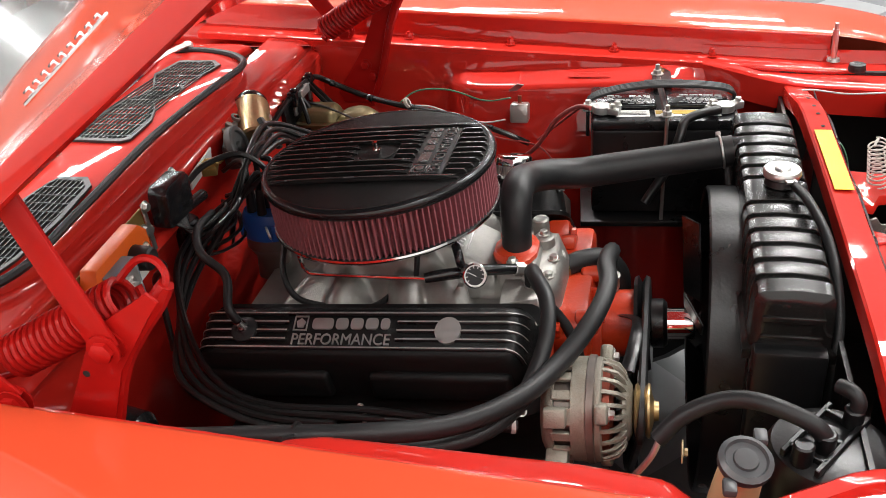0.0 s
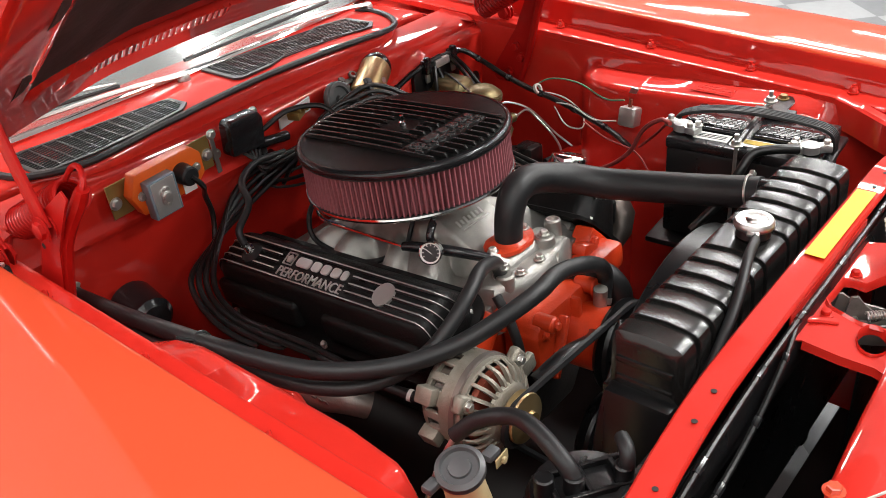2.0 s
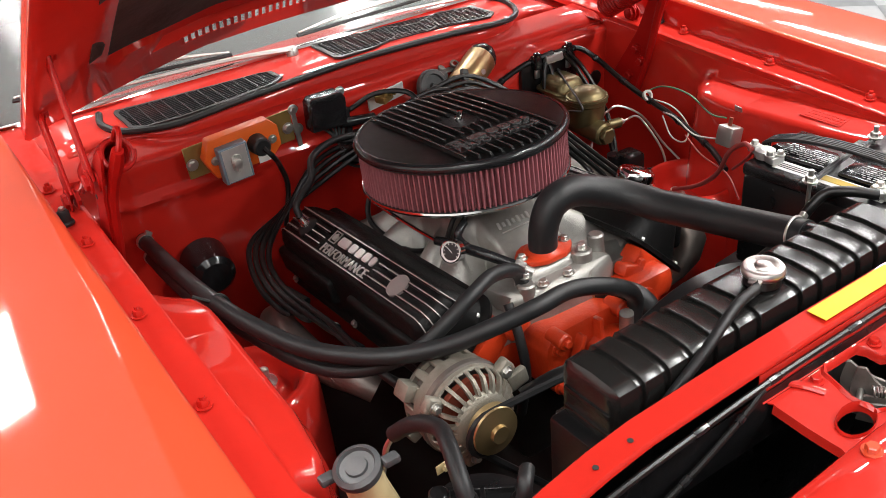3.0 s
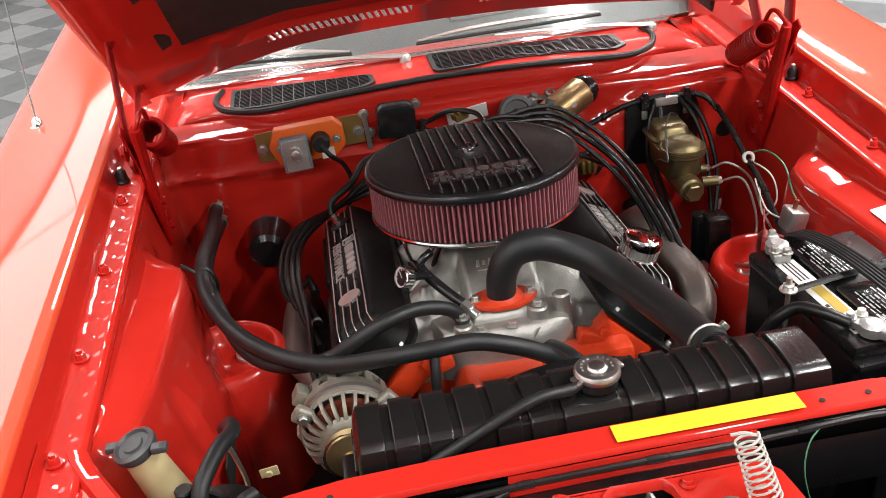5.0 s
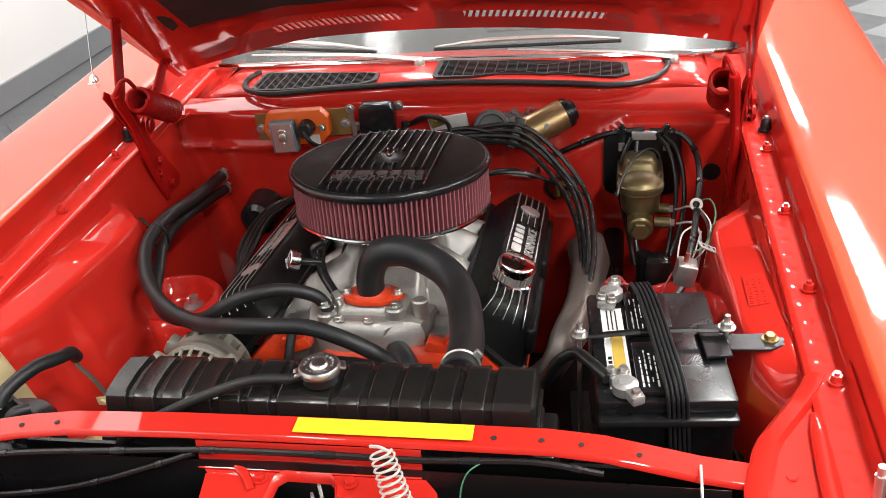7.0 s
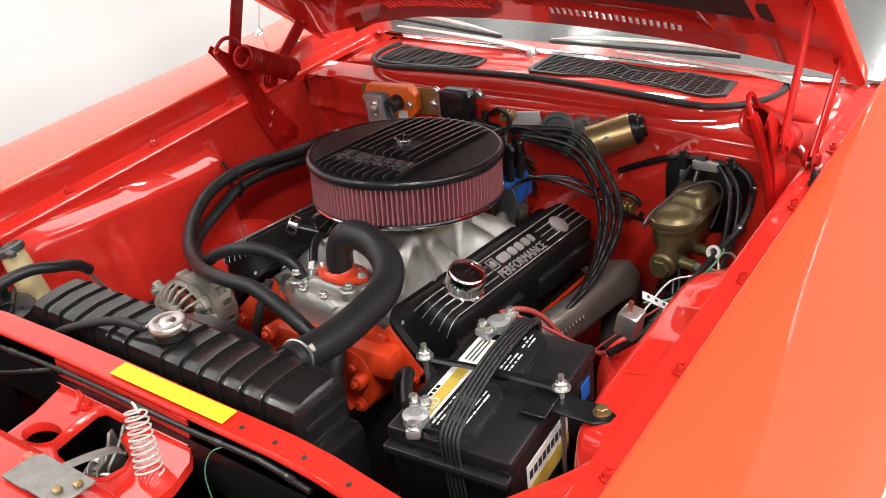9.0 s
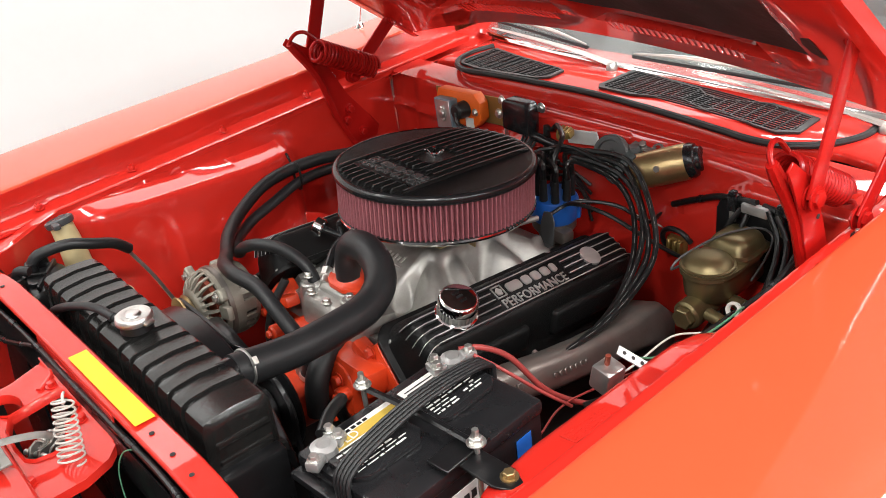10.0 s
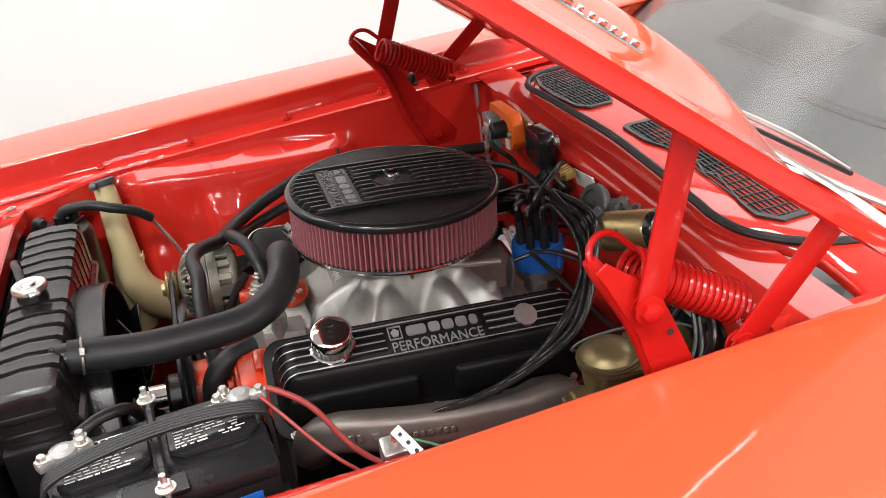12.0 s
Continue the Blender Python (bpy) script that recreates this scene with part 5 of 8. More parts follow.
bm = BM()
rev(bm, [(0.03, 0), (0.075, 0.0), (0.078, 0.006), (0.066, 0.012), (0.078, 0.018), (0.075, 0.024), (0.03, 0.024)], EN @ loc(0.02, -0.385, 0.62) @ rot("X", 90), 30)
rev(bm, [(0.03, 0), (0.085, 0.0), (0.088, 0.006), (0.076, 0.012), (0.088, 0.018), (0.085, 0.024), (0.03, 0.024)], EN @ loc(-0.01, -0.36, 0.44) @ rot("X", 90), 30)
part("pulley", bm, BLACK_SATIN, fan)
ALT = Vector((-0.300, -0.345, 0.712))
belt = thing("drive_belt", (-0.15, -0.40, 0.6), "black rubber drive belt round the pulleys", "belt")
bm = BM()
pa, pf, pc = Vector((-0.303, -0.412, 0.708)), Vector((-0.012, -0.412, 0.655)), Vector((-0.035, -0.40, 0.46))


def around(c, r, a0, a1, n=8):
    return [c + Vector((r * math.cos(radians(a0 + (a1 - a0) * k / n)), 0, r * math.sin(radians(a0 + (a1 - a0) * k / n)))) for k in range(n + 1)]


path = around(pa, 0.034, 250, 82, 8) + around(pf, 0.070, 80, -20, 6) + around(pc, 0.08, -10, -130, 6)
path.append(path[0])
tube(bm, path, 0.006, 6, 1, smooth=False)
part("belt_loop", bm, RUBBER, belt)

# ---- alternator ----
alt = thing("alternator", ALT, "bare cast aluminium alternator with finned windows", "alternator")
am = frame_of(ALT + Vector((0, 0.062, -0.004)), (0, -1, 0.06), (1, 0, 0))   # z towards the front of the car
bm = BM()
rev(bm, [(0, 0), (0.050, 0), (0.062, 0.006), (0.0665, 0.012), (0.0665, 0.018), (0.058, 0.018), (0.054, 0.010), (0, 0.008)], am, 40)
rev(bm, [(0.0665, 0.040), (0.070, 0.041), (0.071, 0.060), (0.064, 0.060), (0.0635, 0.040), (0.0665, 0.040)], am, 40)
rh = part("rear_housing", bm, ALT_ALU, alt, "grimy cast rear housing with square windows")
for k in range(15):
    b = BM()
    box(b, (0.008, 0.0135 if k % 3 else 0.024, 0.027), am @ rot("Z", 24 * k + 6) @ loc(0.0648, 0, 0.029), 0.0015, 1)
    part("housing_bar", b, ALT_ALU, rh)
for a in (150, 205, 262):
    b = BM()
    box(b, (0.022, 0.026, 0.030), am @ rot("Z", a) @ loc(0.074, 0, 0.022), 0.004)
    part("lug", b, ALT_ALU, rh)
bm = BM()
rev(bm, [(0, 0.008), (0.057, 0.012), (0.057, 0.058), (0, 0.058)], am, 28)
part("stator_core", bm, IRON, alt)
bm = BM()
rev(bm, [(0.0685, 0.060), (0.073, 0.061), (0.073, 0.070), (0.069, 0.072)], am, 40)
part("stator_ring", bm, IRON, alt)
bm = BM()
rev(bm, [(0.069, 0.070), (0.0705, 0.073), (0.0700, 0.079), (0.066, 0.081), (0.064, 0.079), (0.066, 0.073), (0.069, 0.070)], am, 40)
rev(bm, [(0, 0.119), (0.018, 0.120), (0.034, 0.117), (0.044, 0.111), (0.0455, 0.106), (0.042, 0.103), (0, 0.103)], am, 32)
FINS = []
for k in range(24):
    a = 15 * k
    mm = am @ rot("Z", a)
    FINS.append(loft(BM(), [[mm @ Vector((r, w, z)) for w, z in ((-0.0030, z0), (0.0030, z0), (0.0024, z0 + 0.008), (-0.0024, z0 + 0.008))] for r, z0 in ((0.0435, 0.104), (0.053, 0.1005), (0.063, 0.0925), (0.0685, 0.078))]))
for a in (35, 145, 265):
    mm = am @ rot("Z", a)
    box(bm, (0.030, 0.026, 0.018), mm @ loc(0.074, 0, 0.082), 0.005)
box(bm, (0.036, 0.028, 0.014), am @ rot("Z", 12) @ loc(0.083, 0, 0.085), 0.005)
fh = part("front_housing", bm, ALT_ALU, alt, "finned aluminium front housing", sharp=45)
for b in FINS:
    part("fin", b, ALT_ALU, fh)
bm = BM()
rev(bm, [(0.030, 0.080), (0.058, 0.080), (0.058, 0.090), (0.030, 0.094)], am, 28)
part("winding", bm, COPPER, alt, "copper red windings")
for a in (35, 145, 265):
    bm = BM()
    hexbolt(bm, am @ rot("Z", a) @ loc(0.074, 0, 0.091), 0.0065, 0.006)
    part("bolt", bm, STEEL, alt)
bm = BM()
rev(bm, [(0, 0.119), (0.020, 0.119), (0.034, 0.121), (0.037, 0.124), (0.028, 0.131), (0.037, 0.138), (0.036, 0.141), (0.024, 0.143), (0.014, 0.146), (0.013, 0.152), (0, 0.152)], am, 30)
part("pulley", bm, BRASS, alt, "yellow zinc pulley")
bm = BM()
tube(bm, [ALT + Vector((0.07, -0.045, 0.012)), (-0.16, -0.40, 0.735), (-0.09, -0.40, 0.715), (-0.03, -0.37, 0.68)], 0.010, 6, 4, flat=0.3)
part("adjusting_arm", bm, BLACK_SATIN, alt)

# ---- battery ----
bat = thing("battery", (0.428, -0.42, 0.66), "black car battery with white and gold labels under a hold-down strap", "battery")
BT = loc(0.428, -0.420, 0) @ rot("Z", 4.8)
bm = BM()
box(bm, (0.172, 0.258, 0.172), BT @ loc(0, 0, 0.752), 0.006)
part("case", bm, BLACK_SATIN, bat)
bm = BM()
box(bm, (0.176, 0.262, 0.022), BT @ loc(0, 0, 0.8475), 0.006)
box(bm, (0.176, 0.020, 0.012), BT @ loc(0, -0.135, 0.832), 0.004)
lidb = part("lid", bm, LID_BLACK, bat)
for cy in (-0.066, 0.066):
    b = BM()
    prism(b, [(-0.030, -0.056), (0.018, -0.056), (0.032, -0.040), (0.032, 0.040), (0.018, 0.056), (-0.030, 0.056)], 0.009, BT @ loc(-0.006, cy, 0.8585), 0.003)
    cv = part("vent_cover", b, BLACK_GLOSS, lidb, "black vent cap strip with white print")
    rr = random.Random(7 if cy < 0 else 11)
    for row in range(7):
        y = -0.046
        while y < 0.030:
            w = rr.uniform(0.004, 0.017)
            if rr.random() < 0.8:
                b = BM()
                box(b, (rr.choice((0.0014, 0.0018, 0.0026)), w, 0.0006), BT @ loc(-0.028 + 0.0064 * row, cy + y + w / 2, 0.8681))
                part("print_bar", b, FADED_PRINT, cv)
            y += w + rr.uniform(0.002, 0.004)
for (cx, cy, sx, sy, mat, nm) in ((-0.0555, 0.055, 0.030, 0.062, WHITE, "white_label"), (-0.0555, -0.045, 0.030, 0.118, WHITE, "white_label"), (-0.053, -0.045, 0.016, 0.116, GOLD_PRINT, "gold_stripe")):
    b = BM()
    box(b, (sx, sy, 0.0008), BT @ loc(cx, cy, 0.8590 + (0.0009 if mat is GOLD_PRINT else 0)))
    part(nm, b, mat, lidb)
part("word", lettering("GOLD", 0.019, 0.0004, BT @ loc(-0.053, -0.085, 0.8606) @ rot("Z", 90)), WHITE, lidb, "white word GOLD on a gold stripe")
for j in range(7):
    b = BM()
    box(b, (0.005, 0.0065, 0.0004), BT @ loc(-0.0655, -0.094 + 0.0095 * j, 0.8597))
    part("print_bar", b, BLACK_SATIN, lidb)
for j in range(3):
    b = BM()
    box(b, (0.002, 0.05, 0.0004), BT @ loc(-0.062 + 0.006 * j, 0.055, 0.8597))
    part("print_bar", b, BLACK_SATIN, lidb)
# label on the fender side
b = BM()
box(b, (0.0008, 0.12, 0.06), BT @ loc(0.0868, -0.03, 0.79))
sl = part("side_label", b, WHITE, bat)
b = BM()
box(b, (0.0008, 0.12, 0.028), BT @ loc(0.0874, -0.03, 0.772))
part("gold_stripe", b, GOLD_PRINT, sl)
for j in range(8):
    b = BM()
    box(b, (0.0006, 0.0085, 0.012), BT @ loc(0.0876, -0.080 + 0.0125 * j, 0.802))
    part("print_bar", b, DARK, sl)
b = BM()
box(b, (0.0008, 0.028, 0.03), BT @ loc(0.0874, 0.09, 0.81))
part("blue_label", b, BLUE, sl)
for cy in (-0.112, 0.112):
    tm = BT @ loc(-0.052, cy, 0.858)
    b = BM()
    rev(b, [(0, 0), (0.010, 0), (0.0088, 0.020), (0, 0.020)], tm, 16)
    part("terminal_post", b, LEAD, bat)
# carrying strap
strap = empty("carrying_strap", BT @ Vector((0, 0, 0.88)))
strap.parent = bat
tagged(strap, "black ribbed carrying strap")
for dx in (-0.0116, -0.0058, 0.0, 0.0058, 0.0116):
    b = BM()
    tube(b, [BT @ Vector((px + dx * q, py, pz)) for px, py, pz, q in ((0.016, -0.137, 0.78, 1.0), (0.012, -0.138, 0.84, 1.0), (0.009, -0.132, 0.876, 1.0), (0.004, -0.085, 0.890, 1.0), (-0.002, 0.0, 0.896, 1.0), (-0.006, 0.075, 0.890, 1.0), (-0.01, 0.130, 0.874, 1.0), (-0.012, 0.137, 0.85, 1.0), (-0.012, 0.137, 0.80, 1.0))], 0.0034, 8, 4, flat=0.7)
    part("cord", b, RUBBER, strap)
hold = thing("battery_hold_down", (0.427, -0.42, 0.87), "black steel battery hold-down bar with threaded rods", "bracket")
A_, B_ = Vector((0.324, -0.432, 0.872)), Vector((0.522, -0.411, 0.876))
b = BM()
tube(b, [A_, A_.lerp(B_, 0.5) + Vector((0, 0, 0.004)), B_], 0.006, 6, 3, flat=0.6)
box(b, (0.034, 0.075, 0.005), loc(0.505, -0.425, 0.866) @ rot("Z", 6.5), 0.001, 1)
part("bar", b, BLACK_SATIN, hold)
b = BM()
prism(b, [(-0.045, -0.020), (0.03, -0.022), (0.052, -0.012), (0.055, 0.004), (0.03, 0.016), (-0.045, 0.016)], 0.004, loc(0.545, -0.418, 0.860) @ rot("Z", 4), 0.001, 1)
part("tab", b, BLACK_SATIN, hold)
for p in (A_, B_):
    b = BM()
    hexbolt(b, loc(*(p + Vector((0, 0, 0.003)))), 0.0085, 0.008, True, 0.012)
    rod(b, p - Vector((0, 0, 0.22)), p, 0.0035, 8)
    part("rod", b, STEEL, hold)
b = BM()
hexbolt(b, loc(0.579, -0.414, 0.864), 0.0078, 0.007)
part("bolt", b, BRASS, hold)


def clamp(at, turn):
    c = thing("battery_clamp", at, "grey lead battery terminal clamp with bolts", "clamp", "battery clamps")
    m = loc(*at) @ rot("Z", turn)
    b = BM()
    rev(b, [(0.009, 0.0), (0.017, 0.0), (0.017, 0.013), (0.009, 0.016)], m, 16)
    box(b, (0.026, 0.018, 0.014), m @ loc(0.022, 0, 0.007), 0.003)
    box(b, (0.022, 0.026, 0.012), m @ loc(-0.024, 0.002, 0.006), 0.003)
    part("clamp_body", b, LEAD, c)
    for dx, dy in ((0.026, 0.0), (-0.028, -0.006), (-0.022, 0.010)):
        b = BM()
        hexbolt(b, m @ loc(dx, dy, 0.013), 0.006, 0.007)
        part("bolt", b, STEEL, c)
    return c


clamp(BT @ Vector((-0.052, 0.112, 0.862)), 80)
clamp(BT @ Vector((-0.052, -0.112, 0.862)), -60)

# ---- brake master cylinder ----
mc = thing("brake_master_cylinder", (0.43, 0.22, 0.76), "gold-plated brake master cylinder on the firewall", "cylinder")
MM = loc(0.432, 0.205, 0.0)
b = BM()
loft(b, [[MM @ Vector((x, y, z)) for x, y in rounded(w, d, r, 5)] for w, d, r, z in ((0.056, 0.10, 0.02, 0.745), (0.074, 0.145, 0.033, 0.762), (0.080, 0.158, 0.038, 0.80), (0.088, 0.166, 0.042, 0.803), (0.088, 0.166, 0.042, 0.809))])
part("reservoir", b, BRASS_DULL, mc, "grimy gold-plated fluid reservoir")
b = BM()
rod(b, (0.432, 0.108, 0.742), (0.432, 0.31, 0.755), 0.025, 20, bev=0.004)
rod(b, (0.432, 0.096, 0.7415), (0.432, 0.112, 0.742), 0.019, 6, bev=0.002)
rod(b, (0.46, 0.13, 0.748), (0.49, 0.125, 0.748), 0.011, 10)
rod(b, (0.46, 0.19, 0.748), (0.49, 0.185, 0.748), 0.011, 10)
part("bore", b, BRASS_DULL, mc)
for y in (0.125, 0.185):
    b = BM()
    rod(b, (0.484, y, 0.748), (0.498, y - 0.001, 0.749), 0.0075, 6, bev=0.001)
    part("line_nut", b, STEEL, mc)
b = BM()
box(b, (0.11, 0.012, 0.09), loc(0.432, 0.318, 0.76), 0.01)
part("mounting_flange", b, BRASS_DULL, mc)
b = BM()
rev(b, [(0.0445, 0.0), (0.0458, 0.002), (0.0458, 0.004), (0.0430, 0.0048), (0.0448, 0.0062), (0.0446, 0.008), (0.0405, 0.009), (0.037, 0.0145), (0.029, 0.021), (0.016, 0.0245), (0, 0.0255)], loc(0.432, 0.166, 0.809), 32)
loft(b, [[Vector((0.432 + x, 0.246 + y, z)) for x, y in rounded(w, d, r, 3)] for w, d, r, z in ((0.088, 0.094, 0.02, 0.809), (0.088, 0.094, 0.02, 0.814), (0.074, 0.082, 0.016, 0.817), (0.066, 0.074, 0.016, 0.830), (0.057, 0.064, 0.014, 0.8365), (0.042, 0.048, 0.012, 0.839))])
part("reservoir_lid", b, BRASS_DULL, mc, "domed gold-plated reservoir lid")
b = BM()
tube(b, [(0.388, 0.20, 0.772), (0.384, 0.165, 0.795), (0.387, 0.13, 0.805), (0.393, 0.15, 0.822), (0.412, 0.205, 0.837), (0.43, 0.245, 0.8415), (0.45, 0.280, 0.839), (0.470, 0.29, 0.825), (0.478, 0.26, 0.80), (0.478, 0.22, 0.775)], 0.0022, 6, 5)
part("wire_bail", b, GEAR_GREY, mc)
for pts in (((0.49, 0.143, 0.748), (0.52, 0.138, 0.752), (0.535, 0.12, 0.73), (0.525, 0.06, 0.69), (0.50, 0.02, 0.64)), ((0.49, 0.203, 0.748), (0.525, 0.198, 0.756), (0.55, 0.15, 0.74), (0.545, 0.08, 0.70), (0.55, 0.02, 0.66), (0.52, -0.01, 0.62))):
    b = BM()
    tube(b, pts, 0.0025, 8, 5)
    thing_mesh("brake_line", b, STEEL, "thin bare steel brake line bent down from the cylinder", "pipe", "brake lines")

mc.location += Vector((-0.011, 0.020, 0.0))

# black wiring block behind the cylinder
fuse = thing("bulkhead_connector", (0.43, 0.33, 0.83), "black bulkhead wiring connector on the firewall", "connector")
b = BM()
prism(b, rounded(0.158, 0.140, 0.022, 5), 0.020, Matrix(((1, 0, 0, 0.427), (0, 0, -1, 0.334), (0, 1, 0, 0.798), (0, 0, 0, 1))), 0.005)
part("connector_body", b, BLACK_SATIN, fuse)
for x in (0.385, 0.475):
    b = BM()
    box(b, (0.018, 0.020, 0.030), loc(x, 0.308, 0.868), 0.003)
    box(b, (0.012, 0.014, 0.010), loc(x, 0.304, 0.886), 0.003)
    part("clip", b, BLACK_GLOSS, fuse)
    b = BM()
    box(b, (0.013, 0.006, 0.020), loc(x, 0.306, 0.842), 0.002)
    part("latch", b, STEEL, fuse, "bright steel latch")
b = BM()
box(b, (0.05, 0.014, 0.018), loc(0.43, 0.303, 0.868), 0.003)
part("clip_bar", b, LEAD, fuse)
b = BM()
rod(b, (0.568, 0.350, 0.777), (0.568, 0.318, 0.777), 0.022, 18, bev=0.004)
thing_mesh("rubber_plug", b, RUBBER, "round black rubber plug in the red firewall", "plug")

# ---- wiper motor ----
wm_ = thing("wiper_motor", (0.24, 0.34, 0.89), "gold-coloured round wiper motor below the cowl", "motor")
P0, P1 = Vector((0.178, 0.305, 0.868)), Vector((0.282, 0.352, 0.906))
b = BM()
m = frame_of(P0, P1 - P0)
rev(b, [(0, 0), (0.030, 0), (0.0335, 0.004), (0.0335, 0.098), (0.031, 0.102), (0, 0.102)], m, 32)
can = part("motor_can", b, BRASS, wm_, "gold-coloured motor can")
b = BM()
rev(b, [(0, 0.1), (0.0315, 0.1), (0.0325, 0.108), (0.029, 0.116), (0.024, 0.118), (0.022, 0.126), (0.010, 0.128), (0, 0.128)], m, 28)
part("motor_end", b, BLACK_GLOSS, wm_)
b = BM()
rev(b, [(0, 0), (0.006, 0), (0.006, 0.002), (0, 0.002)], frame_of(P0.lerp(P1, 0.45) + Vector((0.008, -0.031, 0.008)), (0.1, -1, 0.25)), 12)
part("screw", b, STEEL, wm_)
b = BM()
box(b, (0.07, 0.03, 0.055), loc(0.135, 0.33, 0.875) @ rot("Z", 15) @ rot("Y", -12), 0.010)
rev(b, [(0, 0), (0.036, 0), (0.038, 0.004), (0.0375, 0.013), (0.035, 0.0155), (0.028, 0.0155), (0.026, 0.011), (0.010, 0.010), (0.008, 0.017), (0, 0.017)], frame_of((0.115, 0.318, 0.885), (0.15, -1, 0.35)), 24)
part("gear_case", b, GEAR_GREY, wm_)
b = BM()
box(b, (0.085, 0.004, 0.032), loc(0.020, 0.338, 0.890) @ rot("Y", -8) @ rot("X", 12), 0.001, 1)
part("mounting_plate", b, WHITE, wm_, "white painted mounting plate")
b = BM()
prism(b, [(-0.036, -0.010), (0.034, -0.012), (0.040, 0.002), (0.032, 0.012), (-0.030, 0.012)], 0.004, frame_of((0.172, 0.350, 0.900), (0.1, -0.45, 0.9), (1, 0, 0)), 0.001, 1)
rev(b, [(0.0055, 0), (0.0105, 0), (0.0105, 0.006), (0.0055, 0.006)], frame_of((0.197, 0.347, 0.904), (0.1, -0.5, 0.9)), 16)
hexbolt(b, frame_of((0.162, 0.347, 0.903), (0.1, -0.45, 0.9)), 0.0075, 0.007)
part("motor_bracket", b, LATCH, wm_, "grey steel motor bracket with a bolt")

# ---- ignition module and regulator on the firewall ----
ig = thing("ignition_module", (-0.305, 0.33, 0.89), "orange ignition module on a gold bracket with a round plug", "ignition module")
FM = loc(-0.302, 0.331, 0.895) @ rot("X", 90) @ rot("Z", 3)   # x right, y up, z towards the front of the car
b = BM()
box(b, (0.215, 0.062, 0.003), FM @ loc(0, 0.0, 0.003), 0.001, 1)
br = part("bracket", b, GOLD_BRACKET, ig, "gold chromate mounting bracket")
for x in (-0.097, 0.097):
    b = BM()
    hexbolt(b, FM @ loc(x, -0.004, 0.004), 0.008, 0.006)
    part("bolt", b, STEEL, br)
b = BM()
prism(b, [(-0.078, 0.0), (-0.062, 0.036), (0.055, 0.036), (0.072, 0.018), (0.072, -0.020), (0.050, -0.040), (-0.062, -0.040)], 0.026, FM @ loc(-0.004, 0.004, 0.006), 0.003)
part("module_body", b, ORANGE, ig, "orange painted module body")
b = BM()
box(b, (0.056, 0.070, 0.022), FM @ loc(-0.032, -0.010, 0.042), 0.003)
hs = part("heat_sink", b, BLUE_GREY, ig, "blue-grey transistor plate")
b = BM()
box(b, (0.046, 0.064, 0.0012), FM @ loc(-0.032, -0.010, 0.0533), 0.0004, 1)
part("face_plate", b, ALU_FACE, hs)
b = BM()
prism(b, rounded(0.020, 0.034, 0.009, 4), 0.003, FM @ loc(-0.032, -0.008, 0.054), 0.0008, 1)
rev(b, [(0, 0), (0.0085, 0), (0.0085, 0.006), (0.006, 0.007), (0, 0.007)], FM @ loc(-0.032, -0.008, 0.056), 18)
for dy in (-0.014, 0.014):
    hexbolt(b, FM @ loc(-0.032, -0.008 + dy, 0.056), 0.0035, 0.003, False)
part("transistor", b, STEEL, hs)
b = BM()
rod(b, FM @ Vector((0.020, 0.004, 0.03)), FM @ Vector((0.020, 0.004, 0.062)), 0.019, 18, r1=0.017, bev=0.003)
part("plug", b, RUBBER, ig)
b = BM()
tube(b, [FM @ Vector((0.020, 0.004, 0.062)), FM @ Vector((0.034, -0.02, 0.066)), (-0.245, 0.30, 0.84), (-0.235, 0.305, 0.79), (-0.26, 0.29, 0.72)], 0.005, 8, 5)
part("cable", b, WIRE, ig)
b = BM()
box(b, (0.026, 0.022, 0.001), FM @ loc(0.030, -0.026, 0.0325))
part("print_label", b, WHITE, ig)
for x in (-0.062, 0.052):
    b = BM()
    hexbolt(b, FM @ loc(x, 0.0, 0.032), 0.006, 0.005)
    part("bolt", b, STEEL, ig)
vr = thing("voltage_regulator", (-0.13, 0.335, 0.91), "black box voltage regulator on the firewall", "regulator")
b = BM()
prism(b, [(-0.040, -0.032), (0.036, -0.036), (0.040, 0.020), (0.030, 0.034), (-0.030, 0.034), (-0.038, 0.026)], 0.034, loc(-0.128, 0.332, 0.912) @ rot("X", 90), 0.005)
part("regulator_box", b, BLACK_GLOSS, vr)
for x, z in ((-0.182, 0.886), (-0.084, 0.932)):
    b = BM()
    hexbolt(b, loc(x, 0.333, z) @ rot("X", 90), 0.0075, 0.006)
    part("bolt", b, STEEL, vr)
b = BM()
box(b, (0.010, 0.003, 0.085), loc(-0.188, 0.326, 0.895) @ rot("Y", -4), 0.001, 1)
hexbolt(b, loc(-0.190, 0.324, 0.93) @ rot("X", 90), 0.007, 0.006)
thing_mesh("ground_strap", b, STEEL, "bare braided ground strap on the firewall", "strap")

# black round blower bump and can on the firewall
b = BM()
rod(b, (-0.420, 0.34, 0.695), (-0.425, 0.255, 0.690), 0.046, 28, r1=0.040, bev=0.010)
thing_mesh("vacuum_canister", b, BLACK_GLOSS, "shiny black round canister on the firewall", "canister")
b = BM()
rev(b, [(0, 0), (0.022, 0), (0.022, 0.006), (0.010, 0.012), (0.008, 0.028), (0, 0.030)], loc(-0.470, -0.018, 0.637) @ rot("Y", 8), 18)
thing_mesh("grommet_stud", b, STEEL, "steel stud with a washer on the inner fender", "stud")

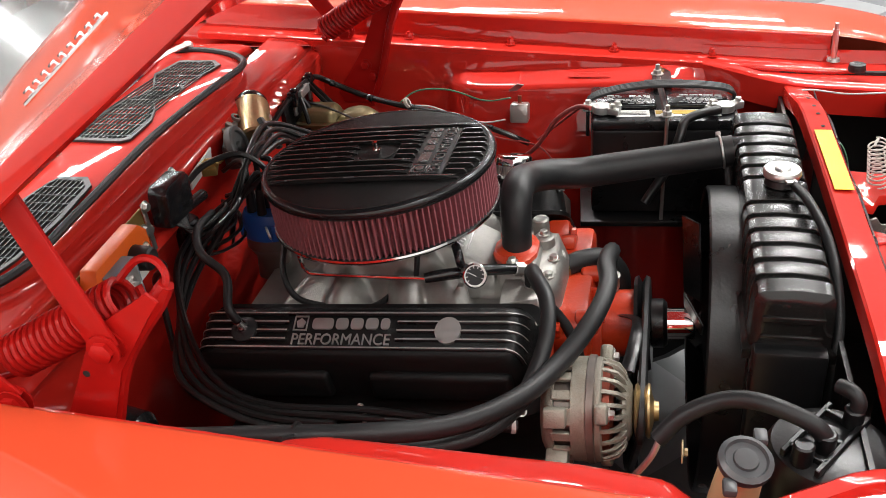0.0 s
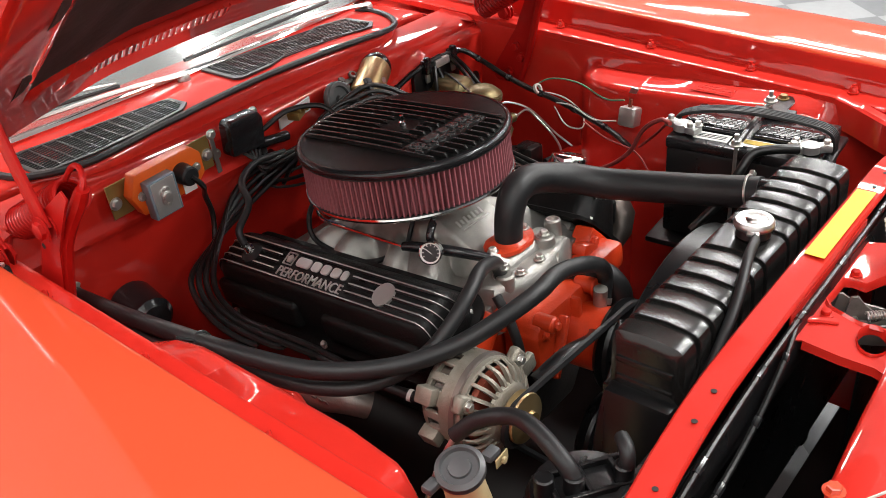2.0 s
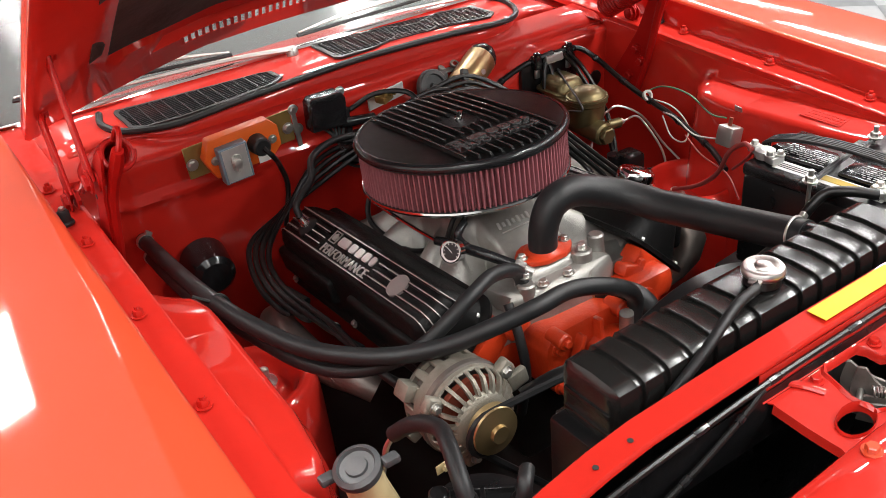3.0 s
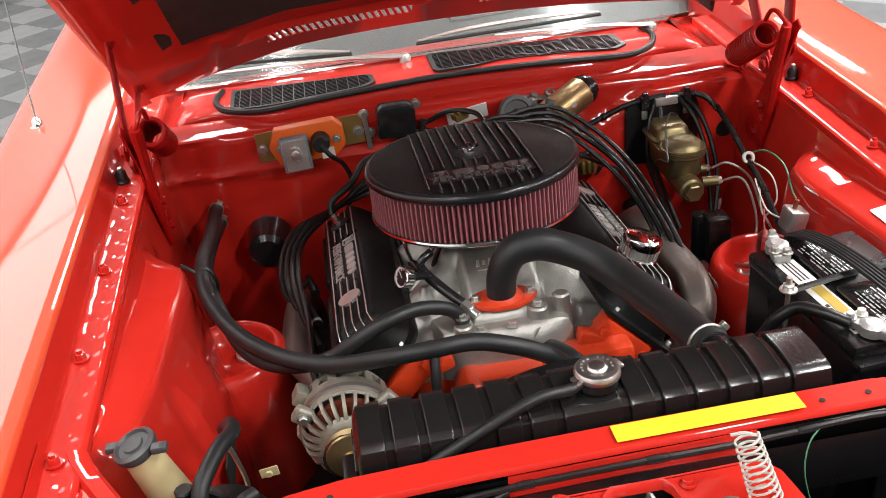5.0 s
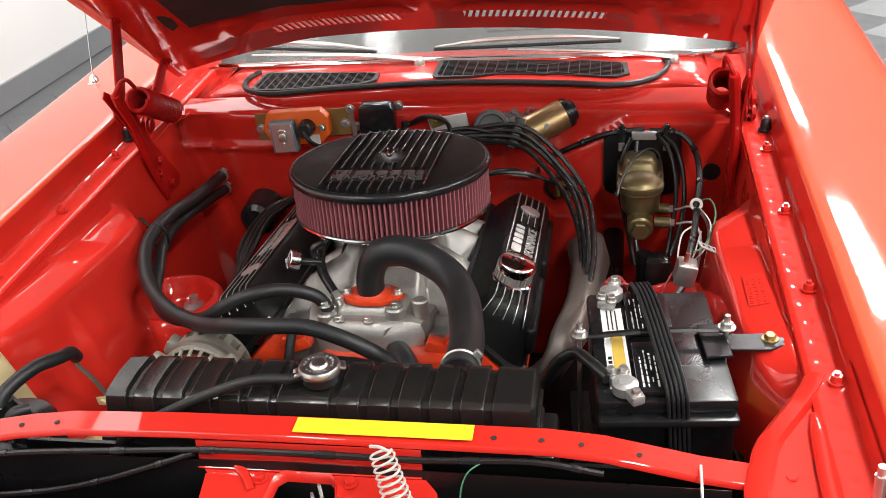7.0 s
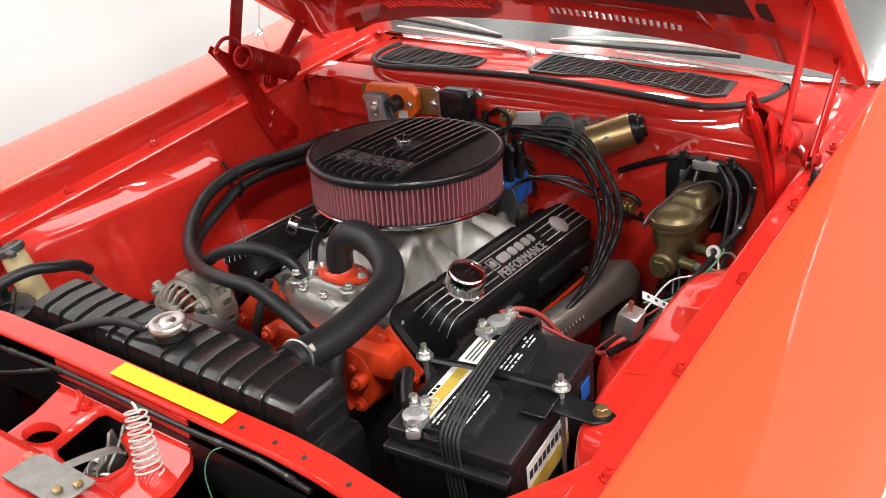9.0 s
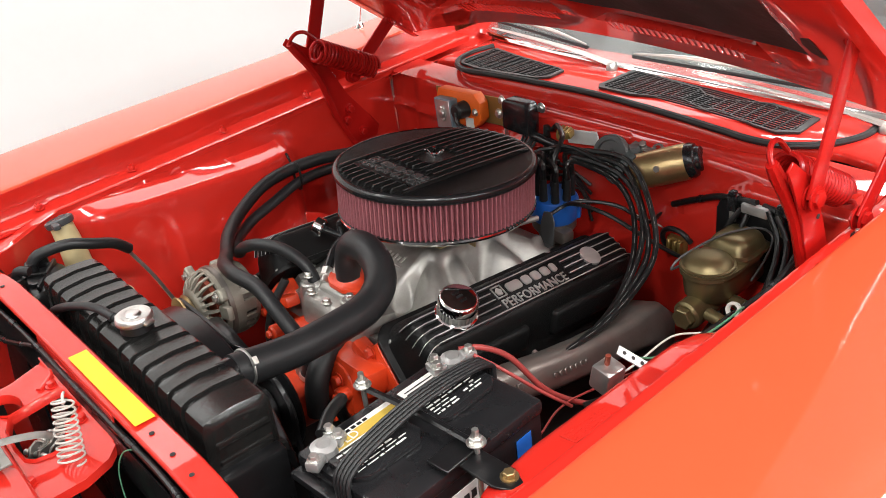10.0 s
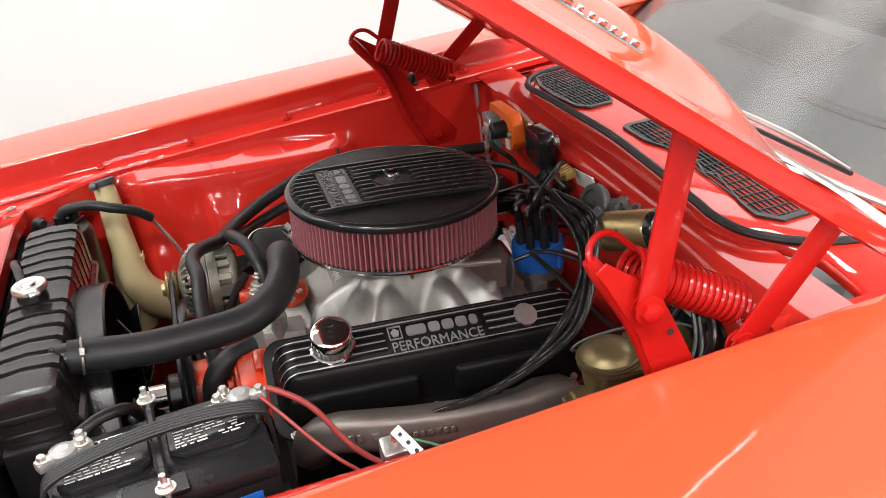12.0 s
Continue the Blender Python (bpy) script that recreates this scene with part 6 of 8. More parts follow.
# ---- washer bottle and vapour canister ----
wb = thing("washer_bottle", (-0.56, -0.50, 0.55), "yellowed plastic washer bottle with a black cap", "bottle")
b = BM()
tube(b, [(-0.546, -0.514, 0.868), (-0.537, -0.511, 0.83), (-0.514, -0.507, 0.74), (-0.497, -0.498, 0.65), (-0.495, -0.455, 0.595), (-0.498, -0.38, 0.575)], [0.022, 0.024, 0.028, 0.035, 0.042, 0.040], 18, 5)
tube(b, [(-0.515, -0.507, 0.74), (-0.528, -0.515, 0.66), (-0.535, -0.52, 0.53)], [0.024, 0.034, 0.036], 14, 4)
part("bottle_body", b, PLASTIC_CREAM, wb)
b = BM()
rev(b, [(0, 0), (0.0255, 0), (0.0275, 0.004), (0.0275, 0.012), (0.022, 0.015), (0.020, 0.011), (0.013, 0.011), (0.012, 0.014), (0, 0.015)], frame_of((-0.546, -0.514, 0.867), (-0.30, -0.10, 1)), 28)
box(b, (0.02, 0.014, 0.010), loc(-0.516, -0.531, 0.880), 0.003)
box(b, (0.02, 0.014, 0.010), loc(-0.578, -0.499, 0.866), 0.003)
part("cap", b, CAP_GREY, wb)
cn = thing("vapour_canister", (-0.46, -0.61, 0.70), "black plastic vapour canister with hose nipples", "canister")
b = BM()
rev(b, [(0, 0), (0.066, 0), (0.069, 0.01), (0.069, 0.128), (0.063, 0.140), (0.048, 0.144), (0, 0.146)], loc(-0.458, -0.615, 0.685), 32)
cb = part("canister_body", b, BLACK_SATIN, cn)
for dx, dy, lx, ly in ((0, 0.030, 0.105, 0.006), (0, -0.012, 0.115, 0.006), (-0.038, 0.009, 0.006, 0.045), (0.0, 0.009, 0.006, 0.045), (0.038, 0.009, 0.006, 0.045)):
    b = BM()
    box(b, (lx, ly, 0.010), loc(-0.458, -0.615, 0.832) @ rot("Z", -35) @ loc(dx, dy, 0), 0.001, 1)
    part("rib", b, BLACK_SATIN, cb)
for px, py in ((-0.490, -0.580), (-0.470, -0.605), (-0.425, -0.640)):
    b = BM()
    rod(b, (px, py, 0.822), (px, py, 0.853), 0.0115, 12, bev=0.002)
    part("nipple", b, BLACK_SATIN, cn)
b = BM()
tube(b, [(-0.470, -0.605, 0.845), (-0.466, -0.588, 0.862), (-0.448, -0.54, 0.869), (-0.436, -0.50, 0.858), (-0.444, -0.458, 0.838), (-0.458, -0.430, 0.810)], 0.0105, 10, 5)
thing_mesh("vapour_hose", b, RUBBER, "black rubber vapour hose bent over the canister", "hose")
b = BM()
tube(b, [(-0.425, -0.640, 0.842), (-0.424, -0.643, 0.858), (-0.417, -0.637, 0.868), (-0.404, -0.624, 0.866)], 0.0088, 10, 5)
thing_mesh("vapour_hose", b, RUBBER, "short black rubber elbow on the canister", "hose")

# ---- upper radiator hose ----
uh = thing("radiator_hose", E(-0.002, -0.207, 0.80), "thick black upper radiator hose with wire clamps", "hose")
b = BM()
tube(b, [(-0.034, -0.209, 0.774), (-0.031, -0.208, 0.835), (-0.010, -0.206, 0.872), (0.029, -0.206, 0.879), (0.072, -0.216, 0.868), (0.111, -0.244, 0.856), (0.136, -0.291, 0.848), (0.153, -0.358, 0.853), (0.167, -0.442, 0.863), (0.172, -0.539, 0.881)], [0.0235, 0.024, 0.0255, 0.026, 0.026, 0.026, 0.026, 0.0255, 0.0255], 20, 6)
part("hose_body", b, RUBBER, uh)
for p, d, r in ((Vector((-0.033, -0.2085, 0.798)), EN.to_3x3() @ Vector((0, 0, 1)), 0.0250), (Vector((0.171, -0.520, 0.878)), Vector((0.1, -1, 0.19)), 0.0265)):
    b = BM()
    m = frame_of(p, d)
    ring = [m @ Vector((r * math.cos(2 * math.pi * k / 28), r * math.sin(2 * math.pi * k / 28), 0)) for k in range(29)]
    tube(b, ring, 0.002, 6, 1, smooth=False)
    box(b, (0.008, 0.012, 0.008), m @ rot("Z", 40) @ loc(r + 0.005, 0, 0), 0.001, 1)
    part("clamp", b, STEEL, uh)

# ---- heater and bypass hoses ----
def hose(name, pts, r, label, mat=None, cat="hose", group="", seg=10):
    return thing_mesh(name, tube(BM(), pts, r, seg, 6), mat or RUBBER, label, cat, group)


def clamped(ob, pts, ends, r):
    """Worm-drive clamps near a hose's ends, as parts of the hose."""
    for a, b_ in ends:
        p, q = Vector(pts[a]), Vector(pts[b_])
        d = (q - p).normalized()
        m = frame_of(p + d * 0.014, d)
        b = BM()
        rev(b, [(r + 0.0004, -0.005), (r + 0.0018, -0.005), (r + 0.0018, 0.005), (r + 0.0004, 0.005)], m, 22)
        box(b, (0.007, 0.012, 0.009), m @ rot("Z", 55) @ loc(r + 0.004, 0, 0), 0.001, 1)
        part("hose_clamp", b, STEEL, ob, "bright steel hose clamp")


def loom(name, pts, r, label):
    """A wiring loom: the sleeve, and bands of tape wound round it."""
    ob = thing(name, pts[0], label, "wiring")
    part("sleeve", tube(BM(), pts, r, 8, 6), WIRE, ob)
    run = spline(pts, 6)
    for k in range(4, len(run) - 3, 7):
        p, q = Vector(run[k]), Vector(run[k + 1])
        b = BM()
        tube(b, [p, p.lerp(q, 0.5), q], [r * 1.15, r * 1.28, r * 1.15], 8, 2)
        part("tape_band", b, BLACK_GLOSS, ob)
    return ob


HA = [(-0.516, 0.338, 0.772), (-0.516, 0.300, 0.776), (-0.516, 0.172, 0.789), (-0.517, 0.031, 0.811), (-0.499, -0.088, 0.813), (-0.453, -0.185, 0.797), (-0.384, -0.258, 0.789), (-0.305, -0.305, 0.792), (-0.235, -0.342, 0.815), (-0.169, -0.357, 0.826), (-0.103, -0.351, 0.822), (-0.040, -0.355, 0.803), (0.010, -0.354, 0.773), (0.032, -0.350, 0.742), (0.026, -0.352, 0.712), (0.014, -0.354, 0.690)]
clamped(hose("heater_hose", HA, 0.0135, "long black heater hose from the firewall round to the pump", group="heater hoses"), HA, ((0, 1), (-1, -2)), 0.0135)
HB = [(-0.512, 0.338, 0.738), (-0.515, 0.30, 0.744), (-0.520, 0.180, 0.762), (-0.519, 0.079, 0.776), (-0.505, -0.014, 0.781), (-0.480, -0.097, 0.771), (-0.455, -0.168, 0.763), (-0.418, -0.221, 0.760), (-0.369, -0.256, 0.766), (-0.317, -0.273, 0.781), (-0.272, -0.283, 0.811), (-0.222, -0.277, 0.832), (-0.169, -0.256, 0.831), (-0.117, -0.243, 0.809), (-0.096, -0.240, 0.764)]
clamped(hose("heater_hose", HB, 0.0115, "black heater hose looping to the intake manifold", group="heater hoses"), HB, ((0, 1), (-1, -2)), 0.0115)
b = BM()
m = frame_of((-0.509, -0.012, 0.794), (0.1, 1, 0))
tube(b, [m @ Vector((0.022 * math.cos(2 * math.pi * k / 20) * 0.8, 0.032 * math.sin(2 * math.pi * k / 20), 0)) for k in range(21)], 0.003, 6, 1, smooth=False)
tube(b, [(-0.520, -0.015, 0.82), (-0.545, -0.01, 0.838)], 0.003, 6, 1, smooth=False)
thing_mesh("cable_tie", b, WIRE, "black plastic tie round the heater hoses", "tie")
hose("bypass_hose", [(0.000, -0.258, 0.731), (0.012, -0.272, 0.733), (0.032, -0.303, 0.737), (0.050, -0.338, 0.732), (0.060, -0.362, 0.702), (0.060, -0.368, 0.65)], [0.017, 0.0175, 0.019, 0.020, 0.020, 0.020], "short thick black bypass hose at the pump", seg=14)
b = BM()
rev(b, [(0.0178, -0.005), (0.0192, -0.005), (0.0192, 0.005), (0.0178, 0.005)], frame_of((0.014, -0.274, 0.733), (0.7, -0.8, 0.03)), 24)
box(b, (0.008, 0.012, 0.009), frame_of((0.014, -0.274, 0.733), (0.7, -0.8, 0.03)) @ rot("Z", 70) @ loc(0.022, 0, 0), 0.001, 1)
thing_mesh("hose_clamp", b, BRASS, "brass-coloured worm clamp on the bypass hose", "clamp")
hose("fuel_hose", [(-0.155, -0.27, 0.78), (-0.16, -0.30, 0.74), (-0.165, -0.32, 0.68), (-0.17, -0.31, 0.6)], 0.008, "thin black fuel hose beside the pump")

hose("vacuum_hose", [(-0.105, 0.150, 0.83), (-0.150, 0.140, 0.800), (-0.168, 0.115, 0.768), (-0.163, 0.060, 0.752), (-0.150, 0.010, 0.745), (-0.122, -0.025, 0.758), (-0.098, -0.030, 0.790), (-0.088, -0.028, 0.835)], 0.0048, "thin black vacuum hose looping under the filter", cat="hose", group="vacuum hoses", seg=8)
hose("vacuum_hose", [(-0.085, -0.060, 0.84), (-0.112, -0.066, 0.815), (-0.128, -0.062, 0.775), (-0.150, -0.050, 0.745), (-0.180, -0.030, 0.728)], 0.0042, "thin black vacuum hose dropping from the carburettor", cat="hose", group="vacuum hoses", seg=8)

# ---- fuel gauge and line ----
fg = thing("fuel_pressure_gauge", (-0.196, -0.182, 0.845), "small chrome fuel pressure gauge with a black dial", "gauge")
gm = frame_of((-0.180, -0.168, 0.837), (-0.80, -0.42, 0.42), (0.4, -0.9, 0)) @ Matrix.Scale(0.85, 4)
b = BM()
rev(b, [(0, -0.014), (0.018, -0.014), (0.0215, -0.010), (0.0215, 0.008), (0.0195, 0.0095), (0.0185, 0.006)], gm, 32)
part("gauge_case", b, CHROME, fg)
b = BM()
rev(b, [(0, 0.0055), (0.0188, 0.0055)], gm, 28)
part("dial", b, BLACK_SATIN, fg, "black dial with white marks")
b = BM()
for k in range(9):
    box(b, (0.0012, 0.004, 0.0005), gm @ loc(0, 0, 0.0062) @ rot("Z", -120 + 30 * k) @ loc(0, 0.0145, 0))
box(b, (0.0012, 0.015, 0.0005), gm @ loc(0, 0, 0.0066) @ rot("Z", 55) @ loc(0, 0.005, 0))
part("needle", b, WHITE, fg)
b = BM()
rev(b, [(0.0165, 0.006), (0.0183, 0.006), (0.0183, 0.0066), (0.0165, 0.0066)], gm, 28)
part("dial_ring", b, WHITE, fg)
b = BM()
rod(b, gm @ Vector((0, 0, -0.012)), (-0.138, -0.145, 0.820), 0.007, 10)
tube(b, [(-0.158, -0.088, 0.812), (-0.150, -0.112, 0.814), (-0.128, -0.170, 0.813), (-0.094, -0.216, 0.797)], [0.0075, 0.0090, 0.0090, 0.0080], 12, 4)
tube(b, [(-0.140, -0.146, 0.818), (-0.150, -0.142, 0.838), (-0.145, -0.139, 0.848), (-0.130, -0.132, 0.854)], 0.0068, 10, 4)
part("fitting", b, BLACK_GLOSS, fg)
b = BM()
rod(b, (-0.096, -0.213, 0.798), (-0.086, -0.227, 0.792), 0.0105, 6, bev=0.001)
rod(b, (-0.086, -0.227, 0.792), (-0.078, -0.238, 0.787), 0.0075, 12)
part("fitting_nut", b, STEEL, fg, "bright steel hose nut")
b = BM()
tube(b, [(-0.158, -0.090, 0.812), (-0.164, -0.02, 0.814), (-0.165, 0.075, 0.813), (-0.164, 0.093, 0.816), (-0.163, 0.101, 0.830), (-0.160, 0.102, 0.850), (-0.13, 0.09, 0.862)], 0.0032, 8, 6)
rod(b, (-0.132, -0.133, 0.853), (-0.106, -0.116, 0.880), 0.0045, 8)
part("fuel_line", b, CHROME, fg, "chrome fuel line under the filter")


# ---- radiator support, lock plate and header ----
def plate(bm, outline, holes, thickness, zf):
    """A sheet with openings; zf gives its height over the plan."""
    loops = []
    for ring in [outline] + holes:
        vs = [bm.verts.new((x, y, zf(x, y))) for x, y in ring]
        loops += [bm.edges.new((vs[k], vs[(k + 1) % len(vs)])) for k in range(len(vs))]
    bmesh.ops.triangle_fill(bm, use_beauty=True, edges=loops)
    thick(bm, thickness)
    return bm


bm = BM()
xs = [-0.56, -0.52, -0.47, -0.42, -0.36, -0.30, -0.15, 0.0, 0.15, 0.30, 0.36, 0.42, 0.47, 0.52, 0.545]
zs = [0.858, 0.864, 0.873, 0.884, 0.895, 0.901, 0.904, 0.904, 0.902, 0.899, 0.892, 0.878, 0.866, 0.858, 0.856]
ys = [-0.695, -0.693, -0.690, -0.687, -0.685, -0.683, -0.681, -0.680, -0.679, -0.677, -0.676, -0.675, -0.674, -0.673, -0.673]
rows = []
for x, y, z in zip(xs, ys, zs):
    rows.append([(x, y + 0.020, z - 0.030), (x, y + 0.020, z - 0.003), (x, y + 0.017, z), (x, y - 0.017, z - 0.0015), (x, y - 0.0195, z - 0.004), (x, y - 0.020, z - 0.009)])
sheet(bm, rows)
thick(bm, 0.002)
support = part("radiator_support", bm, RED_SHADED, car, "red radiator support bar with small holes", sharp=40)
for x in (-0.46, -0.367, -0.317, 0.235, 0.29, 0.335, 0.40):
    z = float(np.interp(x, xs, zs))
    y = float(np.interp(x, xs, ys))
    b = BM()
    rev(b, [(0, 0.0), (0.0036, 0.0), (0.0036, 0.0004), (0, 0.0004)], loc(x, y - 0.004, z + 0.0002), 12)
    part("hole", b, DARK, support)
b = BM()
box(b, (0.216, 0.027, 0.0010), loc(0.103, -0.6795, 0.9052) @ rot("Z", 0.6) @ rot("Y", 0.7), 0.0003, 1)
thing_mesh("yellow_label", b, YELLOW, "plain yellow tape label on the red support bar", "label")
# lock plate
b = BM()
zf = lambda x, y: 0.858 + 0.22 * max(-0.06, (y + 0.69)) + 0.05 * min(0, y + 0.75)
outline = [(-0.127, -0.702), (0.150, -0.702), (0.171, -0.724), (0.179, -0.760), (0.178, -0.80), (0.178, -0.84), (-0.125, -0.84), (-0.108, -0.80), (-0.110, -0.759), (-0.115, -0.714)]
hole_b = [(-0.028, -0.786), (-0.031, -0.757), (-0.026, -0.718), (-0.016, -0.710), (0.040, -0.711), (0.048, -0.720), (0.052, -0.738), (0.088, -0.752), (0.096, -0.770), (0.090, -0.792), (0.078, -0.800), (0.043, -0.802), (0.0, -0.798)]
hole_c = [(-0.060 + 0.029 * math.cos(a) + 0.006 * math.sin(a), -0.782 + 0.019 * math.sin(a)) for a in np.linspace(0, 2 * math.pi, 19)[:-1]]
plate(b, outline, [hole_b, hole_c], 0.0025, zf)
lock = part("lock_plate", b, RED_SHADED, car, "red hood lock plate with openings", sharp=30)
for ring in (hole_b, hole_c):
    b = BM()
    cx, cy = sum(p[0] for p in ring) / len(ring), sum(p[1] for p in ring) / len(ring)
    sheet(b, [[(cx + (x - cx) * f, cy + (y - cy) * f, zf(x, y) + dz) for x, y in ring] for f, dz in ((1.10, 0.0005), (1.05, 0.0045), (0.99, 0.002), (0.97, -0.010))], True)
    part("opening_lip", b, RED_SHADED, lock, sharp=60)
b = BM()
sheet(b, [[(x, -0.7005, 0.892), (x, -0.7015, 0.870), (x, -0.704, 0.8585), (x, -0.709, 0.8565)] for x in (-0.128, -0.06, 0.02, 0.10, 0.151)])
thick(b, 0.002)
part("plate_upstand", b, RED_SHADED, lock, sharp=60)
for side, edge in ((-1, outline[6:]), (1, outline[1:6])):
    b = BM()
    sheet(b, [[(x, y, zf(x, y)) for x, y in edge], [(x + side * 0.002, y, zf(x, y) - 0.012) for x, y in edge]])
    thick(b, 0.002)
    part("plate_fold", b, RED_SHADED, lock)
b = BM()
tube(b, [(-0.079, -0.703, 0.858), (-0.066, -0.715, 0.8545), (-0.052, -0.735, 0.850)], 0.006, 8, 4, flat=0.6)
part("pressed_rib", b, RED_SHADED, lock)
for x, y in ((-0.046, -0.718), (0.066, -0.718), (0.129, -0.812), (-0.075, -0.815)):
    b = BM()
    hexbolt(b, loc(x, y, zf(x, y)), 0.0068, 0.006)
    part("bolt", b, RED_SHADED, lock)
latch = thing("hood_latch", (0.03, -0.757, 0.79), "grey steel hood latch mechanism in the lock plate", "latch")
JM = frame_of((0.026, -0.756, 0.0), (0, 0, 1), (0.45, -0.89, 0)) @ Matrix.Diagonal((0.62, 1.0, 0.62, 1.0)) @ loc(0, 0, 0.465)      # x along the jaws, y to the rear
for k, (off, pts) in enumerate(((0.016, [(-0.066, 0.80), (0.050, 0.80), (0.058, 0.835), (0.030, 0.862), (-0.010, 0.868), (-0.040, 0.880), (-0.058, 0.898), (-0.070, 0.894), (-0.072, 0.85)]),
                                (0.005, [(-0.052, 0.80), (0.055, 0.80), (0.064, 0.840), (0.048, 0.866), (0.010, 0.858), (-0.012, 0.876), (-0.028, 0.902), (-0.044, 0.900), (-0.050, 0.86)]),
                                (-0.007, [(-0.040, 0.80), (0.052, 0.80), (0.066, 0.845), (0.052, 0.872), (0.030, 0.876), (0.012, 0.850), (-0.020, 0.852), (-0.040, 0.84)]),
                                (-0.017, [(-0.030, 0.80), (0.046, 0.80), (0.056, 0.838), (0.034, 0.856), (-0.010, 0.846), (-0.030, 0.83)]))):
    b = BM()
    prism(b, pts, 0.004, JM @ Matrix(((1, 0, 0, 0), (0, 0, 1, off), (0, 1, 0, 0), (0, 0, 0, 1))), 0.0012, 1)
    part("latch_jaw", b, LATCH, latch)
for x, z in ((-0.030, 0.845), (0.022, 0.832), (0.045, 0.850)):
    b = BM()
    rod(b, JM @ Vector((x, -0.022, z)), JM @ Vector((x, 0.024, z)), 0.0042, 10, bev=0.001)
    part("pivot_pin", b, STEEL, latch)
b = BM()
tube(b, coil(JM @ Vector((-0.01, -0.004, 0.862)), JM @ Vector((0.034, 0.0, 0.866)), 0.006, 7), 0.0014, 5, 1, smooth=False)
part("latch_spring", b, STEEL, latch)
b = BM()
tube(b, [(0.094, -0.764, 0.868), (0.090, -0.775, 0.875), (0.080, -0.800, 0.879), (0.070, -0.826, 0.880)], 0.0085, 8, 3, flat=0.2)
part("release_lever", b, LATCH, latch)
b = BM()
for z0, poly in ((0.8765, [(0.014, -0.834), (0.024, -0.823), (0.070, -0.823), (0.060, -0.875), (0.012, -0.875)]), (0.8805, [(0.070, -0.823), (0.132, -0.823), (0.130, -0.852), (0.122, -0.875), (0.060, -0.875)])):
    prism(b, poly, 0.0032, loc(0, 0, z0), 0.0006, 1)
prism(b, [(0.068, -0.824), (0.072, -0.824), (0.062, -0.874), (0.058, -0.874)], 0.0060, loc(0, 0, 0.8770))
plate_ob = part("striker_plate", b, LATCH, latch, "grey stepped steel plate")
for x, y in ((0.119, -0.839), (0.106, -0.858)):
    b = BM()
    hexbolt(b, loc(x, y, 0.8838), 0.0062, 0.004, False)
    part("bolt", b, BRASS, plate_ob)
b = BM()
tube(b, coil((0.138, -0.760, 0.846), (0.117, -0.742, 0.926), (0.0170, 0.0130), 10, per=16), 0.0015, 6, 1, smooth=False)
tube(b, [(0.103, -0.735, 0.926), (0.116, -0.740, 0.930), (0.129, -0.745, 0.927)], 0.002, 6, 3)
thing_mesh("hood_spring", b, ROPE, "pale upright conical coil spring on the lock plate", "spring")
# header panel across the front
b = BM()
rows = []
for x in np.linspace(-0.67, 0.67, 19):
    e = (abs(x) / 0.67) ** 2
    y0 = -0.812 - 0.05 * e
    rows.append([(x, y0, 0.825), (x, y0 - 0.001, 0.862), (x, y0 - 0.006, 0.8685), (x, y0 - 0.05, 0.873), (x, y0 - 0.14, 0.872), (x, y0 - 0.21, 0.855), (x, y0 - 0.235, 0.80), (x, y0 - 0.235, 0.62)])
sheet(b, rows)
thick(b, 0.0015)
header = part("header_panel", b, RED_SHADED, car, "smooth red header panel ahead of the radiator", sharp=50)
for x in (-0.117, 0.007, 0.33, -0.36):
    b = BM()
    hexbolt(b, loc(x, -0.835, 0.8705), 0.008, 0.007)
    part("bolt", b, RED, header)
# black duct panel and hose ahead of the radiator
b = BM()
box(b, (1.06, 0.006, 0.42), loc(0, -0.648, 0.625))
part("air_guide", b, BLACK_SATIN, car)
b = BM()
sheet(b, [[(x, -0.705, 0.868 - 0.018 * abs(x)) for x in np.linspace(-0.5, 0.5, 15)], [(x, -0.712, 0.840 - 0.02 * abs(x)) for x in np.linspace(-0.5, 0.5, 15)], [(x, -0.704, 0.79) for x in np.linspace(-0.5, 0.5, 15)]])
thick(b, 0.002)
part("support_web", b, BLACK_SATIN, car)
loom("wiring_loom", [(-0.50, -0.715, 0.85), (-0.36, -0.71, 0.867), (-0.22, -0.706, 0.875), (-0.12, -0.706, 0.882), (0.0, -0.706, 0.884), (0.15, -0.703, 0.880), (0.28, -0.702, 0.884), (0.36, -0.702, 0.872)], 0.0042, "taped black wiring loom clipped below the support bar")
loom("wiring_loom", [(-0.45, -0.725, 0.80), (-0.34, -0.722, 0.815), (-0.26, -0.72, 0.835), (-0.18, -0.715, 0.862), (-0.13, -0.708, 0.878)], 0.004, "loose black wiring loom ahead of the radiator")
thing_mesh("hood_cable", tube(BM(), [(-0.527, -0.702, 0.868), (-0.48, -0.76, 0.872), (-0.40, -0.84, 0.879), (-0.30, -0.90, 0.876)], 0.0016, 6, 5), ROPE, "pale hood release cable with a ring end", "cable")
b = BM()
rev(b, [(0.004, 0), (0.009, 0), (0.009, 0.003), (0.004, 0.003)], loc(-0.53, -0.698, 0.866), 14)
hexbolt(b, loc(-0.53, -0.698, 0.864), 0.005, 0.006, False)
thing_mesh("cable_eye", b, STEEL, "steel ring eye bolted to the support bar", "eye")
thing_mesh("prop_cable", tube(BM(), [(0.468, -0.678, 0.870), (0.467, -0.70, 0.872), (0.465, -0.76, 0.866), (0.462, -0.84, 0.872)], 0.0017, 6, 5), ROPE, "pale cable end on the support bar", "cable")
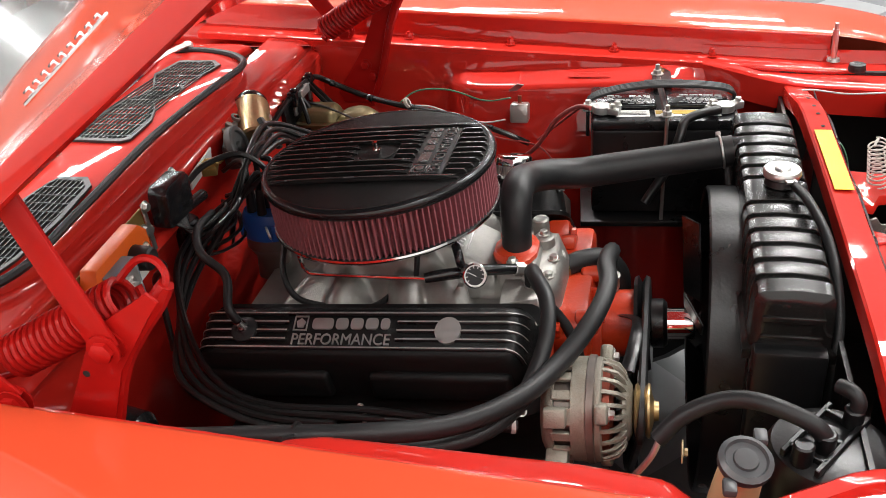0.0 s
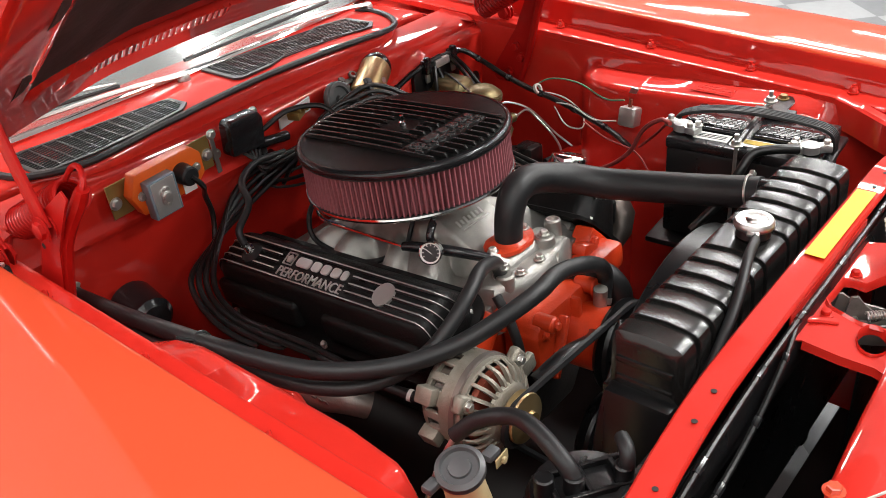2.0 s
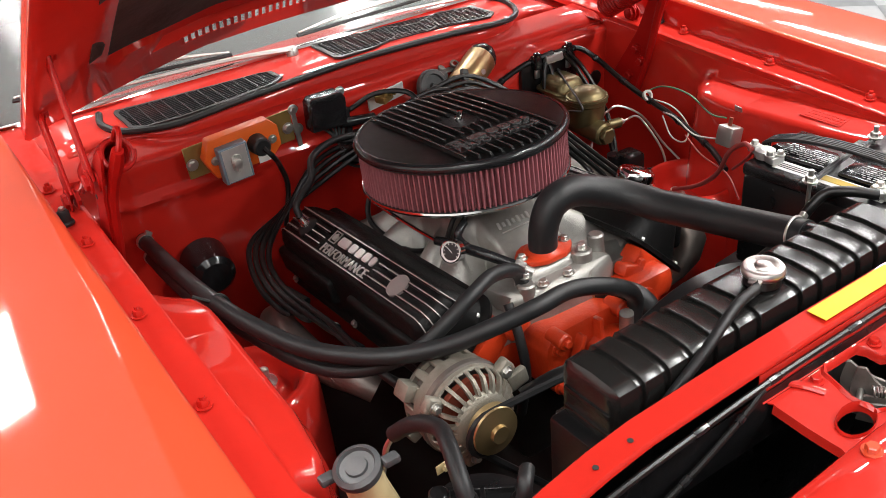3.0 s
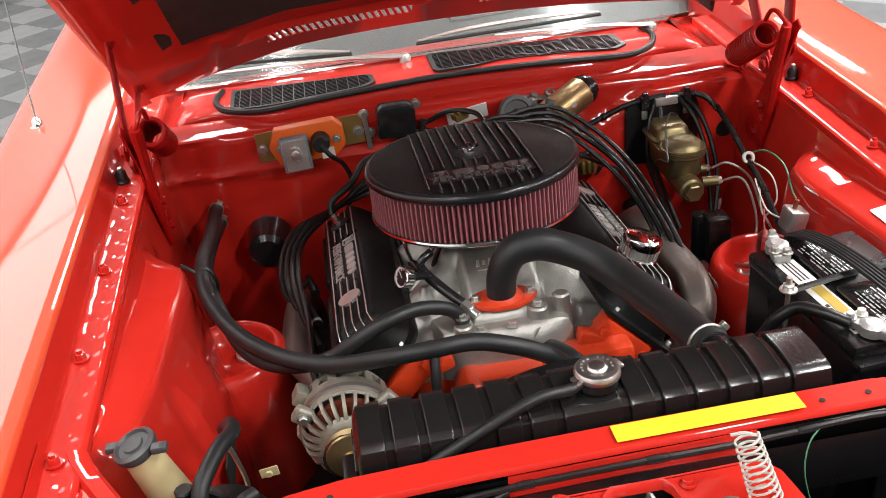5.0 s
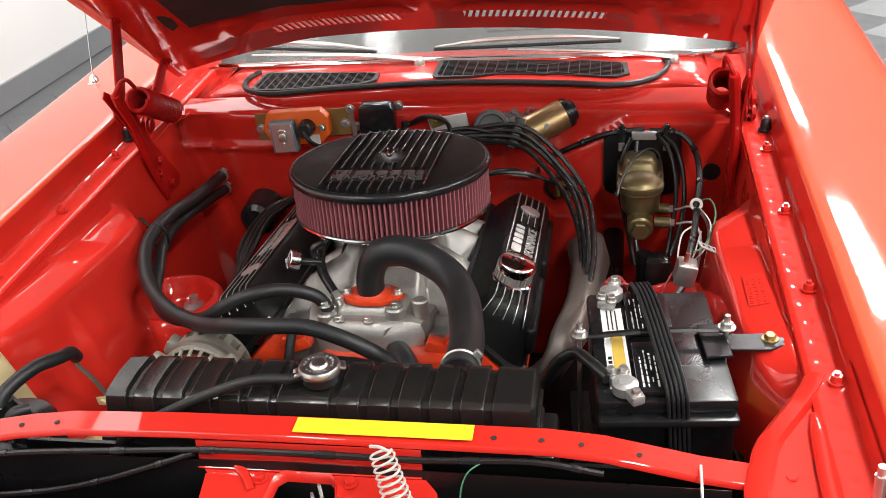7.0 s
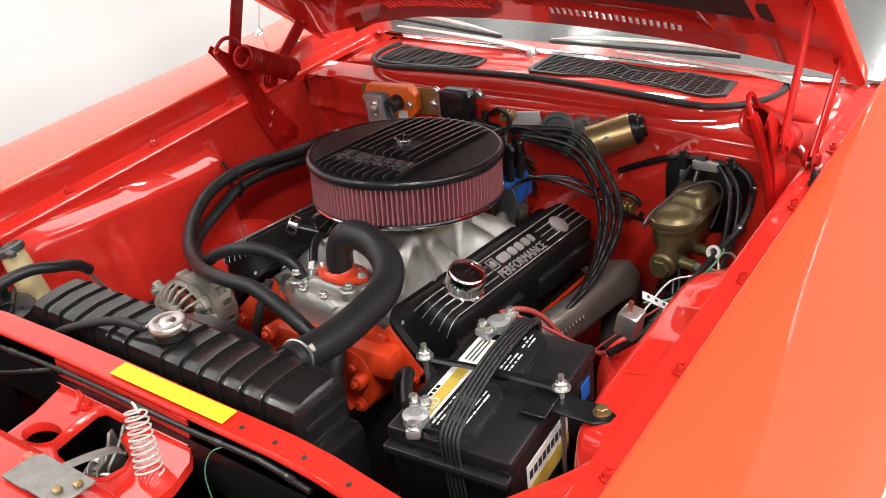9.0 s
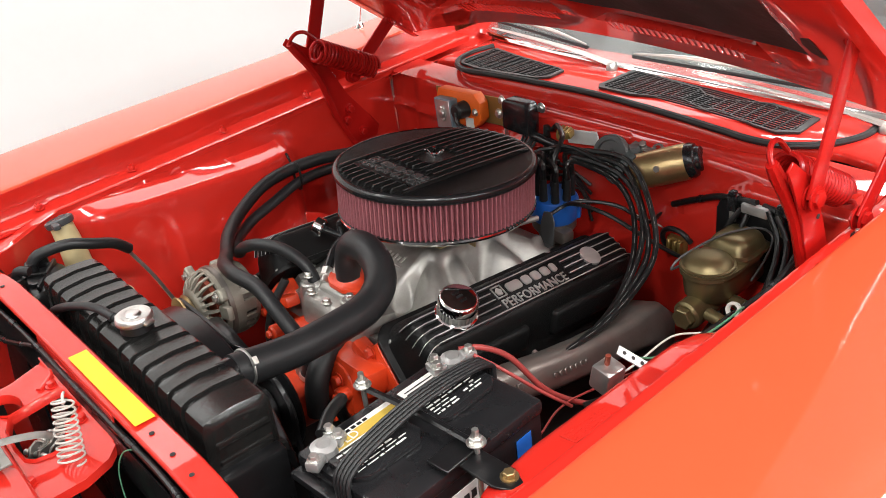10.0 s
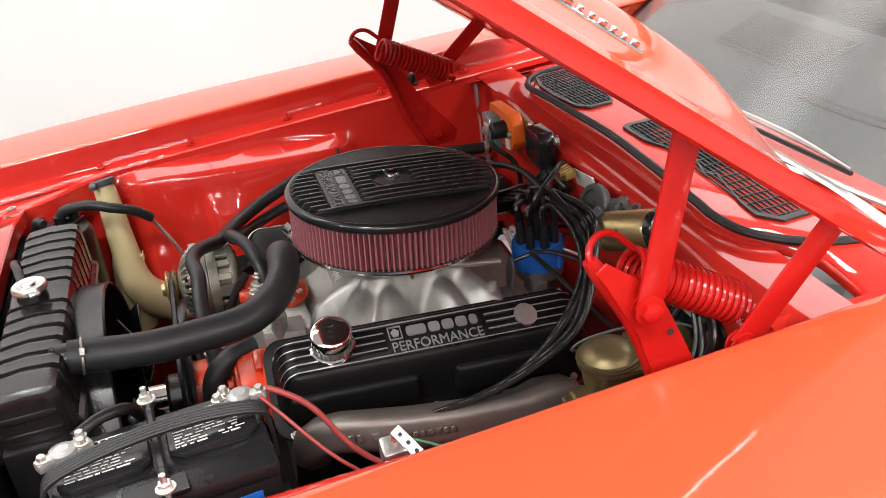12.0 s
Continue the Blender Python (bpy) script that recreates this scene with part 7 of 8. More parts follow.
thing_mesh("green_wire", tube(BM(), [(0.225, -0.703, 0.884), (0.205, -0.715, 0.872), (0.198, -0.725, 0.84), (0.21, -0.73, 0.79), (0.23, -0.735, 0.74)], 0.0010, 6, 5), GREEN_WIRE, "thin green wire hanging below the support bar", "wire")
# hood bumper and guide pin on the driver's corner plate
for s in (1, -1):
    b = BM()
    rev(b, [(0, 0), (0.016, 0), (0.017, 0.004), (0.015, 0.014), (0.006, 0.016), (0, 0.013)], loc(s * 0.575, -0.79, 0.8705), 20)
    thing_mesh("hood_bumper", b, RUBBER, "round black rubber hood bumper", "bumper", "hood bumpers")
b = BM()
rod(b, (0.635, -0.755, 0.868), (0.633, -0.752, 0.935), 0.006, 12)
rod(b, (0.633, -0.752, 0.935), (0.633, -0.752, 0.947), 0.0045, 10)
rev(b, [(0, 0), (0.014, 0), (0.012, 0.005), (0, 0.006)], loc(0.635, -0.755, 0.8695), 14)
thing_mesh("guide_pin", b, STEEL, "upright zinc-plated threaded pin beside the fender", "pin")
# antenna on the passenger fender
an = thing("antenna", (-0.836, 0.433, 0.955), "thin whip antenna on a chrome fender base", "antenna")
b = BM()
rev(b, [(0, 0), (0.024, 0), (0.022, 0.005), (0.012, 0.010), (0.009, 0.022), (0.004, 0.028), (0, 0.028)], loc(-0.836, 0.433, 0.9585), 20)
part("base", b, CHROME, an)
b = BM()
rod(b, (-0.836, 0.433, 0.98), (-0.850, 0.655, 1.75), 0.0018, 6, 0.0011)
part("mast", b, CHROME, an)
# side mirror
mr = thing("side_mirror", (0.93, 1.45, 1.0), "small chrome door mirror", "mirror")
b = BM()
rev(b, [(0, 0), (0.03, 0.002), (0.05, 0.02), (0.056, 0.05), (0.05, 0.055), (0, 0.05)], frame_of((0.97, 1.42, 1.06), (0.1, 1, 0)), 24)
rod(b, (0.93, 1.46, 0.96), (0.965, 1.46, 1.04), 0.012, 10)
part("shell", b, CHROME, mr)


# ---- floor tiles, laid cornerwise to the car ----
SIDE = 0.335
tile_me = {}
for nm, mt in (("light", TILE_A), ("dark", TILE_B)):
    b = BM()
    box(b, (SIDE - 0.002, SIDE - 0.002, 0.006), I4, 0.0012, 1)
    finish(b)
    me = bpy.data.meshes.new("floor_tile")
    b.to_mesh(me)
    b.free()
    me.materials.append(mt)
    tile_me[nm] = me
floor_ob = bpy.data.objects["floor"]
rest = {"light": [], "dark": []}
count = 0
for i in range(-30, 31):
    for j in range(-30, 31):
        x = 0.05 + (i - j) * SIDE / math.sqrt(2)
        y = 2.9 + (i + j) * SIDE / math.sqrt(2)
        if not (-2.75 < x < 10.8 and -6.8 < y < 10.8):
            continue
        kind = "light" if i % 2 == j % 2 else "dark"
        near = (x < -1.0 and 1.2 < y < 6.0) or (1.0 < x < 3.4 and 1.0 < y < 5.5) or (2.6 < x < 4.2 and -2.2 < y < 0.2)
        if near and count < 300:
            ob = new("floor_tile", tile_me[kind])
            ob.parent = floor_ob
            ob.matrix_basis = loc(x, y, -0.003) @ rot("Z", 45)
            count += 1
        else:
            rest[kind].append((x, y))
for kind, places in rest.items():
    b = BM()
    for x, y in places:
        vs = [b.verts.new((x + dx, y + dy, 0.0)) for dx, dy in ((0, -0.2362), (0.2362, 0), (0, 0.2362), (-0.2362, 0))]
        b.faces.new(vs)
    ob = part("floor_tile", b, TILE_A if kind == "light" else TILE_B, floor_ob)
    tagged(ob, kind="stuff")


# ---- distributor and ignition leads ----
ds = thing("distributor", (0.03, 0.235, 0.70), "distributor with a bright blue cap and black towers", "distributor")
DM = frame_of((0.030, 0.236, 0.745), (0.10, -0.02, 1))
b = BM()
rev(b, [(0, -0.06), (0.030, -0.06), (0.030, -0.02), (0.040, -0.005), (0.044, 0.0), (0.044, 0.022), (0, 0.022)], DM, 26)
box(b, (0.05, 0.03, 0.03), DM @ loc(0.035, -0.02, 0.0), 0.008)
part("body", b, IRON, ds)
b = BM()
rev(b, [(0.046, 0.020), (0.048, 0.024), (0.047, 0.058), (0.043, 0.066), (0, 0.068)], DM, 32)
for k in range(4):
    box(b, (0.014, 0.014, 0.030), DM @ rot("Z", 90 * k + 30) @ loc(0.046, 0, 0.036), 0.004)
part("cap", b, BLUE, ds, "bright blue plastic cap")
TOWERS = []
for k in range(9):
    r = 0.0 if k == 8 else 0.031
    p = DM @ Vector((r * math.cos(2 * math.pi * k / 8), r * math.sin(2 * math.pi * k / 8), 0.064))
    q = DM @ Vector((r * 1.05 * math.cos(2 * math.pi * k / 8), r * 1.05 * math.sin(2 * math.pi * k / 8), 0.112))
    TOWERS.append(q)
    b = BM()
    rod(b, p, q, 0.0085, 10, 0.0065)
    part("boot", b, RUBBER, ds)


def lead(tower, pts, end, end_dir, white=True, printed=False):
    ld = thing("spark_plug_lead", end, "black ignition lead with pale printing and a rubber boot", "lead", "spark plug leads")
    b = BM()
    up = tower + Vector((0.0, 0.0, 0.03))
    tube(b, [tower, up] + pts + [Vector(end) - Vector(end_dir) * 0.05], 0.0052, 8, 6)
    part("cable", b, WIRE, ld)
    run = spline([tower, up] + [Vector(p) for p in pts] + [Vector(end) - Vector(end_dir) * 0.05], 14)
    b = BM()
    for n in range(6, len(run) - 1):
        if n % 5 < 3 and printed:
            p, q = Vector(run[n]), Vector(run[n + 1])
            d = (q - p).normalized()
            side = d.cross(Vector((0.35, -0.55, 0.75))).cross(d).normalized() * -0.0039
            prism(b, [(-0.0008, -0.0009), (0.0008, -0.0009), (0.0008, 0.0009), (-0.0008, 0.0009)], (q - p).length * 0.92, frame_of(p - side * 1.0, d))
    if printed:
        part("pale_print", b, PALE_PRINT, ld)
    b = BM()
    e = Vector(end)
    d = Vector(end_dir)
    rod(b, e - d * 0.055, e, 0.0065, 10, 0.009)
    part("boot", b, RUBBER, ld)
    if white:
        b = BM()
        rev(b, [(0.0088, -0.003), (0.0096, -0.003), (0.0096, 0.003), (0.0088, 0.003)], frame_of(e - d * 0.006, d), 14)
        part("boot_ring", b, WHITE, ld)
    return ld


rr = random.Random(4)
for k, (ye, ti) in enumerate(((0.15, 0), (0.05, 1), (-0.05, 2), (-0.16, 3))):
    o = 0.011 * (k - 1.5)
    jx = [rr.uniform(-0.006, 0.006) for _ in range(6)]
    pts = [(0.085, 0.262 + o * 0.6, 0.893 + o * 0.5), (0.178 + o * 0.2, 0.264 + o * 0.9, 0.888 + o * 0.9), (0.243 + o, 0.238 + jx[0], 0.845 + o * 0.6), (0.296 + o * 1.3, 0.180, 0.796 + jx[1]), (0.318 + o, 0.115 - 0.02 * k, 0.752 - 0.002 * k), (0.320 + o * 0.5, 0.05 - 0.035 * k, 0.722 + o * 0.4)]
    lead(TOWERS[ti], [Vector(p) for p in pts], (0.300, ye - 0.06, 0.694 + 0.003 * k), Vector((-0.25, -0.9, -0.12)).normalized(), False, True)
for k, (ye, ti) in enumerate(((0.12, 4), (0.01, 5), (-0.07, 6), (-0.20, 7))):
    o = 0.011 * (k - 1.5)
    pts = [(-0.06, 0.275 + o, 0.845), (-0.165, 0.296 + o * 0.6, 0.805 + o), (-0.272 + o, 0.262, 0.768 + o * 0.5), (-0.354 + o * 0.7, 0.200 - o, 0.748), (-0.379 + o, 0.122 - 0.008 * k, 0.722), (-0.366 + o, 0.045 - 0.035 * k, 0.709 + o * 0.5)]
    lead(TOWERS[ti], [Vector(p) for p in pts], (-0.336, ye - 0.05, 0.690 + 0.003 * k), Vector((0.2, -0.95, -0.1)).normalized(), k in (1, 3))
lead(TOWERS[8], [Vector((0.03, 0.27, 0.915)), Vector((-0.02, 0.31, 0.915)), Vector((-0.06, 0.335, 0.89))], (-0.075, 0.335, 0.84), Vector((0, 0, -1)), False)
b = BM()
box(b, (0.017, 0.010, 0.066), frame_of((0.172, 0.272, 0.889), (0.32, 0.59, 0.72), (1, 0, -0.6)), 0.002)
thing_mesh("lead_separator", b, GREY_TRIM, "grey plastic separator holding the ignition leads", "clip")
b = BM()
tube(b, [(0.07, 0.215, 0.80), (0.13, 0.19, 0.835), (0.20, 0.20, 0.83), (0.27, 0.24, 0.78), (0.32, 0.28, 0.74)], 0.004, 8, 6)
thing_mesh("vacuum_hose", b, WIRE, "thin black vacuum hose beside the distributor", "hose")
b = BM()
tube(b, [(-0.05, 0.20, 0.80), (0.10, 0.29, 0.79), (0.18, 0.32, 0.77), (0.27, 0.335, 0.75)], 0.0022, 6, 6)
thing_mesh("choke_wire", b, ROPE, "thin pale wire along the firewall", "wire")

# ---- ignition coil and firewall clutter behind the filter ----
b = BM()
box(b, (0.030, 0.026, 0.016), loc(0.000, 0.310, 0.902) @ rot("Z", 20) @ rot("Y", -10), 0.003)
for dx in (-0.008, 0.002, 0.011):
    box(b, (0.005, 0.032, 0.008), loc(dx, 0.306, 0.911) @ rot("Z", 20), 0.001, 1)
thing_mesh("wire_connector", b, GOLD_BRACKET, "small yellowish wiring connector above the coil", "connector")
for pts in (((-0.045, 0.300, 0.800), (-0.030, 0.272, 0.850), (0.010, 0.258, 0.893), (0.065, 0.256, 0.908), (0.118, 0.262, 0.897), (0.150, 0.290, 0.868)),
            ((-0.075, 0.290, 0.790), (-0.062, 0.262, 0.842), (-0.022, 0.250, 0.880), (0.030, 0.262, 0.896), (0.062, 0.292, 0.885), (0.070, 0.325, 0.860)),
            ((-0.110, 0.300, 0.820), (-0.100, 0.265, 0.846), (-0.060, 0.246, 0.862), (-0.020, 0.256, 0.866), (0.000, 0.290, 0.850))):
    b = BM()
    tube(b, pts, 0.0042, 8, 6)
    thing_mesh("wire", b, WIRE, "loose black wire looped behind the air filter", "wire", "firewall wires")
b = BM()
rod(b, (-0.10, 0.318, 0.875), (-0.02, 0.322, 0.862), 0.010, 10, bev=0.002)
rod(b, (-0.075, 0.335, 0.78), (-0.075, 0.335, 0.845), 0.024, 18, bev=0.004)
thing_mesh("ignition_coil", b, BLACK_GLOSS, "black ignition coil on the firewall", "coil")
for k in range(5):
    b = BM()
    z = 0.86 - 0.022 * k
    tube(b, [(-0.13 + 0.01 * k, 0.325, 0.87), (-0.11, 0.29, 0.85 - 0.012 * k), (-0.06 + 0.012 * k, 0.265, 0.86 - 0.02 * k), (0.0 + 0.01 * k, 0.30, 0.84 - 0.01 * k), (0.05, 0.325, 0.80 - 0.02 * k)], 0.003 + 0.0005 * (k % 2), 6, 5)
    thing_mesh("wire", b, WIRE if k % 2 else MESH_BLACK, "loose black wire behind the air filter", "wire", "firewall wires")
b = BM()
box(b, (0.040, 0.020, 0.034), loc(0.262, 0.324, 0.738), 0.004)
for dx in (-0.010, 0.003, 0.014):
    box(b, (0.008, 0.026, 0.026), loc(0.262 + dx, 0.316, 0.741), 0.002, 1)
thing_mesh("wire_connector", b, GOLD_BRACKET, "small yellowish wiring connector beside the firewall", "connector")
b = BM()
tube(b, [(0.262 + 0.034 * math.cos(a), 0.322 - 0.010 * math.sin(a), 0.740 + 0.034 * math.sin(a)) for a in np.linspace(0.4, 6.1, 15)], 0.0052, 8, 2)
thing_mesh("rubber_grommet", b, RUBBER, "black rubber grommet round the yellowish connector", "grommet")

# ---- exhaust manifolds ----
def exhaust(pts, radii, mark):
    b = tube(BM(), pts, radii, 18, 6, flat=0.9)
    ob = thing_mesh("exhaust_manifold", b, IRON, "smooth grey cast iron exhaust manifold beside the engine", "manifold", "exhaust manifolds", sharp=60)
    for k in range(6):
        b = BM()
        box(b, (0.003, 0.008, 0.010), loc(mark[0] + mark[3] * k, mark[1] + 0.013 * k, mark[2] - 0.0008 * k) @ rot("Y", -25), 0.0012, 1)
        part("cast_mark", b, IRON, ob)
    return ob


def log_manifold():
    """A cast log of rounded square section with a flat outer face, a saddle and a rear hump."""
    stations = [(0.225, -0.222, 0.632, 0.040, 0.040), (0.248, -0.236, 0.652, 0.042, 0.042), (0.270, -0.243, 0.678, 0.044, 0.045), (0.284, -0.238, 0.702, 0.047, 0.050), (0.293, -0.220, 0.717, 0.050, 0.053), (0.303, -0.190, 0.722, 0.052, 0.056), (0.312, -0.145, 0.716, 0.054, 0.058),
                (0.318, -0.085, 0.705, 0.055, 0.060), (0.322, -0.012, 0.695, 0.056, 0.060), (0.324, 0.05, 0.689, 0.058, 0.060), (0.325, 0.085, 0.687, 0.066, 0.060), (0.322, 0.115, 0.686, 0.074, 0.070),
                (0.320, 0.15, 0.678, 0.076, 0.074), (0.316, 0.178, 0.655, 0.070, 0.070), (0.311, 0.19, 0.61, 0.062, 0.062), (0.30, 0.195, 0.50, 0.060, 0.060)]
    rings = []
    for k, (x, y, z, w, h) in enumerate(stations):
        p, q = stations[max(0, k - 1)], stations[min(len(stations) - 1, k + 1)]
        m = frame_of((x, y, z), (q[0] - p[0], q[1] - p[1], q[2] - p[2]), (1, 0, 0.32))
        rings.append([m @ Vector((a, c, 0)) for a, c in rounded(w, h, 0.017, 4)])
    b = loft(BM(), rings)
    ob = thing_mesh("exhaust_manifold", b, IRON, "smooth grey cast iron exhaust manifold beside the engine", "manifold", "exhaust manifolds", sharp=60)
    return ob


log = log_manifold()
for k in range(7):
    b = BM()
    box(b, (0.003, 0.007, 0.009), loc(0.3475 + 0.0004 * k, -0.10 + 0.0115 * k, 0.7165 - 0.0015 * k) @ rot("Y", -18), 0.0012, 1)
    part("cast_mark", b, IRON, log)
for y, z in ((-0.145, 0.7245), (-0.168, 0.7275), (-0.180, 0.729)):
    b = BM()
    box(b, (0.003, 0.010, 0.012), loc(0.3405 + 0.12 * (y + 0.145), y, z) @ rot("Y", -18), 0.0012, 1)
    part("cast_mark", b, IRON, log)
exhaust([(-0.335, -0.15, 0.635), (-0.355, -0.125, 0.650), (-0.375, -0.08, 0.653), (-0.380, 0.0, 0.645), (-0.375, 0.10, 0.635), (-0.365, 0.16, 0.62), (-0.355, 0.19, 0.56), (-0.34, 0.20, 0.45)], [0.024, 0.026, 0.027, 0.028, 0.028, 0.030, 0.030, 0.03], (-0.395, -0.12, 0.668, 0.0))

# ---- cables at the battery ----
def cable(pts, r, mat, label, cat="cable", name="battery_cable"):
    return thing_mesh(name, tube(BM(), pts, r, 10, 6), mat, label, cat)


PB, NB = BT @ Vector((-0.052, 0.112, 0.868)), BT @ Vector((-0.052, -0.112, 0.868))
cable([PB + Vector((-0.01, 0.02, 0.004)), (0.372, -0.265, 0.868), (0.385, -0.225, 0.835), (0.405, -0.185, 0.77), (0.42, -0.13, 0.72), (0.43, -0.06, 0.68)], 0.0044, RED_WIRE, "thick red positive battery cable")
cable([PB + Vector((0.015, 0.025, 0.004)), (0.405, -0.265, 0.850), (0.44, -0.22, 0.80), (0.455, -0.18, 0.76)], 0.0027, RED_WIRE, "thin red wire from the battery clamp")
cable([NB + Vector((-0.022, 0.012, 0.004)), (0.340, -0.495, 0.875), (0.320, -0.465, 0.868), (0.295, -0.455, 0.845), (0.275, -0.44, 0.80), (0.24, -0.40, 0.74)], 0.0085, WIRE, "thick black negative battery cable")
b = BM()
box(b, (0.23, 0.30, 0.012), BT @ loc(0.0, 0, 0.655), 0.003)
box(b, (0.012, 0.30, 0.05), BT @ loc(0.112, 0, 0.68), 0.003)
thing_mesh("battery_tray", b, BLACK_SATIN, "black steel tray carrying the battery on the inner fender", "tray")

# ---- relay, brackets and wiring on the driver's inner fender ----
rl = thing("horn_relay", (0.49, -0.14, 0.80), "small silver relay on a perforated strap", "relay")
b = BM()
box(b, (0.034, 0.038, 0.040), loc(0.487, -0.140, 0.806) @ rot("Y", 12), 0.005)
part("relay_can", b, STEEL, rl)
b = BM()
prism(b, [(-0.0075, -0.024), (0.0075, -0.024), (0.0085, 0.022), (0.003, 0.027), (-0.007, 0.026)], 0.002, loc(0.522, -0.128, 0.845) @ rot("Y", 40) @ rot("Z", -60), 0.0006, 1)
part("strap", b, LEAD, rl)
b = BM()
for dy in (-0.014, 0.0, 0.014):
    rev(b, [(0, 0), (0.0028, 0), (0.0028, 0.0006), (0, 0.0006)], loc(0.522, -0.128, 0.845) @ rot("Y", 40) @ rot("Z", -60) @ loc(0, dy, 0.0022), 10)
part("hole", b, DARK, rl)
b = BM()
rod(b, (0.487, -0.140, 0.826), (0.490, -0.140, 0.842), 0.004, 8)
part("stud", b, COPPER, rl)
loom("wiring_loom", [(0.44, 0.31, 0.875), (0.50, 0.30, 0.872), (0.53, 0.27, 0.845), (0.535, 0.20, 0.815), (0.525, 0.12, 0.80), (0.515, 0.04, 0.79), (0.50, -0.04, 0.775), (0.49, -0.10, 0.76), (0.46, -0.16, 0.75)], 0.006, "taped black wiring loom along the inner fender")
loom("wiring_loom", [(0.43, 0.305, 0.880), (0.36, 0.315, 0.868), (0.30, 0.33, 0.84), (0.24, 0.335, 0.81)], 0.006, "black wiring loom running along the firewall")
for k, (dx, dz) in enumerate(((0, 0), (0.014, -0.006), (-0.016, 0.004), (0.026, -0.014))):
    b = BM()
    tube(b, [(0.39 + dx, 0.30, 0.87 + dz), (0.36 + dx * 2, 0.285, 0.83), (0.365 + dx, 0.27, 0.77), (0.38 + dx, 0.25, 0.70), (0.40 + dx, 0.2, 0.62)] if k % 2 else [(0.47 + dx, 0.30, 0.87 + dz), (0.50 + dx, 0.285, 0.83), (0.51 + dx, 0.24, 0.77), (0.50 + dx, 0.19, 0.71), (0.47, 0.14, 0.64)], 0.005, 8, 5)
    thing_mesh("wire", b, WIRE, "black wire hanging beside the brake cylinder", "wire", "cylinder wires")
for k, (mat, pts) in enumerate(((ROPE, [(0.525, 0.12, 0.80), (0.545, 0.06, 0.79), (0.53, 0.0, 0.77), (0.50, -0.02, 0.75), (0.515, 0.03, 0.74), (0.53, 0.07, 0.77)]),
                                (ROPE, [(0.51, 0.05, 0.79), (0.49, 0.0, 0.80), (0.48, -0.06, 0.785), (0.485, -0.11, 0.79)]),
                                (GREEN_WIRE, [(0.525, 0.13, 0.802), (0.545, 0.09, 0.826), (0.548, 0.02, 0.828), (0.525, -0.06, 0.815), (0.500, -0.12, 0.832)]),
                                (RED_WIRE, [(0.49, -0.03, 0.77), (0.46, -0.10, 0.76), (0.44, -0.18, 0.755), (0.43, -0.22, 0.72)]))):
    b = BM()
    tube(b, pts, 0.0017, 6, 6)
    thing_mesh("wire", b, mat, ("pale", "pale", "green", "red")[k] + " loose wire at the inner fender", "wire", "fender wires")
b = BM()
rev(b, [(0.007, 0), (0.012, 0), (0.012, 0.006), (0.007, 0.006)], loc(0.522, 0.11, 0.806) @ rot("X", 60), 16)
thing_mesh("wire_clip", b, ROPE, "pale round clip holding the wiring", "clip")
b = BM()
rev(b, [(0, 0), (0.020, 0), (0.021, 0.005), (0.012, 0.009), (0.009, 0.02), (0, 0.021)], loc(0.470, -0.03, 0.637) @ rot("Y", -8), 18)
thing_mesh("shock_stud", b, STEEL, "steel shock mount stud with a washer", "stud")
# proportioning valve and column shapes below the master cylinder
b = BM()
box(b, (0.05, 0.05, 0.10), loc(0.455, 0.09, 0.655), 0.010)
rod(b, (0.43, 0.11, 0.70), (0.43, 0.11, 0.60), 0.016, 12)
rod(b, (0.475, 0.06, 0.66), (0.505, 0.05, 0.66), 0.008, 10)
thing_mesh("brake_valve", b, BLACK_SATIN, "black brake valve block below the master cylinder", "valve")
b = BM()
rod(b, (0.37, 0.34, 0.62), (0.36, 0.0, 0.45), 0.024, 16)
thing_mesh("steering_shaft", b, BLACK_SATIN, "black steering shaft running down from the firewall", "shaft")
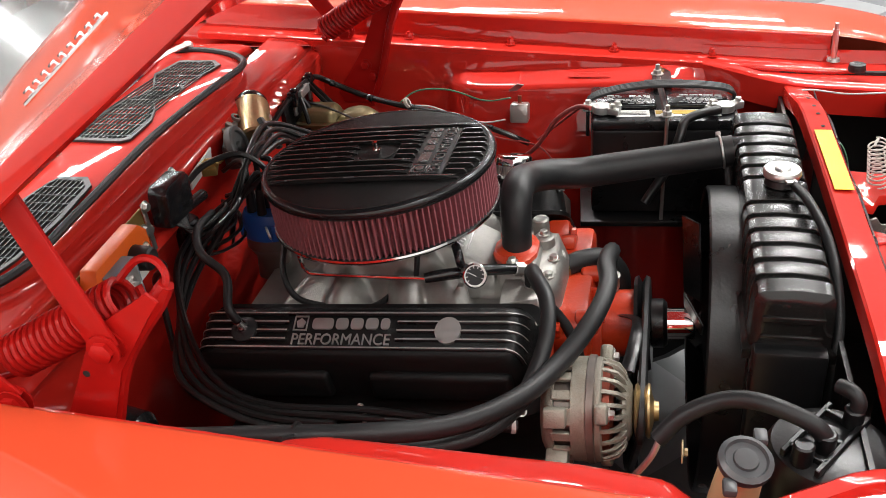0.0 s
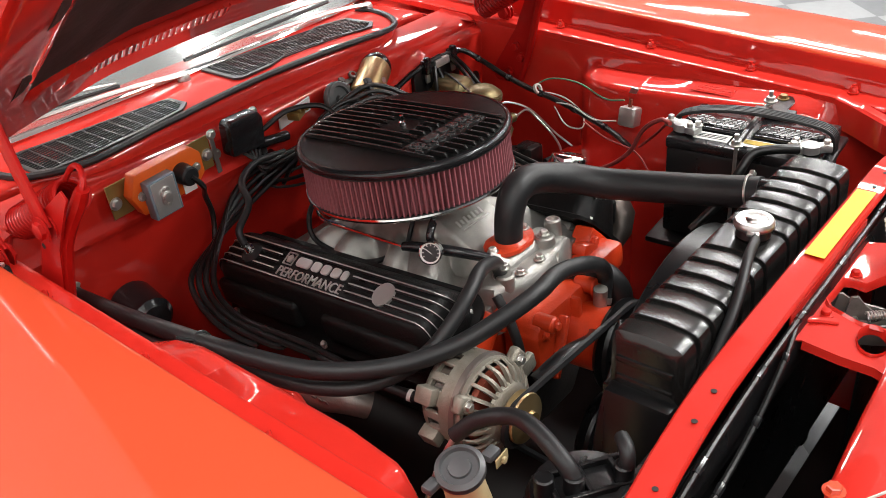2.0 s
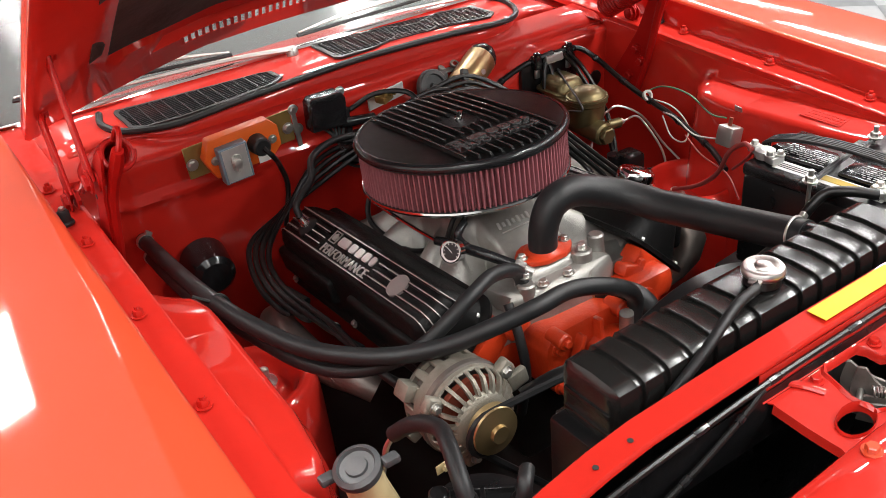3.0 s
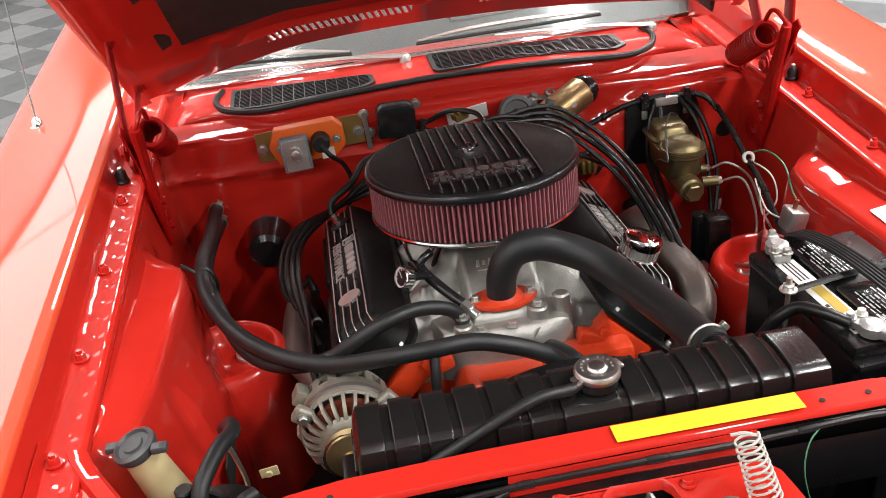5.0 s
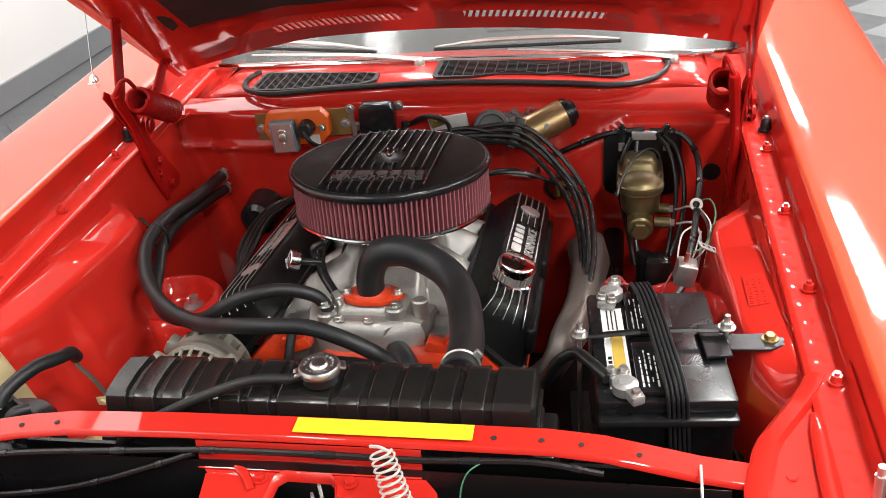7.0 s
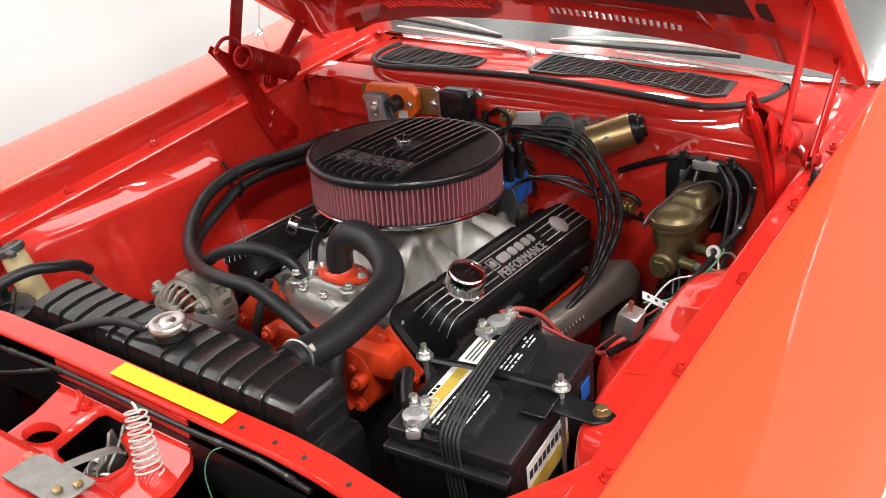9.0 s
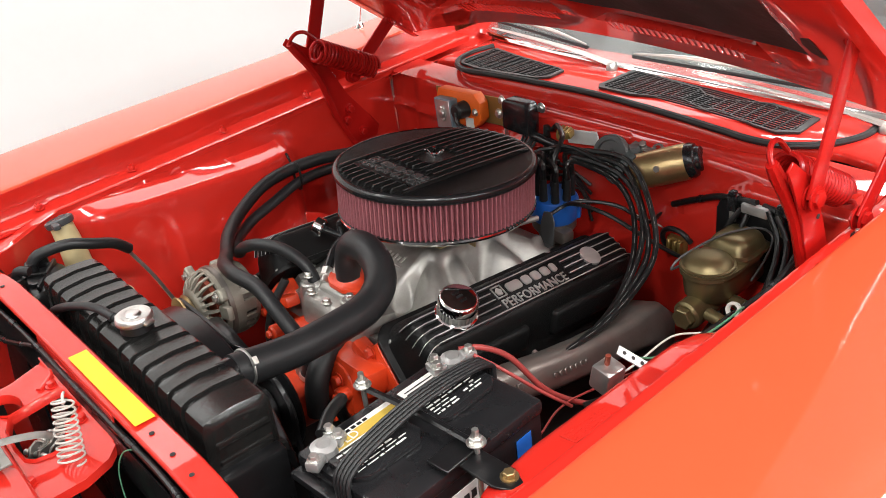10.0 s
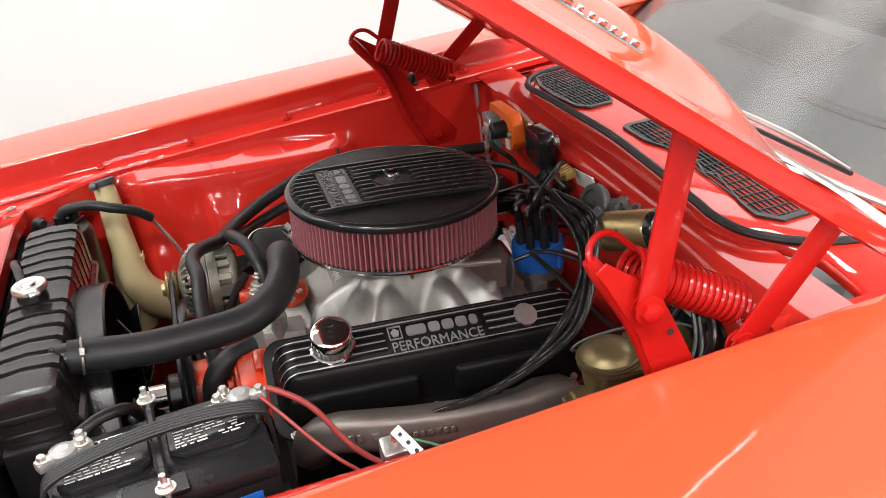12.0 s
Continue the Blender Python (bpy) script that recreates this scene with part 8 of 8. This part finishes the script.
# embossed plate on the driver's shelf
b = BM()
tm = loc(0.578, -0.275, 0.8575) @ rot("Y", -12)
box(b, (0.030, 0.085, 0.001), tm, 0.0003, 1)
tg = thing_mesh("tag_plate", b, RED_SHADED, "red painted data plate riveted to the inner fender", "plate")
b = BM()
r2 = random.Random(3)
for row in range(3):
    y = -0.036
    while y < 0.034:
        w = r2.uniform(0.003, 0.007)
        box(b, (0.005, w, 0.0008), tm @ loc(-0.009 + 0.009 * row, y, 0.0008))
        y += w + 0.002
part("print_bars", b, RED_SHADED, tg)
# small bracket and stud on the passenger apron
b = BM()
prism(b, [(-0.012, -0.008), (0.013, -0.008), (0.013, 0.008), (-0.012, 0.007)], 0.002, loc(-0.410, -0.461, 0.751) @ rot("X", 90) @ rot("Z", 5), 0.0006, 1)
hexbolt(b, loc(-0.410, -0.4635, 0.751) @ rot("X", 90), 0.005, 0.004, False)
thing_mesh("small_bracket", b, PLASTIC_CREAM, "small pale bracket with a screw", "bracket")
b = BM()
tube(b, [(-0.456, -0.434, 0.815), (-0.466, -0.424, 0.79), (-0.462, -0.40, 0.74), (-0.46, -0.37, 0.66), (-0.47, -0.34, 0.58)], 0.004, 8, 5)
thing_mesh("vapour_line", b, STEEL, "thin steel vapour line below the hose end", "pipe")
# opening in the passenger apron beside the radiator: a dark patch paints its shade
b = BM()
prism(b, [(-0.05, -0.06), (0.05, -0.06), (0.05, 0.03), (0.01, 0.055), (-0.05, 0.03)], 0.003, loc(-0.490, -0.285, 0.60) @ rot("Y", -90) @ rot("Z", 90))
part("apron_opening_shade", b, DARK, car)

# rubber stops on the fender flanges beside the hinges
for s in (-1, 1):
    st = thing("flange_stop", (s * 0.650, 0.205, 0.9135), "small black rubber stop with a screw on the red flange", "stop", "flange stops")
    part("rubber", rev(BM(), [(0, 0), (0.013, 0), (0.0135, 0.004), (0.0105, 0.007), (0.0095, 0.022), (0.007, 0.025), (0, 0.025)], loc(s * 0.650, 0.205, 0.9135), 18), RUBBER, st)
    b = BM()
    hexbolt(b, loc(s * 0.650, 0.205, 0.938), 0.005, 0.005, False)
    part("screw", b, STEEL, st)
